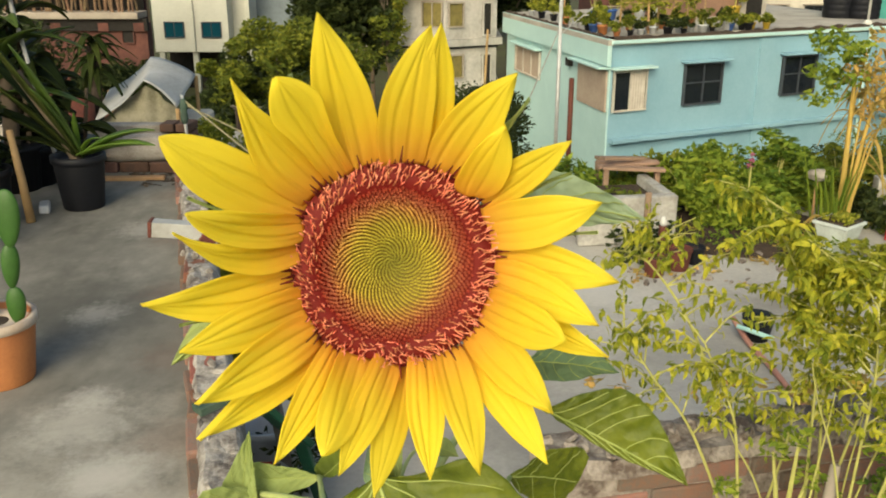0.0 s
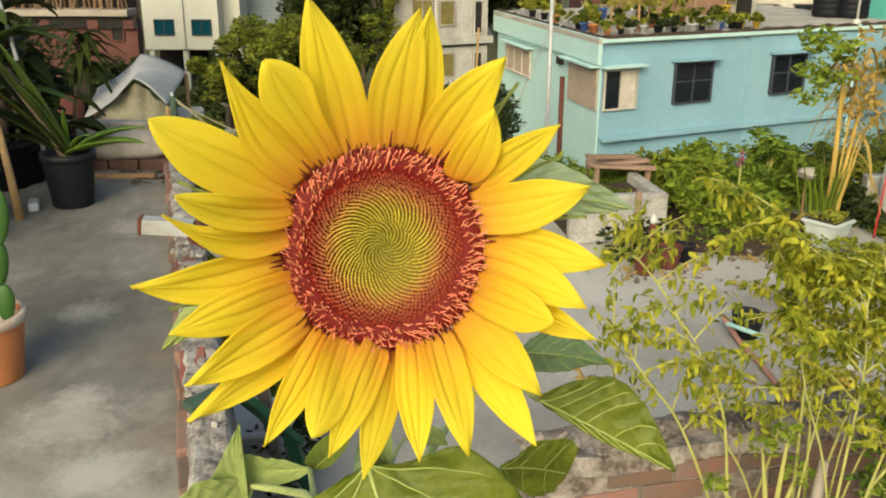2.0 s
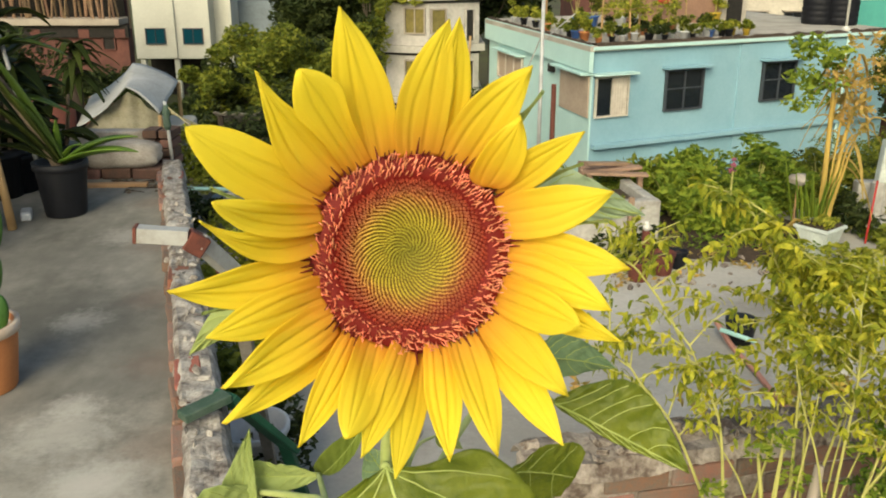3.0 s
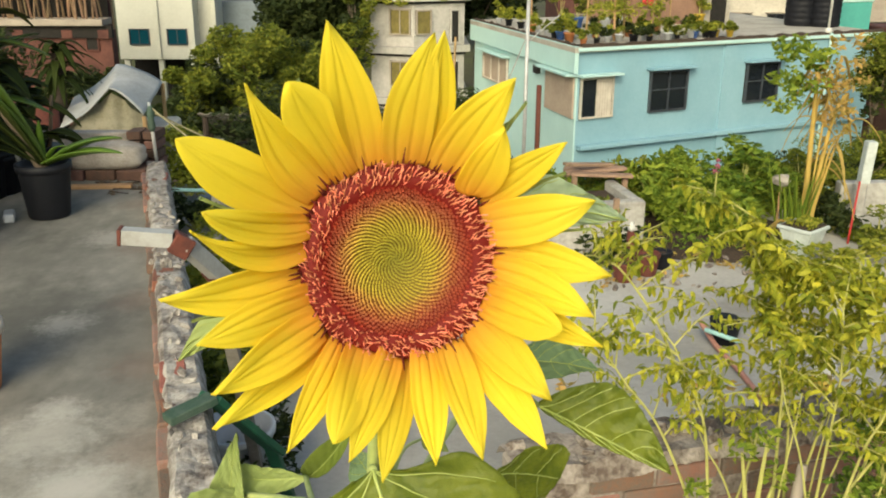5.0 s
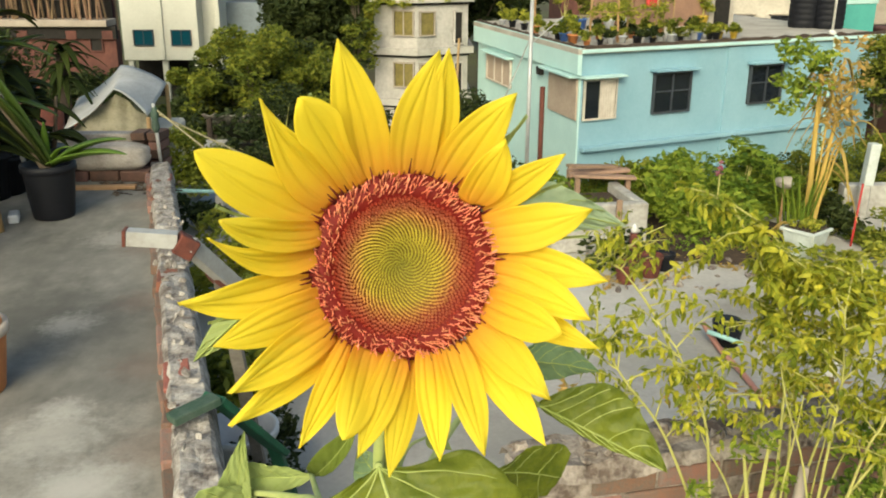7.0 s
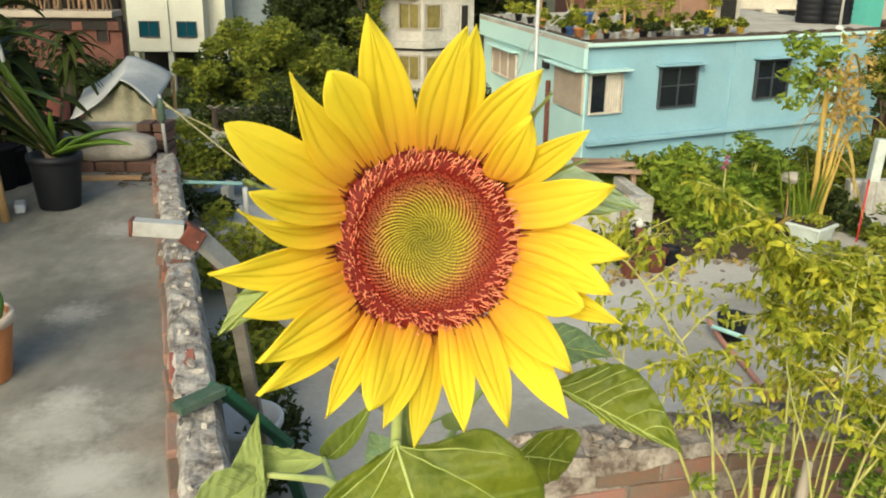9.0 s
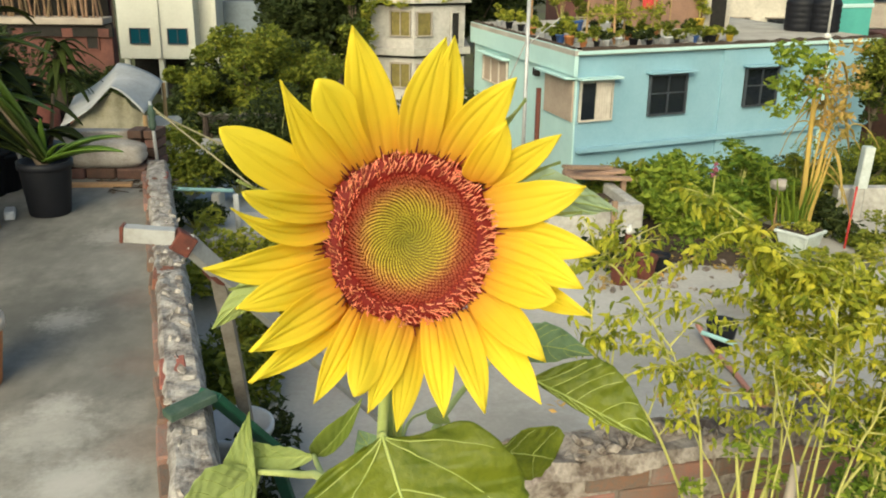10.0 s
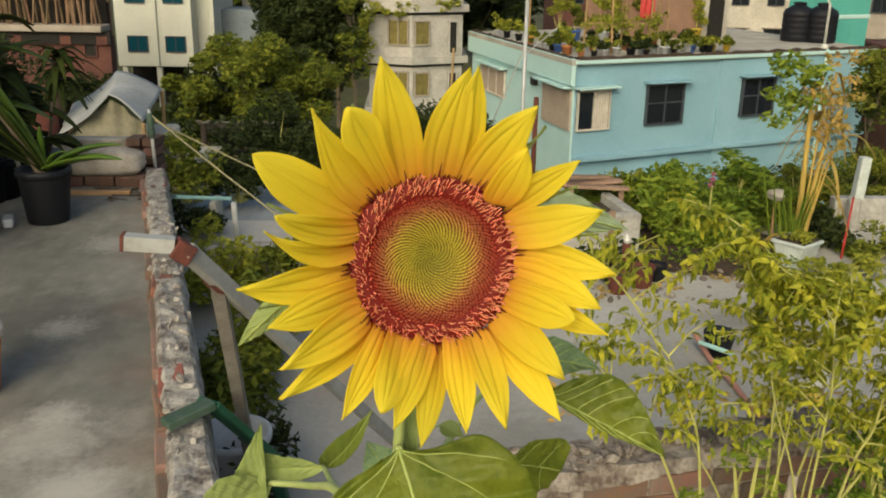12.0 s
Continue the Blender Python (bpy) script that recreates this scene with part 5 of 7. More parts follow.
# ---- the white house ----
def white_house():
    h = thing("white_house", "cream-white multi-storey house with teal windows", "house", (-16.4, 60.0, -8.0))
    part("wall", box_bm((4.9, 8.0, 11.0), (-0.02, 4.0, 8.2), bevel=0.03), WHITE_WALL, h)
    part("side_wing", box_bm((1.15, 7.0, 12.0), (2.95, 5.0, 8.0), bevel=0.03), WHITE_WALL, h)
    part("pilaster", box_bm((0.28, 0.2, 12.0), (3.44, 1.42, 8.0), bevel=0.02), WHITE_WALL, h)
    for x in (-2.1, 0.1, 2.2):
        part("column", box_bm((0.35, 0.35, 2.8), (x, 0.3, 1.35), bevel=0.02), WHITE_WALL, h)
    # near-black panel stands for the shade under the house
    part("undercroft_shade", box_bm((4.6, 0.3, 2.6), (0, 2.6, 1.3)), DARK, h)
    part("pilaster", box_bm((0.25, 0.2, 10.9), (0.1, -0.08, 8.2), bevel=0.02), WHITE_WALL, h)
    for k in range(3):
        z = 4.15 + k * 3.05
        for x in (-1.10, 1.32):
            window_on(h, Matrix.Translation((x, -0.03, z)), 1.3, 1.02, GLASS_TEAL, FRAME, None, 0, 1)
    return h


white_house()


def brick_house():
    """Unfinished brick house: walls with a window below, a raw slab, bamboo props above."""
    h = thing("unfinished_house", "unfinished red brick house with bamboo props under its slab", "house", (-19.6, 48.0, -8.0))
    part("wall", box_bm((8.2, 0.8, 5.6), (0.0, 0.6, 2.8), bevel=0.02), FAR_BRICK, h)
    # solid near-black strip puts the shade under the slab into colour
    part("gap", box_bm((8.4, 0.3, 0.62), (0.0, 0.15, 5.52)), DARK, h)
    for x in (-0.6, 1.9, 3.75):
        part("pier", box_bm((0.55, 0.34, 0.45), (x, 0.14, 5.40), bevel=0.02), FAR_BRICK, h)
    window_on(h, Matrix.Translation((3.1, 0.16, 5.02)), 0.68, 0.95, DARK, FAR_BRICK, None, 0, 0)
    part("slab", box_bm((9.2, 1.6, 0.34), (-0.75, 0.5, 6.0), bevel=0.03), SLAB, h)
    part("upper_slab", box_bm((9.2, 1.6, 0.3), (-0.75, 0.5, 9.2), bevel=0.03), SLAB, h)
    # near-black panel for the unlit storey behind the props
    part("back_wall", box_bm((9.0, 0.1, 3.0), (-0.75, 1.2, 7.65)), DARK, h)
    rnd = random.Random(5)
    for i in range(46):
        x = -5.1 + i * 0.195 + rnd.uniform(-0.08, 0.08)
        part("prop", tube_bm([(x, rnd.uniform(-0.2, 1.0), 6.15), (x + rnd.uniform(-0.45, 0.35), rnd.uniform(-0.2, 1.0), 9.1)], rnd.uniform(0.045, 0.075), 6), PROP, h)
    return h


brick_house()
# dark panel added to fill the gap between the two houses
tagged(new("gap_panel", finish("gap_panel", box_bm((0.9, 0.3, 7.2), (-16.75, 51.0, -4.4), bevel=0.02), material("dark_maroon", (0.06, 0.015, 0.015), None, 0.8, scale=1, fine=8))),
              "dark maroon panel filling the gap between two houses", "wall")


# ---- the pale tower house ----
def tower_house():
    h = thing("tower_house", "narrow pinkish white house with bands at each storey", "house", (-0.2, 42.0, -8.0))
    part("wall", prism(bmesh.new(), [(-1.62, 0.0), (0.32, -0.6), (2.68, 0.6), (2.68, 6), (-1.62, 6)], 0.0, 11.8), TOWER_WALL, h)
    for z in (2.85, 5.15, 7.45, 9.75):
        part("band", prism(bmesh.new(), [(-1.85, -0.2), (0.33, -0.9), (2.95, 0.45), (2.95, 6), (-1.85, 6)], z, z + 0.30), TOWER_WALL, h)
        # thin near-black slab stands for the soffit shadow of each band
        part("soffit_shadow", prism(bmesh.new(), [(-1.68, -0.05), (0.32, -0.68), (2.75, 0.55), (2.75, 6), (-1.68, 6)], z - 0.12, z), DARK, h, "near-black strip painted as the band's soffit shadow")
    a = math.degrees(math.atan2(-0.6, 1.94))
    a2 = math.degrees(math.atan2(1.2, 2.36))
    for z in (4.25, 6.55, 8.85):
        window_on(h, pose(-0.28, -0.45, z, 0, 0, a), 1.0, 1.15, OLIVE_CURTAIN, SLAB, None, 0, 1)
        window_on(h, pose(0.78, -0.40, z - 0.02, 0, 0, a2), 0.80, 1.1, OLIVE_CURTAIN, SLAB, None, 0, 0)
        window_on(h, pose(2.22, 0.34, z - 0.25, 0, 0, a2), 0.50, 1.5, DARK, TOWER_WALL, None, 0, 0)
    rnd = random.Random(53)
    # climbing vines over the corner
    vine = [(-1.75 + rnd.uniform(-0.15, 0.35), -0.45 + rnd.uniform(-0.1, 0.1), rnd.uniform(4.5, 10.0), 0.26) for _ in range(26)]
    vine += [(rnd.uniform(-1.6, 0.6), -0.75, 7.55 + rnd.uniform(-0.25, 0.25), 0.18) for _ in range(12)]
    vine += [(rnd.uniform(1.2, 2.6), -0.1, 7.75 + rnd.uniform(-0.2, 0.2), 0.2) for _ in range(8)]
    tagged(leaf_cloud("vine", vine, 26, 0.10, FOLIAGE_YELLOW, 54, 0.2, parent=h), kind="stuff")
    return h


tower_house()
awning = thing("awning", "white and teal awning before the pale tower", "awning", (0.55, 40.6, -8.0))
bm_ = bmesh.new()
prism(bm_, [(-0.9, 0.0), (0.45, -0.75), (0.45, 0.4), (-0.9, 0.4)], 2.75, 2.85)
part("canopy", bm_, WHITE_WALL, awning)
part("valance", bar_between(bmesh.new(), (-0.9, -0.03, 2.70), (0.45, -0.78, 2.55), 0.05, 0.34), TURQUOISE, awning, "teal valance")
for x_, y_ in ((-0.85, 0.1), (0.4, -0.6)):
    part("post", tube_bm([(x_, y_, 0), (x_, y_, 2.75)], 0.03, 6), WHITE_STEEL, awning)
tagged(new("grey_house", finish("grey_house", box_bm((3.6, 4, 6.1), (-11.6, 66.0, -4.9), bevel=0.05), material("bluish_plaster", (0.22, 0.26, 0.29), None, 0.9, scale=0.5, fine=6))),
                   "low bluish grey house far behind the trees", "house")
tan_house = tagged(new("tan_house", finish("tan_house", box_bm((7, 4, 9.2), (-9.5, 75.0, -3.2), bevel=0.05), SLAB)), "tan house far behind the trees", "house")
tagged(new("dark_house", finish("dark_house", box_bm((7, 5, 6.3), (25.5, 42.0, -4.85), bevel=0.05), FAR_BRICK)), "dark brick house beside the blue one", "house")

# ---- trees between the houses ----
tree((-4.0, 21.0, -8.0), 9, (0.25, 0, 6.75), (2.1, 1.8, 1.15), FOLIAGE, "broad green tree below the white house", 11, 46, 420, 0.062, clump_r=0.42)
tree((-3.3, 23.5, -8.0), 9, (0.2, 0, 6.6), (1.45, 1.8, 1.2), FOLIAGE, "green tree below the pale tower", 12, 36, 380, 0.062, clump_r=0.42)
# shade below the broad trees is given by near-black leaves here
tree((-4.6, 17.0, -8.0), 7, (0.0, 0, 5.2), (2.2, 1.6, 1.1), FOLIAGE_DARK, "shrubby tree with shade put into its dark leaves", 13, 50, 260, 0.06)
tree((-2.2, 17.6, -8.0), 7, (0.2, 0, 5.3), (2.0, 1.6, 1.1), FOLIAGE_DARK, "shrubby tree with shade put into its dark leaves", 14, 50, 260, 0.06)
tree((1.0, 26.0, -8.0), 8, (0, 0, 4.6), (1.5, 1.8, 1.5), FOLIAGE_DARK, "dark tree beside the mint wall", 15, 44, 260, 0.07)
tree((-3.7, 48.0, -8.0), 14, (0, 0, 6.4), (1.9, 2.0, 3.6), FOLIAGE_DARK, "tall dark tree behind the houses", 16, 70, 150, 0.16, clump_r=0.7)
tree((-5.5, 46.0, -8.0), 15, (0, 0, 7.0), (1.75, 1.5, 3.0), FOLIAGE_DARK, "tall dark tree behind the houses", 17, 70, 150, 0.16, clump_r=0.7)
tree((3.6, 50.0, -8.0), 14, (0, 0, 8.6), (2.2, 2.5, 3.2), FOLIAGE_DARK, "tall dark tree behind the blue house", 18, 46, 120, 0.2, clump_r=0.9)
tree((-2.4, 40.0, -8.0), 12, (0.0, 0, 6.6), (0.75, 0.9, 2.7), FOLIAGE, "slender olive tree beside the tower", 19, 26, 50, 0.12, trunk=0.10, clump_r=0.34)
tree((17.3, 33.0, -8.0), 8, (0, 0, 5.5), (0.9, 0.9, 1.5), FOLIAGE, "slim green tree at the corner of the blue house", 24, 30, 110, 0.10, 0.1, 0.35)
tree((22.0, 31.5, -8.0), 9, (0, 0, 5.0), (1.5, 1.8, 1.8), FOLIAGE, "green tree beside the blue house", 20, 36, 110, 0.12)
tree((-15.5, 44.0, -8.0), 9, (0, 0, 3.0), (3.0, 1.8, 1.1), FOLIAGE_DARK, "dark shrub below the brick house", 22, 36, 110, 0.13)
tree((-9.5, 42.0, -8.0), 9, (0, 0, 2.6), (3.0, 1.8, 1.3), FOLIAGE_DARK, "dark trees below the white house", 23, 40, 110, 0.14)
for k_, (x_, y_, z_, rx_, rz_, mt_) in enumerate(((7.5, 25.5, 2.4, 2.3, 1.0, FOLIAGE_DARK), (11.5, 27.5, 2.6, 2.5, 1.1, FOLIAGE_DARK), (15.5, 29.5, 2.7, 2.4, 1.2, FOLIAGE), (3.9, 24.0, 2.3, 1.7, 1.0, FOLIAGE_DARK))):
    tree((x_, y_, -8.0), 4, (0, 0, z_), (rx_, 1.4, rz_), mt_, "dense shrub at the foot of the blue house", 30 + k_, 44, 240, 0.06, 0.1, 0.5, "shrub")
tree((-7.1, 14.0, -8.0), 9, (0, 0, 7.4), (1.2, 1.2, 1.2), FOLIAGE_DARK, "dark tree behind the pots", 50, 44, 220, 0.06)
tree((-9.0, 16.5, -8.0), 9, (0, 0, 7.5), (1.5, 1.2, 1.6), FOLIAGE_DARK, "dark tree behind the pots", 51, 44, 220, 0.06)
for k_ in range(15):
    x_ = -34 + k_ * 5.6
    tree((x_, 84.0 + 5 * (k_ % 3), -8.0), 14, (0, 0, 6.5 + 1.6 * (k_ * 7 % 4)), (4.2, 3.0, 4.2), FOLIAGE_DARK if k_ % 3 else FOLIAGE, "distant tree behind the roofs", 60 + k_, 44, 100, 0.34, 0.3, 1.3)
for k_, (x_, y_, w_, h_, mt_) in enumerate(((14.5, 66.0, 8.0, 10.2, FAR_BRICK), (24.5, 68.0, 8.0, 9.0, GREY_WALL), (34.0, 60.0, 9.0, 9.6, SLAB))):
    hs_ = thing("distant_house", ("brick", "pale plaster", "tan concrete")[k_] + " house far behind the roofs", "house", (x_, y_, -8.0))
    part("wall", box_bm((w_, 6.0, h_), (0, 3, h_ / 2), bevel=0.04), mt_, hs_)
    part("roof", box_bm((w_ + 0.4, 6.4, 0.25), (0, 3, h_ + 0.12), bevel=0.03), SLAB, hs_)
    for q_ in range(3):
        for z_ in (4.5, 7.4):
            window_on(hs_, Matrix.Translation((-w_ / 3 + q_ * w_ / 3, -0.03, z_)), 1.3, 1.2, GLASS_DARK, FRAME, SLAB, 0.3, 1)

# ---- things on the roof strip ----
def pot(place, r, h, mat, rim_mat, label, category="plant pot"):
    t = thing("plant_pot", label, category, place)
    part("pot_body", lathe(bmesh.new(), [(r * 0.72, 0), (r * 0.75, 0.01), (r * 0.93, h * 0.86), (r * 0.93, h * 0.99), (r * 0.84, h * 0.99), (r * 0.82, h * 0.86)], 32), mat, t, "", True)
    part("rim", lathe(bmesh.new(), [(r * 0.94, h * 0.86), (r, h * 0.87), (r, h), (r * 0.88, h), (r * 0.86, h * 0.9)], 32), rim_mat, t, "", True)
    part("soil", lathe(bmesh.new(), [(r * 0.8, h * 0.8), (r * 0.85, h * 0.88), (r * 0.1, h * 0.91)], 24), SOIL, t)
    return t


def strap(parent, base, direction, length, width, droop, mat, name="leaf"):
    """A long channelled strap leaf that arches over."""
    base, d = Vector(base), Vector(direction).normalized()
    side = d.cross(Vector((0, 0, 1)))
    side = side.normalized() if side.length > 0.05 else Vector((1, 0, 0))
    bm = bmesh.new()
    rows = []
    for i in range(15):
        s = i / 14
        p = base + d * (length * s) + Vector((0, 0, -droop * length * s * s))
        w = width * (0.55 + 0.9 * s - 1.4 * s * s) if s < 0.98 else width * 0.03
        up = side.cross(d)
        rows.append([p + side * (w * v) + up * (abs(v) * w * 0.5) for v in (-1, -0.5, 0, 0.5, 1)])
    surface(bm, rows)
    ob = part(name, bm, mat, parent, "", True)
    so = ob.modifiers.new("thickness", 'SOLIDIFY')
    so.thickness = 0.006
    return ob


pot((-2.54, 6.12, 0.0), 0.185, 0.38, BLACK_PLASTIC, BLACK_PLASTIC, "black plastic pot with an arching strap-leaved plant")
strap_plant = thing("strap_plant", "dark green plant with long arching strap leaves", "plant", (-2.54, 6.12, 0.34))
part("trunk", tube_bm(smooth_path([(0, 0, -0.02), (-0.10, -0.05, 0.25), (-0.30, -0.1, 0.62)], 5), (0.045, 0.03), 10), BARK, strap_plant, "grey leaning trunk", True)
for dx_, dy_, dz_, ln_, w_, dr_ in ((0.9, 0.1, 0.62, 0.62, 0.085, 0.28), (0.95, -0.2, 0.42, 0.62, 0.095, 0.22), (0.7, 0.3, 0.7, 0.45, 0.034, 0.35), (0.5, -0.3, 0.8, 0.40, 0.032, 0.4),
                                    (-0.5, -0.2, 0.9, 0.75, 0.055, 0.25), (-0.8, -0.1, 0.8, 0.85, 0.055, 0.3), (-0.25, -0.3, 1.0, 0.70, 0.05, 0.2), (-0.9, 0.1, 0.5, 0.6, 0.05, 0.3),
                                    (0.1, -0.2, 1.0, 0.42, 0.03, 0.2), (-0.65, -0.3, 1.0, 0.95, 0.06, 0.15),
                                    (-0.45, -0.2, 0.95, 1.15, 0.085, 0.05), (-0.6, 0.0, 0.9, 1.05, 0.09, 0.12), (-0.3, -0.25, 1.0, 0.9, 0.08, 0.05), (-0.8, -0.1, 0.7, 0.9, 0.08, 0.2)):
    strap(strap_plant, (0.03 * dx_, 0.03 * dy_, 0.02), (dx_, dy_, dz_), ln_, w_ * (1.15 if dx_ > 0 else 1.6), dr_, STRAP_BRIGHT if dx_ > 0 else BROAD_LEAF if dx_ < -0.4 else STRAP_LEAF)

shade_plant = thing("banana_plant", "tall dark broad-leaved plant in a pot", "plant", (-3.22, 6.6, 0.0))
part("pot_body", lathe(bmesh.new(), [(0.17, 0), (0.2, 0.3), (0.22, 0.31), (0.22, 0.34), (0.05, 0.34)], 24), BLACK_PLASTIC, shade_plant, "black plastic pot", True)
part("trunk", tube_bm(smooth_path([(0, 0, 0.3), (0.02, 0, 0.8), (-0.05, 0, 1.35)], 5), (0.06, 0.04), 10), BARK, shade_plant, "", True)
_q = random.Random(31)
for k_ in range(15):
    a_ = k_ * 2.4
    strap(shade_plant, (0, 0, 0.7 + 0.045 * k_), (math.cos(a_), 0.5 * math.sin(a_), _q.uniform(0.3, 1.0)), _q.uniform(0.6, 0.95), 0.11, _q.uniform(0.3, 0.6), STRAP_LEAF)
frond_plant = thing("palm", "small palm with dark drooping fronds beyond the roof", "palm", (-3.85, 9.9, -0.8))
part("trunk", tube_bm([(0, 0, 0), (0.05, 0, 1.5)], (0.075, 0.06), 10), DARK_BARK, frond_plant, "", True)
for k_ in range(40):
    a_ = k_ * 2.4
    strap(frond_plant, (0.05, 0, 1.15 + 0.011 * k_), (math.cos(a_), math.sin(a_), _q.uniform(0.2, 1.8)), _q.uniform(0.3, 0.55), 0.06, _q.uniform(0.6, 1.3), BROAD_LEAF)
pot((-3.05, 5.75, 0.0), 0.20, 0.36, BLACK_PLASTIC, BLACK_PLASTIC, "black plastic pot with a bushy plant")
dark_bush = thing("bushy_plant", "dark bushy plant growing in a black pot", "plant", (-3.05, 5.75, 0.32))
tagged(leaf_cloud("foliage", [(_q.gauss(0, .15), _q.gauss(0, .12), _q.uniform(0.05, 0.5), 0.12) for _ in range(14)], 40, 0.05, FOLIAGE_DARK, 5, 0.1, parent=dark_bush), kind="stuff")
part("stem", tube_bm([(0, 0, 0), (0.02, 0, 0.4)], (0.02, 0.01), 6), BARK, dark_bush)
lean_pipe = thing("metal_pipe", "pale metal pipe leaning among the pots", "pipe", (-2.88, 6.62, 0.0))
part("pipe", tube_bm([(0, 0, 0.0), (-0.23, 0.0, 1.55)], 0.016, 10), GALVANISED, lean_pipe, "", True)
def leafy_stand(place, label, seed, count, low, high, reach):
    """A clump of tall dark plants: thin trunks with broad drooping leaves."""
    rnd = random.Random(seed)
    t = thing("broad_leaf_plant", label, "plant", place, 0, "dark plants among the pots")
    part("pot_body", lathe(bmesh.new(), [(0.15, 0), (0.18, 0.26), (0.2, 0.27), (0.2, 0.30), (0.05, 0.29)], 22), BLACK_PLASTIC, t, "black plastic pot", True)
    for q in range(3):
        x, y = rnd.uniform(-0.1, 0.1), rnd.uniform(-0.08, 0.08)
        part("trunk", tube_bm(smooth_path([(x, y, 0.25), (x * 1.6, y, high * 0.5), (x * 2.4, y, high * 0.92)], 5), (0.022, 0.012), 7), BARK, t, "", True)
    for k in range(count):
        a = k * 2.4 + rnd.uniform(-0.4, 0.4)
        z = rnd.uniform(low, high)
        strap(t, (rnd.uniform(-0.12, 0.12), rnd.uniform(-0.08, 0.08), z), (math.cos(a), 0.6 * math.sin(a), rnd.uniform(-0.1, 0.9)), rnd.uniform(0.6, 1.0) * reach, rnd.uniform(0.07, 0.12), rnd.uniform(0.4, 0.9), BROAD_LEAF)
    return t


leafy_stand((-3.15, 6.75, 0.0), "tall dark broad-leaved plant crowding the pots", 3, 34, 0.25, 1.35, 0.5)
leafy_stand((-3.45, 6.2, 0.0), "tall dark broad-leaved plant in a black pot", 4, 34, 0.3, 1.5, 0.55)
leafy_stand((-2.93, 7.0, 0.0), "dark broad-leaved plant standing by the wall", 6, 22, 0.2, 0.75, 0.42)
leafy_stand((-3.05, 4.95, 0.0), "dark broad-leaved plant in a black pot", 8, 30, 0.25, 1.1, 0.42)
cane = thing("bamboo_cane", "yellowish cane standing beside the pots", "cane", (-2.76, 5.75, 0.0))
part("cane", tube_bm([(0, 0, 0), (-0.02, 0, 0.30), (-0.06, 0.02, 0.62)], (0.03, 0.022), 8), BAMBOO, cane, "", True)
slipper = thing("scrap_box", "small pale and dark scrap lying beside the pot", "scrap", (-2.77, 6.0, 0.0))
part("scrap", box_bm((0.07, 0.16, 0.06), (0, 0, 0.03), pose(0, 0, 0, 0, 0, 20), 0.01), BUCKET_WHITE, slipper)

pot((-1.897, 3.48, 0.0), 0.175, 0.30, TERRACOTTA, RIM_WHITE, "terracotta pot with a chalky white rim")


def prickly_pear():
    t = thing("cactus", "prickly pear cactus with upright green pads", "cactus", (-1.897, 3.48, 0.26))

    def pad(x, y, z, w, h, turn, tilt):
        bm = bmesh.new()
        bmesh.ops.create_uvsphere(bm, u_segments=20, v_segments=14, radius=1.0)
        for v in bm.verts:
            k = 0.75 + 0.3 * (v.co.z * 0.5 + 0.5)
            v.co = Vector((v.co.x * w * k, v.co.y * 0.022, v.co.z * h))
        bmesh.ops.transform(bm, matrix=pose(x, y, z, 0, tilt, turn) @ Matrix.Translation((0, 0, h)), verts=bm.verts)
        part("pad", bm, CACTUS, t, "", True)
    pad(0.107, 0, 0.0, 0.044, 0.085, 10, 2)
    pad(0.105, 0, 0.16, 0.040, 0.10, 25, 4)
    pad(0.125, 0, 0.34, 0.056, 0.125, 5, 3)
    pad(-0.05, 0.02, 0.0, 0.06, 0.12, -20, -12)
    pad(-0.10, 0.02, 0.22, 0.05, 0.10, -30, -10)


prickly_pear()


# ---- end of the strip: wall, sacks, tarpaulin ----
def end_wall():
    t = thing("end_wall", "low brick wall with a pale coping at the strip's end", "wall", (-2.38, 7.62, 0.0), 0, kind="structure")
    part("wall_body", box_bm((5.6, 0.14, 0.30), (-2.75, 0.0, 0.15), bevel=0.01), SACK, t)
    bm = bmesh.new()
    box(bm, (0.225, 0.115, 0.068), bevel=0.006)
    mesh = finish("brick", bm, BRICK_DULL)
    rnd = random.Random(2)
    for c in range(2):
        for i in range(3):
            piece("brick", mesh, t, pose(-0.05 - i * 0.24 - (0.12 if c % 2 else 0), -0.025, 0.045 + c * 0.078, 0, 0, rnd.uniform(-2, 2)))
    for c in range(4):
        piece("brick", mesh, t, pose(0.06, -0.06, 0.05 + c * 0.08, rnd.uniform(-2, 2), rnd.uniform(-2, 2), 90 + rnd.uniform(-6, 6)))
        piece("brick", mesh, t, pose(0.20, -0.05, 0.05 + c * 0.08, rnd.uniform(-2, 2), rnd.uniform(-2, 2), 90 + rnd.uniform(-6, 6)))


end_wall()


def sack(place, size, turn, seed, label):
    t = thing("sack", label, "sack", place, turn, "sacks at the wall")
    bm = bmesh.new()
    bmesh.ops.create_uvsphere(bm, u_segments=24, v_segments=14, radius=1.0)
    for v in bm.verts:
        c = v.co
        q = Vector([math.copysign(abs(x) ** 0.6, x) for x in c])
        n = noise.noise(q * 2.3 + Vector((seed, 0, 0))) * 0.12
        v.co = Vector((q.x * size[0], q.y * size[1], max(-0.9, q.z) * size[2])) * (1 + n)
    bmesh.ops.translate(bm, vec=(0, 0, size[2] * 0.9), verts=bm.verts)
    part("bag", bm, SACK, t, "", True)


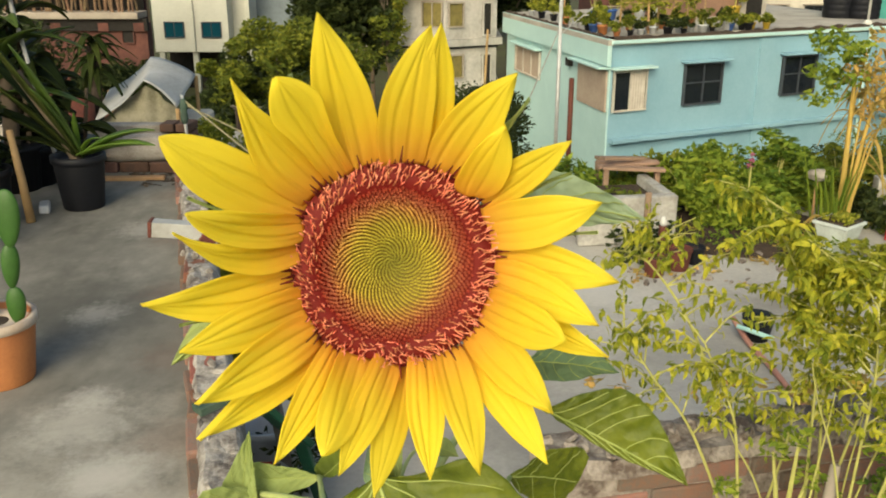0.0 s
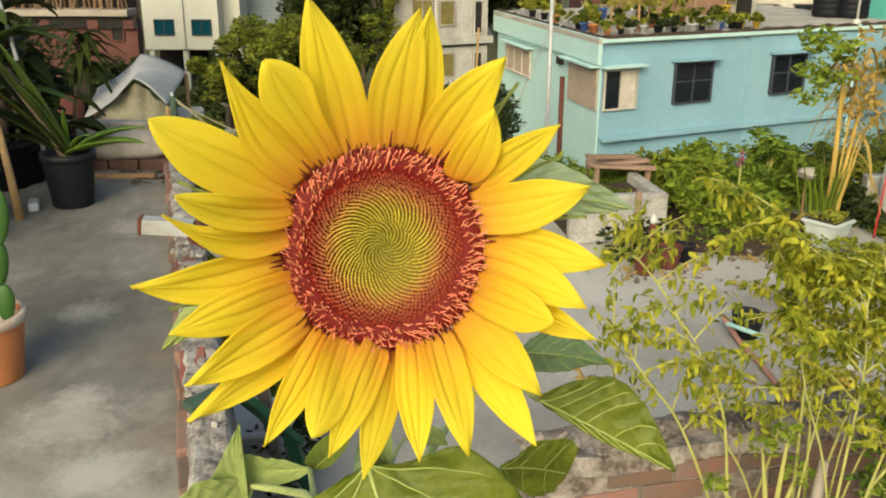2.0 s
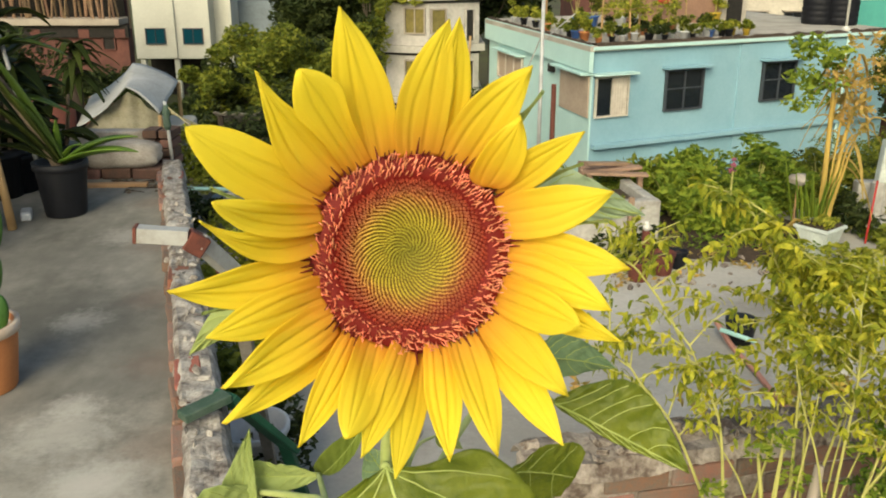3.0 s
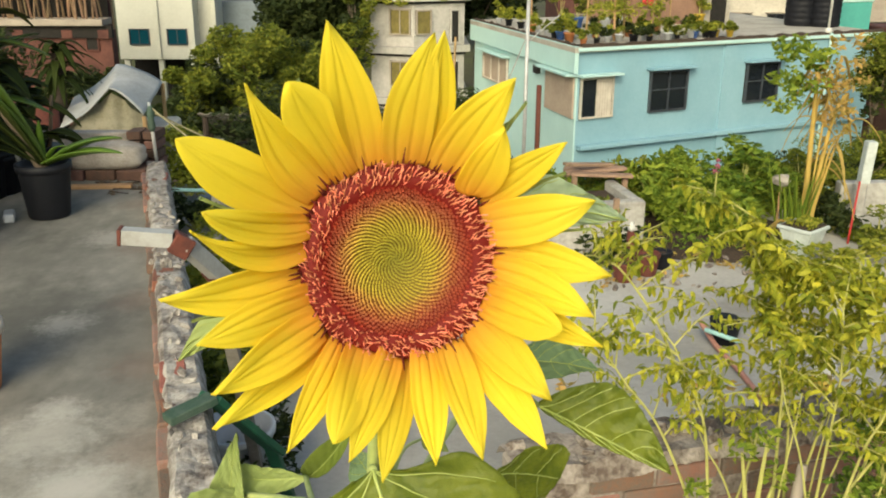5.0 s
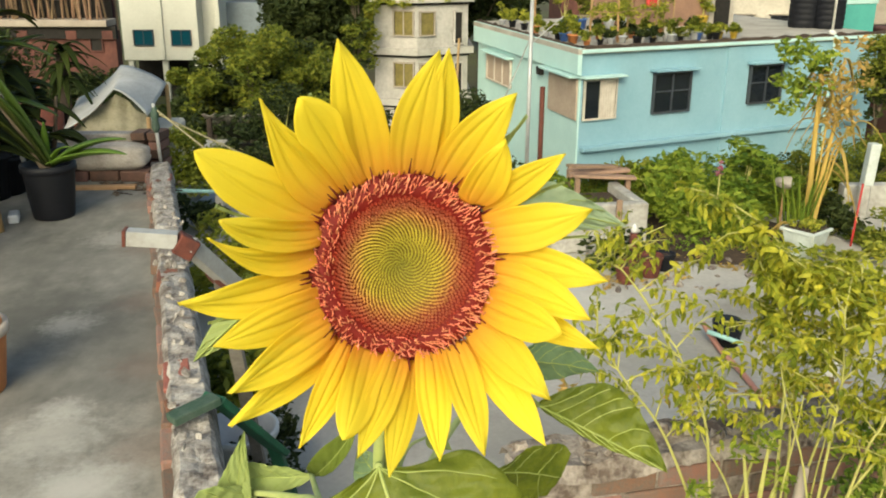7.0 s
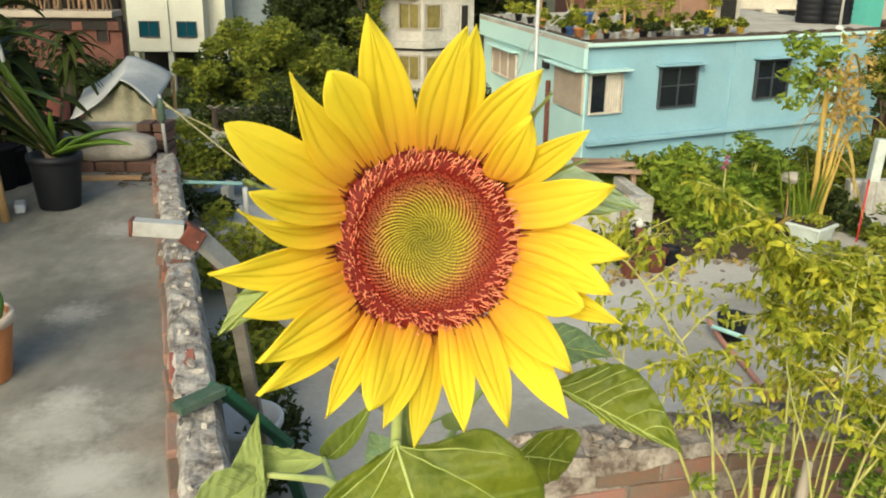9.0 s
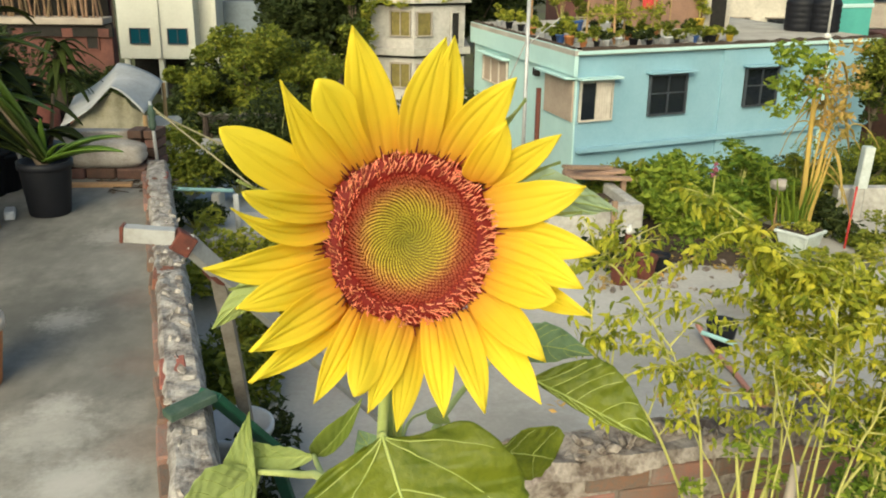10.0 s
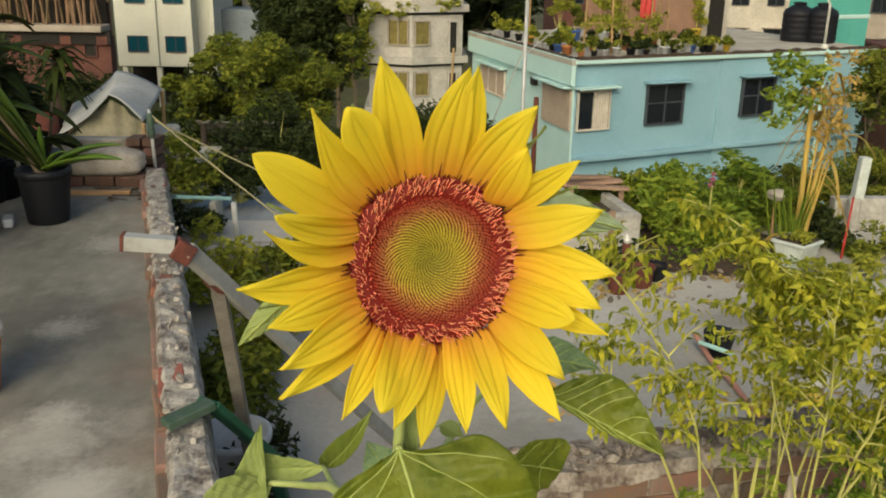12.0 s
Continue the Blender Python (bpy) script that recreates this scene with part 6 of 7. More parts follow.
ledge = thing("brick_ledge", "low ledge of worn bricks under the pale lump", "ledge", (-2.50, 7.20, 0.0))
for k_ in range(3):
    part("brick", box_bm((0.23, 0.24, 0.085), (-0.25 + 0.245 * k_, 0.01 * (k_ % 2), 0.0425), bevel=0.008), BRICK_DULL, ledge)
# this rounded shape stands for the whitewashed low wall on the ledge
sack((-2.50, 7.22, 0.085), (0.33, 0.15, 0.105), 3, 1, "rounded pale lump standing for a whitewashed low wall")
sack((-3.15, 7.22, 0.0), (0.30, 0.17, 0.10), 12, 3, "pale cloth sack lying at the wall")
twigs = thing("twig_litter", "dark twigs and dry leaves lying on the roof floor", "litter", (-2.25, 6.85, 0.0))
_t = random.Random(91)
for k_ in range(16):
    a_, x_, y_ = _t.uniform(-0.7, 0.7), _t.uniform(-0.3, 0.3), _t.uniform(-0.18, 0.2)
    part("twig", tube_bm([(x_, y_, 0.006), (x_ + 0.08 * math.cos(a_), y_ + 0.08 * math.sin(a_), 0.012), (x_ + 0.17 * math.cos(a_ + 0.2), y_ + 0.17 * math.sin(a_ + 0.2), 0.006)], (0.006, 0.003), 5), DARK_BARK, twigs)
tagged(leaf_cloud("dead_leaves", [(_t.uniform(-0.3, 0.35), _t.uniform(-0.2, 0.2), 0.012, 0.06) for _ in range(14)], 7, 0.022, BARK, 92, 0.05, 0.15, parent=twigs), kind="stuff")
plank = thing("plank", "yellowed plank lying on the roof floor", "plank", (-2.5, 6.85, 0.0))
part("board", box_bm((0.62, 0.07, 0.03), (0, 0, 0.015), pose(0, 0, 0, 0, 0, 4), 0.004), BAMBOO, plank)


def tarp_shelter():
    """A sagging silver sheet thrown over a ridge bar, open at the front."""
    t = thing("tarpaulin_shelter", "grey silver tarpaulin shelter with a sagging roof", "shelter", (-3.1, 9.2, -0.8))
    front, back = Vector((0.045, 0.0, 1.23)), Vector((-0.235, 1.2, 1.32))
    r_front, r_back = Vector((0.37, 0.0, 0.95)), Vector((0.26, 1.2, 1.11))
    l_front, l_back = Vector((-0.50, 0.0, 0.83)), Vector((-0.75, 1.2, 0.95))
    bm = bmesh.new()
    rows = []
    for j in range(15):
        q = j / 14
        ridge, r, l = front.lerp(back, q), r_front.lerp(r_back, q), l_front.lerp(l_back, q)
        sag = Vector((0, 0, -0.05 * math.sin(math.pi * q)))
        row = []
        for i in range(25):
            u = i / 24 * 2 - 1
            p = ridge.lerp(r, u) if u > 0 else ridge.lerp(l, -u)
            bulge = Vector((0, 0, (0.05 if u > 0 else -0.05) * math.sin(math.pi * abs(u))))
            row.append(p + sag * (1 - abs(u)) + bulge + Vector((0, 0, 0.02 * noise.noise(p * 4))))
        rows.append(row)
    surface(bm, rows)
    ob = part("sheet", bm, TARP, t, "", True)
    so = ob.modifiers.new("thickness", 'SOLIDIFY')
    so.thickness = 0.012
    bm = bmesh.new()
    rows = []
    for j in range(9):
        z = j / 8
        row = []
        for i in range(21):
            u = i / 20 * 2 - 1
            top = front.lerp(r_front, u) if u > 0 else front.lerp(l_front, -u)
            row.append((top.x, 0.10 + 0.04 * math.sin(i * 1.1) * z, 0.70 + z * (top.z - 0.76)))
        rows.append(row)
    surface(bm, rows)
    part("front_sheet", bm, CLOTH, t, "pale hanging cloth", True)
    for p in (l_front, r_front, l_back, r_back):
        part("post", tube_bm([(p.x, p.y, 0), (p.x, p.y, p.z - 0.01)], 0.022, 8), BAMBOO, t)
    part("base", box_bm((1.05, 1.2, 0.70), (-0.12, 0.75, 0.35), bevel=0.03), GREY_WALL, t, "pale plaster base")
    return t


tarp_shelter()
tagged(new("floor_far_roof", finish("floor_far_roof", box_bm((3.9, 4.5, 0.2), (-4.6, 10.4, -0.9), bevel=0.01), ROOF_TOP)), "pale concrete roof beyond the strip", "roof floor", kind="structure")
tagged(new("wall_far_roof", finish("wall_far_roof", box_bm((3.7, 4.3, 7.0), (-4.6, 10.4, -4.5)), GREY_WALL)), "weathered wall below the far roof", "wall", kind="structure")
red_tank = thing("red_container", "dull red container beside the palm", "container", (-3.95, 9.5, -0.8))
part("drum", lathe(bmesh.new(), [(0.22, 0), (0.24, 0.05), (0.24, 0.5), (0.25, 0.53), (0.24, 0.56), (0.24, 1.0), (0.18, 1.05)], 24), RUST, red_tank, "", True)

post = thing("rope_post", "short pipe post with ropes tied to it", "post", (-2.13, 7.40, 0.0))
part("post", tube_bm([(0, 0, 0), (-0.02, 0, 0.58)], 0.014, 10), GALVANISED, post, "", True)
part("tie", lathe(bmesh.new(), [(0.018, 0.34), (0.034, 0.38), (0.026, 0.44), (0.036, 0.49), (0.018, 0.55)], 10, (-0.015, 0, 0)), GREEN_WORN, post, "teal rope tie", True)
for k_, (q_, sag_) in enumerate((((-0.164, 6.715, -0.8), 0.03), ((0.189, 8.194, -0.8), 0.04))):
    rp_ = thing("rope", "pale rope stretched from the post to the lower roof", "rope", (-2.13, 7.40, 0.53 - 0.03 * k_), 0, "ropes at the post")
    b_ = Vector(q_) - Vector((-2.13, 7.40, 0.53 - 0.03 * k_))
    pts_ = [b_ * (s / 16) - Vector((0, 0, sag_ * 4 * (s / 16) * (1 - s / 16))) for s in range(17)]
    part("rope_line", tube_bm(pts_, 0.008, 6), ROPE, rp_, "", True)


# ---- steel frame and green stand beside the curb ----
frame_ = thing("steel_frame", "worn white steel frame with rusty joints", "frame")
part("arm", bar_between(bmesh.new(), (-0.945, 2.78, 0.911), (-0.790, 2.812, 0.889), 0.052, 0.05), WHITE_STEEL, frame_)
part("joint", bar_between(bmesh.new(), (-0.795, 2.81, 0.886), (-0.742, 2.83, 0.845), 0.060, 0.070, 0.004), RUST, frame_, "rust-red joint plate")
part("end_cap", bar_between(bmesh.new(), (-0.954, 2.779, 0.912), (-0.942, 2.78, 0.911), 0.055, 0.055), RUST, frame_, "rust-red end")
part("brace", bar_between(bmesh.new(), (-0.76, 2.82, 0.872), (-0.06, 4.42, -0.80), 0.05, 0.055), WHITE_STEEL, frame_)
part("leg", bar_between(bmesh.new(), (-0.70, 2.99, 0.71), (-0.765, 3.90, -0.80), 0.050, 0.05), STEEL_OLD, frame_)
part("knee", bar_between(bmesh.new(), (-0.715, 2.97, 0.73), (-0.69, 3.02, 0.665), 0.056, 0.06, 0.004), RUST, frame_, "rust-red joint plate")

stand = thing("green_stand", "dark green painted stand leaning over the curb", "stand")
part("arm", bar_between(bmesh.new(), (-0.915, 2.95, 0.145), (-0.77, 3.08, 0.165), 0.07, 0.035, 0.004), GREEN_WORN, stand)
part("panel", bar_between(bmesh.new(), (-0.79, 3.10, 0.16), (-0.60, 3.40, -0.26), 0.11, 0.03, 0.004), GREEN_PAINT, stand)
part("foot", bar_between(bmesh.new(), (-0.62, 3.38, -0.22), (-0.55, 3.62, -0.80), 0.06, 0.03, 0.004), GREEN_PAINT, stand)
bucket = thing("bucket", "white plastic bucket with a red mark below the stand", "bucket", (-0.86, 3.86, -0.8))
part("bucket_body", lathe(bmesh.new(), [(0.13, 0), (0.135, 0.02), (0.17, 0.36), (0.185, 0.37), (0.185, 0.40), (0.165, 0.40), (0.12, 0.1)], 30), BUCKET_WHITE, bucket, "", True)
part("mark", box_bm((0.07, 0.012, 0.05), (0.02, -0.158, 0.27), pose(0, 0, 0, 8, 0, 0)), RED_PAINT, bucket, "red mark")

# ---- behind the curb ----
p_ = thing("cyan_pipe", "pale cyan pipe lying across the gap", "pipe", (-2.45, 8.95, -0.8))
part("pipe", tube_bm([(-0.05, 0.05, 0.22), (0.62, 0, 0.215)], 0.02, 10), CYAN_PIPE, p_, "", True)
part("rest", box_bm((0.08, 0.3, 0.2), (0.45, 0.05, 0.1), bevel=0.01), GREY_WALL, p_)
p_ = thing("white_pipe_stub", "short white pipe standing up", "pipe", (-1.68, 8.35, -0.8))
part("pipe", tube_bm([(0, 0, 0), (-0.01, 0, 0.34)], 0.026, 10), PVC, p_, "", True)
blk = thing("concrete_block", "pale plastered block with brick showing", "block", (-1.42, 7.2, -0.8))
part("block", box_bm((0.62, 0.22, 0.28), (0, 0, 0.14), bevel=0.015), PLASTER, blk)
part("brick", box_bm((0.24, 0.13, 0.08), (0.46, -0.02, 0.06), bevel=0.006), BRICK, blk)
sheet = thing("sheet_roof", "bluish grey corrugated sheet roof beyond the lower roof", "roof", (-1.6, 8.95, -0.86))
bm_ = bmesh.new()
surface(bm_, [[(-0.9 + i * 0.03, y, 0.012 * math.sin(i * 1.5) - 0.10 * y) for i in range(120)] for y in (0.0, 1.6, 3.2)])
so_ = part("sheeting", bm_, material("bluish_sheet", (0.30, 0.33, 0.36), (0.22, 0.24, 0.26), 0.5, scale=1.5, fine=20, metal=0.2), sheet, "", True).modifiers.new("thickness", 'SOLIDIFY')
so_.thickness = 0.01
part("support", box_bm((3.4, 2.8, 6.6), (0.9, 1.6, -3.7)), GREY_WALL, sheet, "weathered wall")


def shrub(place, radii, mat, label, seed, clumps, per, size, stems=5, clump_r=0.12, name="shrub"):
    rnd = random.Random(seed)
    t = thing(name, label, "shrub", place)
    cs = []
    bm = bmesh.new()
    for i in range(clumps):
        a, q = rnd.uniform(0, 6.28), rnd.random() ** 0.5
        c = (radii[0] * q * math.cos(a), radii[1] * q * math.sin(a), radii[2] * rnd.uniform(0.25, 1.0) * (1.1 - 0.5 * q))
        cs.append((*c, clump_r * rnd.uniform(0.6, 1.4)))
        if i < stems * 3:
            tube(bm, smooth_path([(c[0] * 0.15, c[1] * 0.15, 0), (c[0] * 0.5, c[1] * 0.5, c[2] * 0.55), c], 4), (0.012, 0.004), 6)
    tagged(part("branchwork", bm, TWIG, t), kind="stuff")
    tagged(leaf_cloud("foliage", cs, per, size, mat, seed, clump_r, parent=t), kind="stuff")
    return t


shrub((-1.05, 4.6, -0.8), (0.18, 0.55, 0.62), FOLIAGE, "low green shrub growing beside the roof edge", 41, 30, 60, 0.035)
shrub((-1.00, 5.6, -0.8), (0.22, 0.5, 0.55), FOLIAGE, "low green shrub growing beside the roof edge", 42, 26, 60, 0.035)
shrub((-1.45, 6.6, -0.8), (0.22, 0.5, 0.50), FOLIAGE_YELLOW, "yellow-green shrub beside the roof edge", 43, 22, 60, 0.035)
shrub((-0.95, 6.9, -0.8), (0.35, 0.3, 0.40), FOLIAGE, "green shrub beside the concrete block", 44, 22, 60, 0.035)
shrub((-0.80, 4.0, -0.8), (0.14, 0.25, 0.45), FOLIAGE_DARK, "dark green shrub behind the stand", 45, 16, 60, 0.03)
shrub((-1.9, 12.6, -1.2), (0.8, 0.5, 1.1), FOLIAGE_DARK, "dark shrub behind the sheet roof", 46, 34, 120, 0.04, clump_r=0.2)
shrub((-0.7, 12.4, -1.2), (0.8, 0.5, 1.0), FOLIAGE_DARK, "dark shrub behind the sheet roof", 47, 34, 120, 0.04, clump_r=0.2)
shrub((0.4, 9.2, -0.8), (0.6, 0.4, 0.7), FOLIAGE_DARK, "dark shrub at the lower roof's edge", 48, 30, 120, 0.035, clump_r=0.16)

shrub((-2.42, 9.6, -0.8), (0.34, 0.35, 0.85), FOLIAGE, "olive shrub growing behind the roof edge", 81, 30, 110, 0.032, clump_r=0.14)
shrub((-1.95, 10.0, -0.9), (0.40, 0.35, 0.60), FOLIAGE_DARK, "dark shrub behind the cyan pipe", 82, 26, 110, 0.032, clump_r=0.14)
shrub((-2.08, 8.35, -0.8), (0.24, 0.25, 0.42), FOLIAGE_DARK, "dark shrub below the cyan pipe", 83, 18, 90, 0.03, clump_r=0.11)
shrub((-1.70, 7.5, -0.8), (0.16, 0.3, 0.42), FOLIAGE_YELLOW, "yellow-green shrub beside the roof edge", 84, 14, 70, 0.03, clump_r=0.1)

shed = thing("open_shed", "dark open shed with a grey sheet roof below the trees", "shed", (-2.45, 15.0, -8.0))
bm_ = bmesh.new()
surface(bm_, [[(-1.0 + 0.04 * i, y, 7.05 + 0.02 * math.sin(i * 1.4) - 0.36 * y) for i in range(51)] for y in (-0.5, 0.6, 1.8)])
part("roof_sheet", bm_, STEEL_OLD, shed, "dull grey corrugated sheet", True).modifiers.new("thickness", 'SOLIDIFY').thickness = 0.015
# back wall coloured near-black for the shade inside the shed
part("back_wall", box_bm((1.9, 0.1, 6.3), (0, 1.7, 3.15)), DARK, shed, "near-black wall standing for the shaded inside")
for x_ in (-0.9, 0.0, 0.9):
    part("post", tube_bm([(x_, -0.4, 0), (x_, -0.4, 7.15)], 0.05, 7), DARK_BARK, shed)

# ---- the lower roof's garden ----
PLANTER = material("stained_planter_concrete", (0.50, 0.485, 0.45), (0.27, 0.255, 0.23), 0.92, scale=3.0, fine=26, bump=0.5, contrast=1.3)
planter = thing("planter_wall", "low grey concrete planter wall on the lower roof", "planter", (1.25, 7.62, -0.8), 8)
part("front", box_bm((0.90, 0.10, 0.44), (0.395, 0, 0.22), bevel=0.012), PLANTER, planter)
part("end", box_bm((0.10, 0.7, 0.44), (0.79, 0.40, 0.22), bevel=0.012), PLANTER, planter)
part("soil", box_bm((0.72, 0.6, 0.36), (0.36, 0.36, 0.18)), SOIL, planter)


def plank_table():
    t = thing("plank_bench", "rough wooden bench of weathered planks", "bench", (1.80, 8.35, -0.8), 4)
    for i in range(4):
        part("plank", box_bm((0.60, 0.10, 0.03), (0.03 * (i % 2), i * 0.12, 0.52 + 0.012 * (i % 2)), pose(0, 0, 0, 0, (2, -3, 1, 4)[i], (-5, 3, -2, 6)[i]), 0.004), WOOD, t)
    part("cross_plank", box_bm((0.5, 0.09, 0.03), (-0.05, 0.15, 0.585), pose(0, 0, 0, 0, 6, 22), 0.004), WOOD, t)
    for x, y in ((-0.24, 0.02), (0.26, 0.02), (-0.24, 0.36), (0.26, 0.36)):
        part("leg", box_bm((0.05, 0.05, 0.51), (x, y, 0.255), bevel=0.004), WOOD, t)


plank_table()
stake = thing("wooden_stake", "pale wooden stake standing before the planter", "stake", (1.78, 7.5, -0.8))
part("stake", box_bm((0.05, 0.04, 0.52), (0, 0, 0.26), bevel=0.004), WOOD, stake)

white_pot = thing("white_planter", "white plastic planter with green seedlings", "planter", (3.45, 7.46, -0.8), 38)
bm_ = bmesh.new()
prism(bm_, [(-0.10, -0.10), (0.10, -0.10), (0.10, 0.10), (-0.10, 0.10)], 0, 0.27)
for v_ in bm_.verts:
    if v_.co.z > 0.1:
        v_.co.x *= 1.55
        v_.co.y *= 1.55
bmesh.ops.bevel(bm_, geom=list(bm_.edges), offset=0.012, segments=2, affect='EDGES')
TUB = material("dirty_white_plastic", (0.58, 0.63, 0.61), (0.40, 0.44, 0.41), 0.6, scale=7, fine=50, bump=0.1)
part("tub", bm_, TUB, white_pot)
part("rim", box_bm((0.33, 0.33, 0.03), (0, 0, 0.262), bevel=0.006), TUB, white_pot)
part("soil", box_bm((0.28, 0.28, 0.02), (0, 0, 0.274)), SOIL, white_pot)
tagged(leaf_cloud("seedlings", [(_d_.uniform(-0.12, 0.12), _d_.uniform(-0.12, 0.12), 0.32, 0.04) for _d_ in [random.Random(44)] for _ in range(9)], 20, 0.028, FOLIAGE_YELLOW, 45, 0.05, parent=white_pot), kind="stuff")
canes = thing("cane_plant", "tall cane plant with thick golden dried stalks", "plant", (3.61, 7.85, -0.8))
_c = random.Random(8)
for k_, (x_, lean_, h_, r_) in enumerate(((0.0, -0.03, 1.62, 0.030), (0.03, 0.17, 1.36, 0.026), (0.05, 0.24, 1.15, 0.014), (-0.03, 0.04, 1.45, 0.016), (0.02, 0.10, 1.70, 0.012), (0.06, 0.14, 1.0, 0.016))):
    path_ = smooth_path([(x_, _c.uniform(-.05, .05), 0), (x_ + lean_ * 0.35, 0, h_ * 0.45), (x_ + lean_ * 0.8, 0.02, h_ * 0.85), (x_ + lean_ * 1.2, -0.02, h_)], 5)
    part("stalk", tube_bm(path_, (r_, r_ * 0.4), 8), CANE, canes, "", True)
    for q_ in range(5):
        e_ = path_[int(len(path_) * (0.50 + 0.11 * q_))]
        a_ = _c.uniform(0, 6.28)
        strap(canes, e_, (math.cos(a_), 0.6 * math.sin(a_), _c.uniform(-0.2, 0.7)), _c.uniform(0.14, 0.32), 0.022, _c.uniform(0.8, 1.8), FOLIAGE_DRY)
tagged(leaf_cloud("dry_foliage", [(_c.uniform(-0.05, 0.32), _c.gauss(0, 0.1), _c.uniform(1.05, 1.85), 0.09) for _ in range(22)], 26, 0.034, FOLIAGE_DRY, 71, 0.12, parent=canes, hang=0.6), kind="stuff")
tagged(leaf_cloud("green_foliage", [(_c.uniform(-0.42, 0.0), _c.gauss(0, 0.1), _c.uniform(1.25, 1.85), 0.10) for _ in range(24)], 26, 0.038, FOLIAGE_LIGHT, 72, 0.12, parent=canes, hang=0.4), kind="stuff")
for k_ in range(22):
    strap(canes, (_c.uniform(-.22, -.02), _c.uniform(-0.12, 0.08), 0.0), (_c.gauss(-0.03, 0.14), -0.05, 1.0), _c.uniform(0.50, 0.95), 0.018, _c.uniform(0.05, 0.35), FOLIAGE_GREEN if k_ % 3 else FOLIAGE_LIGHT)
for k_ in range(4):
    strap(canes, (-0.18, -0.1, 0.18), (-0.55 - 0.1 * k_, -0.2, 1.0), _c.uniform(0.34, 0.50), 0.020, 1.1, FOLIAGE_DRY)

bag_ = thing("white_bag", "crumpled white plastic bag among the shrubs", "bag", (3.52, 8.2, -0.30))
bm_ = bmesh.new()
bmesh.ops.create_icosphere(bm_, subdivisions=3, radius=0.07)
for v_ in bm_.verts:
    v_.co = Vector((v_.co.x * 1.3, v_.co.y, v_.co.z * 0.8)) * (1 + 0.35 * noise.noise(v_.co * 22))
part("bag_body", bm_, SACK, bag_, "", True)
part("stick", tube_bm([(0, 0, -0.5), (0, 0, 0.0)], 0.012, 6), BAMBOO, bag_, "stick under the bag")
rake = thing("red_pole", "thin red pole leaning against a post", "pole", (4.02, 7.75, -0.8))
part("pole", tube_bm([(0, 0, 0), (0.14, 0.22, 0.54)], 0.010, 8), RED_PAINT, rake, "", True)
wpost = thing("white_post", "white painted post with a concrete foot", "post", (4.45, 8.5, -0.8))
part("post", box_bm((0.10, 0.10, 0.42), (0, 0, 0.60), pose(0, 0, 0, 0, 3, 0), 0.008), TUB, wpost)
part("foot", box_bm((0.11, 0.11, 0.40), (0, 0, 0.20), bevel=0.02), PLANTER, wpost)
bwall = thing("block_wall", "grey block wall at the lower roof's edge", "wall", (4.9, 8.75, -0.8), kind="structure")
part("wall", box_bm((2.6, 0.14, 0.34), (0.75, 0, 0.17), bevel=0.01), PLANTER, bwall)
side_wall = thing("brick_wall", "brown plastered brick wall beyond the lower roof", "wall", (8.15, 12.0, -8.0), 14)
part("wall", box_bm((2.6, 0.22, 7.25), (0, 0.11, 3.625), bevel=0.02), FAR_BRICK, side_wall)
part("coping", box_bm((2.7, 0.30, 0.08), (0, 0.11, 7.29), bevel=0.01), SLAB, side_wall)
tubp = thing("green_tub", "pale green tub on the lower roof", "tub", (4.75, 7.7, -0.8))
part("tub", lathe(bmesh.new(), [(0.14, 0), (0.19, 0.26), (0.205, 0.27), (0.205, 0.30), (0.17, 0.30), (0.15, 0.12)], 26), material("pale_green_plastic", (0.30, 0.42, 0.36), None, 0.5, bump=0.05), tubp, "", True)

shrub((3.20, 8.45, -0.8), (0.30, 0.22, 0.98), FOLIAGE_GREEN, "rounded green shrub in the roof garden", 64, 40, 60, 0.040, clump_r=0.11)
shrub((2.56, 8.1, -0.8), (0.26, 0.18, 0.72), FOLIAGE_LIGHT, "bright green bushy shrub beside the planter", 65, 30, 60, 0.040, clump_r=0.10)
shrub((2.95, 8.75, -0.8), (0.70, 0.45, 0.72), FOLIAGE_GREEN, "loose green shrub in the lower roof's garden", 51, 26, 75, 0.040, clump_r=0.15)
shrub((3.62, 8.85, -0.8), (0.30, 0.3, 0.62), FOLIAGE_LIGHT, "feathery light green shrub behind the cane plant", 59, 24, 75, 0.040, clump_r=0.13)
shrub((1.66, 8.0, -0.8), (0.30, 0.22, 0.58), FOLIAGE, "green leafy plant growing in the planter", 58, 18, 55, 0.043, clump_r=0.1)
shrub((2.45, 8.45, -0.8), (0.36, 0.3, 0.80), FOLIAGE_LIGHT, "green shrub beside the planter", 52, 26, 75, 0.043, clump_r=0.14)
shrub((2.85, 7.9, -0.8), (0.35, 0.2, 0.5), FOLIAGE_LIGHT, "green leafy plant before the shrub", 53, 22, 70, 0.043, clump_r=0.13)
shrub((1.45, 8.9, -0.8), (0.5, 0.4, 0.55), FOLIAGE_GREEN, "green shrub behind the planter", 54, 24, 70, 0.046, clump_r=0.15)
shrub((2.2, 8.8, -0.8), (0.6, 0.3, 0.58), FOLIAGE, "olive shrub behind the bench", 55, 20, 70, 0.046, clump_r=0.15)
shrub((4.1, 9.0, -0.8), (0.5, 0.3, 0.6), FOLIAGE, "green shrub behind the white post", 56, 26, 70, 0.046, clump_r=0.14)
shrub((3.98, 8.15, -0.8), (0.26, 0.2, 0.42), FOLIAGE_DARK, "dull dark plant beside the cane plant", 66, 18, 45, 0.040, clump_r=0.1)
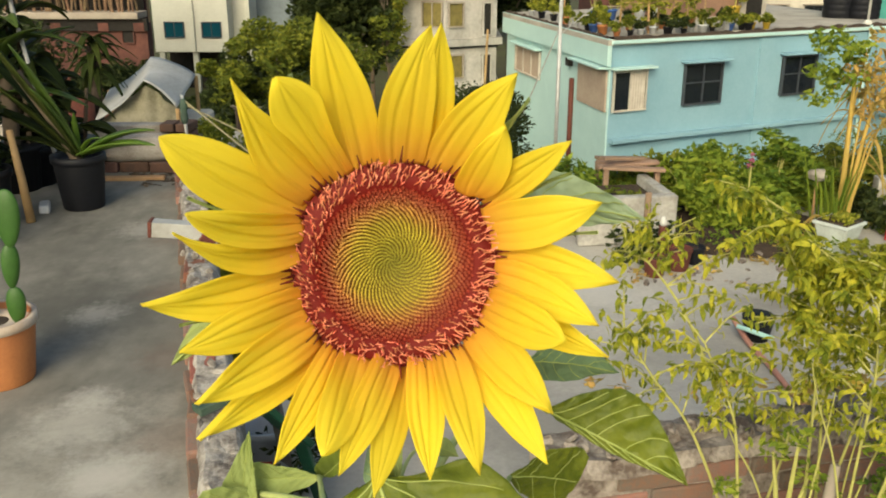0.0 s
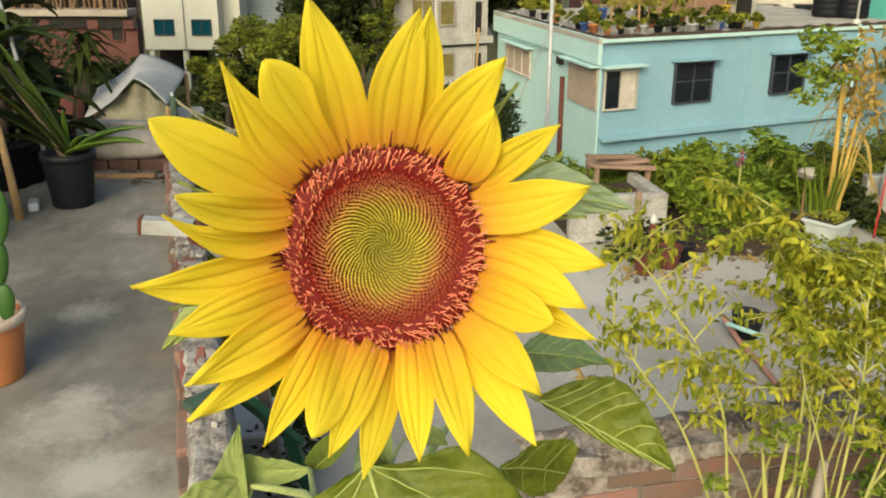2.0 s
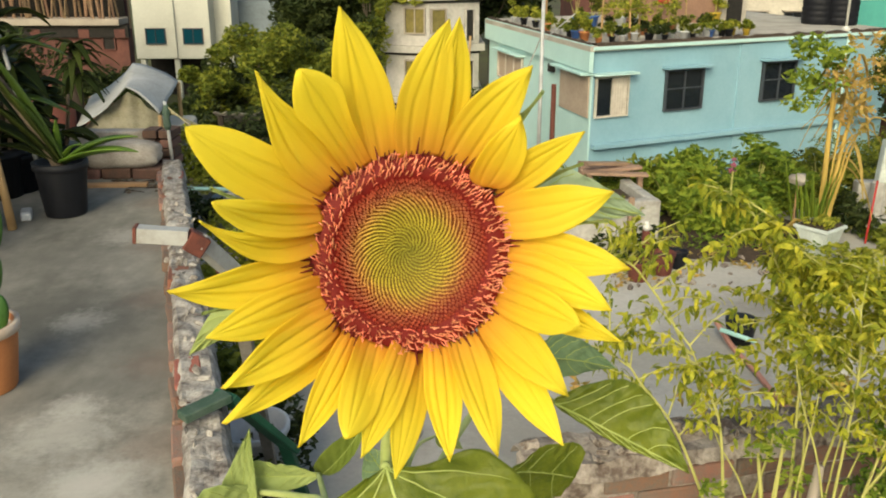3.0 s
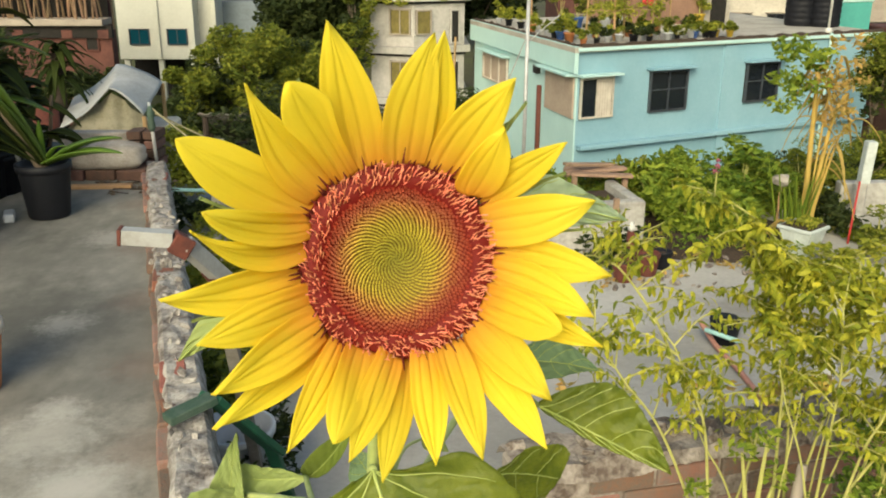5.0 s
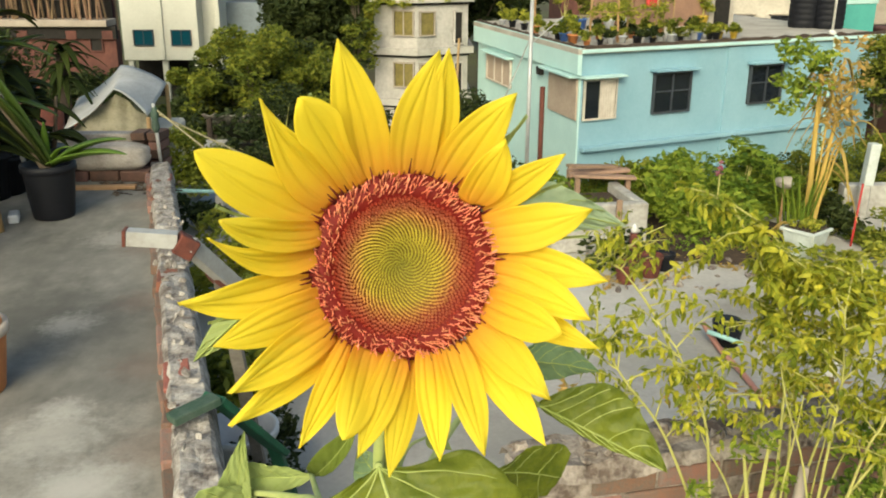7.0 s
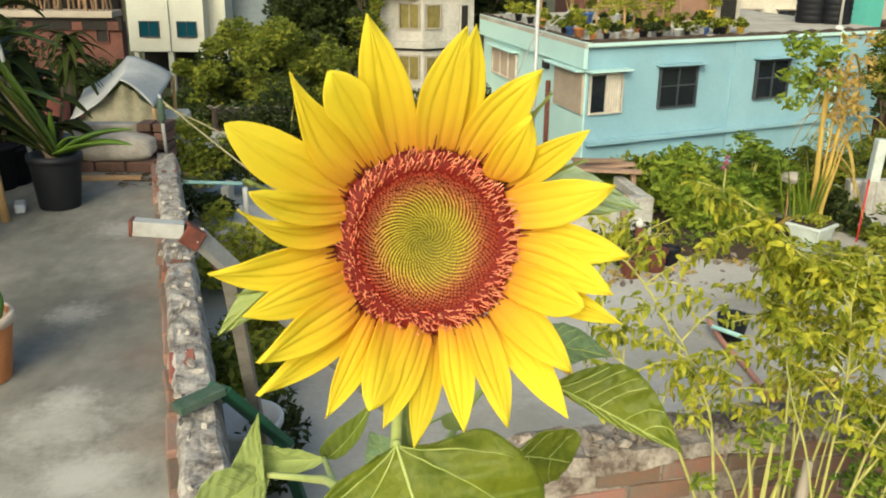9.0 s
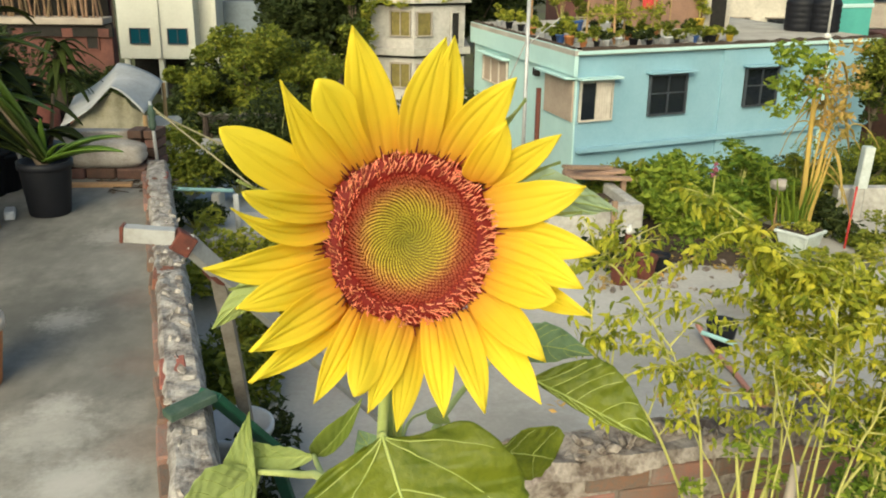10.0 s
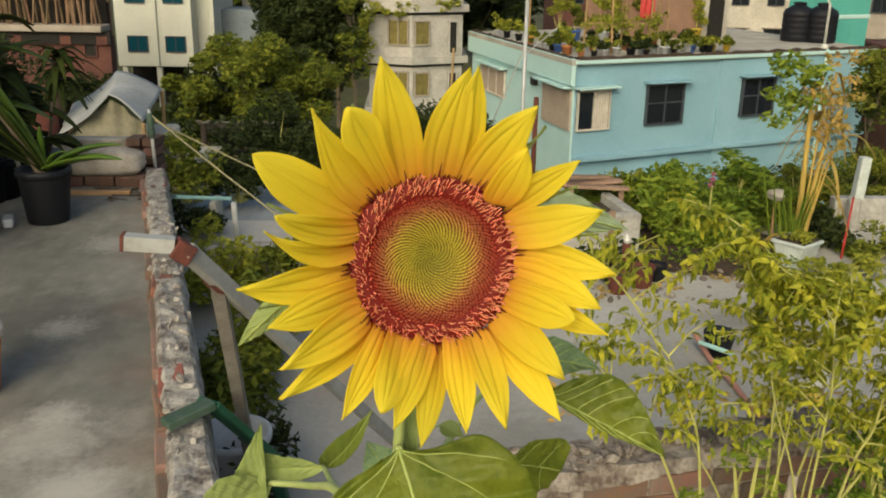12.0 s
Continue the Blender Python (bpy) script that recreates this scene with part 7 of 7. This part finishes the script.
shrub((4.30, 7.75, -0.8), (0.24, 0.16, 0.30), FOLIAGE, "low olive plant before the block wall", 67, 14, 40, 0.040, clump_r=0.09)
shrub((3.75, 7.25, -0.8), (0.40, 0.16, 0.22), FOLIAGE_YELLOW, "low yellow-green plant beside the white planter", 68, 14, 30, 0.036, clump_r=0.09)
shrub((1.75, 7.25, -0.8), (0.25, 0.2, 0.30), FOLIAGE_DARK, "small dark plant before the planter", 57, 12, 25, 0.046)
bed = thing("soil_bed", "dark soil bed with leaf litter under the shrubs", "soil bed", (2.75, 8.1, -0.8))
bm_ = bmesh.new()
surface(bm_, [[(math.cos(a / 40 * 6.2832) * 0.95 * k / 8 * (1 + 0.12 * noise.noise(Vector((math.cos(a / 40 * 6.2832) * 2, math.sin(a / 40 * 6.2832) * 2, 3)))), math.sin(a / 40 * 6.2832) * 0.85 * k / 8, 0.09 * (1 - (k / 8) ** 2) + 0.004 + 0.02 * abs(noise.noise(Vector((a * 0.9, k * 1.7, 1.0)))) * (1 - k / 8)) for a in range(41)] for k in range(9)])
part("soil", bm_, SOIL, bed, "", True)
tagged(leaf_cloud("undergrowth", [(_c.gauss(0, 0.4), _c.uniform(-0.75, 0.1), 0.10, 0.11) for _ in range(34)], 30, 0.026, FOLIAGE_GREEN, 74, 0.1, parent=bed), kind="stuff")
tagged(leaf_cloud("fallen_leaves", [(_c.gauss(0, 0.4), _c.uniform(-0.8, 0.2), 0.06, 0.09) for _ in range(24)], 10, 0.03, FOLIAGE_DRY, 75, 0.1, 0.3, parent=bed), kind="stuff")
blossom = thing("pink_flower", "pink flower spike among the shrubs", "flower", (2.78, 7.9, -0.8))
part("stalk", tube_bm([(0, 0, 0), (0.0, 0, 0.66)], 0.008, 6), TWIG, blossom)
tagged(leaf_cloud("blossom", [(0, 0, 0.66, 0.035), (0, 0, 0.71, 0.03), (0, 0, 0.76, 0.02)], 24, 0.015, PINK, 3, 0.04, parent=blossom), kind="stuff")

for k_, (x_, y_, r_, mt_, lb_) in enumerate(((1.95, 7.0, 0.11, RUST, "small dull red pot on the lower roof"), (2.12, 7.15, 0.09, BLACK_PLASTIC, "small black pot on the lower roof"), (1.72, 6.85, 0.10, RUST, "dull red pot on the lower roof"))):
    pot((x_, y_, -0.8), r_, r_ * 1.7, mt_, mt_, lb_)
tap = thing("white_tap", "small white tap on a dark stand", "tap", (1.83, 7.12, -0.8))
part("stand", box_bm((0.06, 0.06, 0.34), (0, 0, 0.17), bevel=0.006), RUST, tap)
part("head", lathe(bmesh.new(), [(0.02, 0.34), (0.032, 0.37), (0.012, 0.42)], 12), PVC, tap, "", True)

hose = thing("garden_hose", "faded red hose lying on the lower roof", "hose", (0, 0, -0.8))
part("hose_line", tube_bm(smooth_path([(2.02, 5.75, 0.10), (2.055, 5.48, 0.03), (2.085, 5.15, 0.025), (2.09, 4.85, 0.025), (2.11, 4.4, 0.025), (2.05, 3.8, 0.025)], 8), 0.019, 8), HOSE, hose, "", True)
cyl = thing("hose_joint", "pale cyan hose joint on a dark pot", "pipe fitting", (2.03, 5.55, -0.8))
part("fitting", tube_bm([(-0.05, 0, 0.13), (0.16, -0.12, 0.09)], 0.016, 8), CYAN_PIPE, cyl, "", True)
part("stand", lathe(bmesh.new(), [(0.08, 0), (0.11, 0.17), (0.10, 0.18)], 18, (0.12, 0.08, 0)), BLACK_PLASTIC, cyl, "", True)
jar = thing("yellow_bottle", "pale bottle with a yellow label on the floor", "bottle", (2.50, 4.86, -0.8))
part("bottle", lathe(bmesh.new(), [(0.06, 0), (0.065, 0.2), (0.03, 0.26), (0.03, 0.30)], 16), PVC, jar, "", True)
part("label", lathe(bmesh.new(), [(0.067, 0.03), (0.067, 0.12)], 16), _pot_mats[4][1], jar, "yellow label", True)

# ---- the bush beside the brick parapet ----
TALL_STEMS = [
    [(0.905, 2.3, 0.0), (0.854, 2.3, 0.432), (0.793, 2.3, 0.599), (0.735, 2.3, 0.725)],
    [(0.914, 2.35, 0.0), (0.744, 2.35, 0.403), (0.61, 2.35, 0.593), (0.517, 2.35, 0.739)],
    [(1.134, 2.4, 0.0), (1.116, 2.4, 0.449), (1.094, 2.4, 0.713), (0.989, 2.4, 0.945), (0.887, 2.4, 1.123)],
    [(1.18, 2.25, 0.0), (1.198, 2.25, 0.421), (1.206, 2.25, 0.64), (1.183, 2.25, 0.849)],
    [(1.196, 2.45, 0.0), (1.17, 2.45, 0.381), (1.127, 2.45, 0.653), (1.169, 2.45, 0.874)],
    [(1.199, 2.2, 0.0), (1.275, 2.2, 0.413), (1.325, 2.2, 0.559), (1.339, 2.2, 0.802)],
    [(1.012, 2.45, 0.0), (1.069, 2.45, 0.291), (1.075, 2.45, 0.474), (1.038, 2.45, 0.707)],
]
SIDE_STEMS = [
    [(0.80, 2.35, 0.55), (0.72, 2.45, 0.742), (0.608, 2.5, 0.892), (0.535, 2.5, 0.929)],
    [(1.085, 2.40, 0.72), (1.16, 2.45, 0.86), (1.274, 2.45, 0.85), (1.384, 2.45, 0.80)],
    [(1.25, 2.3, 0.0), (1.42, 2.35, 0.45), (1.5, 2.4, 0.75), (1.52, 2.4, 0.9)],
    [(1.16, 2.38, 0.0), (1.25, 2.4, 0.40), (1.33, 2.42, 0.70), (1.30, 2.42, 0.93)],
    [(1.10, 2.42, 0.3), (1.16, 2.44, 0.55), (1.10, 2.46, 0.80), (1.02, 2.46, 1.0)],
    [(1.22, 2.28, 0.1), (1.36, 2.26, 0.38), (1.46, 2.24, 0.52), (1.50, 2.24, 0.62)],
]


_t = random.Random(77)
BARE_STEMS = [[(x, y, 0.0), (x + d * 0.4, y, h * 0.5), (x + d * 0.8, y, h * 0.8), (x + d, y, h)] for x, y, d, h in
              [(_t.uniform(0.95, 1.5), _t.uniform(2.22, 2.42), _t.gauss(0, 0.10), _t.uniform(0.45, 0.80)) for _ in range(10)]]


def bush_leaf_mesh(seed):
    """A small pointed drooping leaf along +x, folded along its midrib."""
    rnd = random.Random(seed)
    bm = bmesh.new()
    ln, w = 0.040, rnd.uniform(0.011, 0.016)
    curl = rnd.uniform(0.15, 0.7)
    rows = []
    for i in range(6):
        s = i / 5
        h = w / 2 * 2.6 * (s ** 0.6) * (1 - s) ** 0.75 + 0.0004
        z = -curl * ln * s * s
        rows.append([(ln * s, -h * 1.1, z + h * 0.4), (ln * s, 0, z), (ln * s, h * 1.1, z + h * 0.4)])
    surface(bm, rows)
    return finish("leaf", bm, BUSH_LEAF, True)


def crown(x):
    """How high the bush's leaves reach: it falls away along the parapet."""
    return 0.945 - 0.20 * max(x, 0.0) + 2.2 * max(0.0, -0.02 - x)


def front_bush():
    b = thing("garden_bush", "yellow-green leafy bush with many thin stems", "bush", (1.05, 2.35, 0.0))
    inv = Matrix.Translation((-1.05, -2.35, 0))
    rnd = random.Random(15)
    meshes = [bush_leaf_mesh(k) for k in range(8)]
    spots = []
    for st in BARE_STEMS:
        part("stem", tube_bm([inv @ Vector(p) for p in smooth_path(st, 5)], (0.0042, 0.0018), 6), TWIG, b, "", True)
        spots += [(inv @ (Vector(st[-1]) + Vector((rnd.gauss(0, 0.03), rnd.gauss(0, 0.03), rnd.gauss(0, 0.04)))), Vector((0, 0, 1))) for _ in range(5)]
    for st in TALL_STEMS + SIDE_STEMS:
        path = [inv @ Vector(p) for p in smooth_path(st, 8)]
        part("stem", tube_bm(path, (0.0054, 0.0022), 7), TWIG, b, "", True)
        n = len(path)
        for k in range(int(n * 0.32), n, 2):
            p = path[k]
            for q in range(2 if k > n * 0.45 else 1):
                a = rnd.uniform(0, 6.28)
                ln = rnd.uniform(0.08, 0.24)
                if p.z > crown(p.x):
                    continue
                e = p + Vector((math.cos(a) * ln, math.sin(a) * ln * 0.8, rnd.uniform(-0.02, 0.13)))
                e.z = min(e.z, crown(e.x))
                tw = smooth_path([p, p.lerp(e, 0.5) + Vector((0, 0, 0.02)), e], 4)
                part("twig", tube_bm(tw, (0.0030, 0.0014), 5), TWIG, b)
                for t in tw[2:]:
                    spots.append((t, e - p))
    rnd.shuffle(spots)
    count = 0
    verts, faces = [], []
    for c, d in spots:
        # thin on the low outer stems, dense in the upper crown
        sparse = (c.x < -0.12 or c.z < 0.74) and not (c.x > -0.30 and c.z > 0.90)
        if c.z > crown(c.x) + 0.01:
            continue
        for q in range(rnd.choice((2, 2, 3, 4)) if sparse else rnd.choice((5, 6, 7, 8))):
            a = rnd.uniform(0, 360)
            m = Matrix.Translation(c + Vector((rnd.gauss(0, 0.012), rnd.gauss(0, 0.012), rnd.gauss(0, 0.008)))) @ pose(0, 0, 0, rnd.gauss(0, 30), rnd.uniform(-25, 75), a) @ Matrix.Scale(rnd.uniform(0.55, 0.95) if sparse else rnd.uniform(0.65, 1.05), 4)
            me = meshes[rnd.randrange(8)]
            if count < 300:
                piece("leaf", me, b, m)
            else:
                o = len(verts)
                verts += [tuple(m @ v.co) for v in me.vertices]
                faces += [tuple(o + i for i in f.vertices) for f in me.polygons]
            count += 1
    if verts:
        ob = new("foliage", mesh_from("foliage", verts, faces, BUSH_LEAVES, True))
        ob.parent = b
        tagged(ob, kind="stuff")
    return b


front_bush()

shrub((1.50, 2.30, 0.0), (0.26, 0.10, 0.62), FOLIAGE_GREEN, "low dark green plant growing under the bush", 85, 22, 60, 0.017, clump_r=0.07)
shrub((1.02, 2.28, 0.0), (0.22, 0.06, 0.50), FOLIAGE_LIGHT, "low yellow-green plant under the bush", 86, 9, 40, 0.016, clump_r=0.05)
stump_ = thing("pale_stake", "pale weathered stake standing in the bush", "stake", (1.14, 2.28, 0.0))
part("stake", tube_bm([(0, 0, 0), (0.005, 0, 0.20), (0.01, 0, 0.34)], (0.024, 0.014), 10), SLAB, stump_, "", True)
_d = random.Random(61)
litter = thing("leaf_litter", "dry curled leaves lying on the broken wall", "litter", (1.2, 2.85, 0.26))
rubble_ = thing("rubble_pile", "broken tiles and dry bits lying before the planter", "rubble", (2.1, 7.0, -0.8))
bm_ = bmesh.new()
for k_ in range(60):
    lump_ = bmesh.ops.create_icosphere(bm_, subdivisions=1, radius=_d.uniform(0.012, 0.045), matrix=pose(_d.uniform(-0.6, 1.0), _d.uniform(-0.35, 0.5), 0.008, _d.uniform(0, 360), 0, _d.uniform(0, 360)) @ Matrix.Diagonal((1.4, 0.9, 0.5, 1)))["verts"]
    for v_ in lump_:
        v_.co += Vector((_d.gauss(0, 0.005), _d.gauss(0, 0.005), _d.gauss(0, 0.003)))
tagged(part("debris", bm_, RUBBLE_EARTH, rubble_), kind="stuff")
tagged(leaf_cloud("twig_litter", [(_d.uniform(-0.6, 1.1), _d.uniform(-0.4, 0.6), 0.02, 0.07) for _ in range(30)], 8, 0.026, FOLIAGE_DRY, 66, 0.05, 0.2, parent=rubble_), kind="stuff")
tagged(leaf_cloud("dry_leaves", [(_d.uniform(-0.8, 0.6), _d.uniform(-0.1, 0.1), 0.01 + 0.02 * _d.random(), 0.05) for _ in range(26)], 7, 0.022, FOLIAGE_DRY, 62, 0.05, 0.2, parent=litter), kind="stuff")
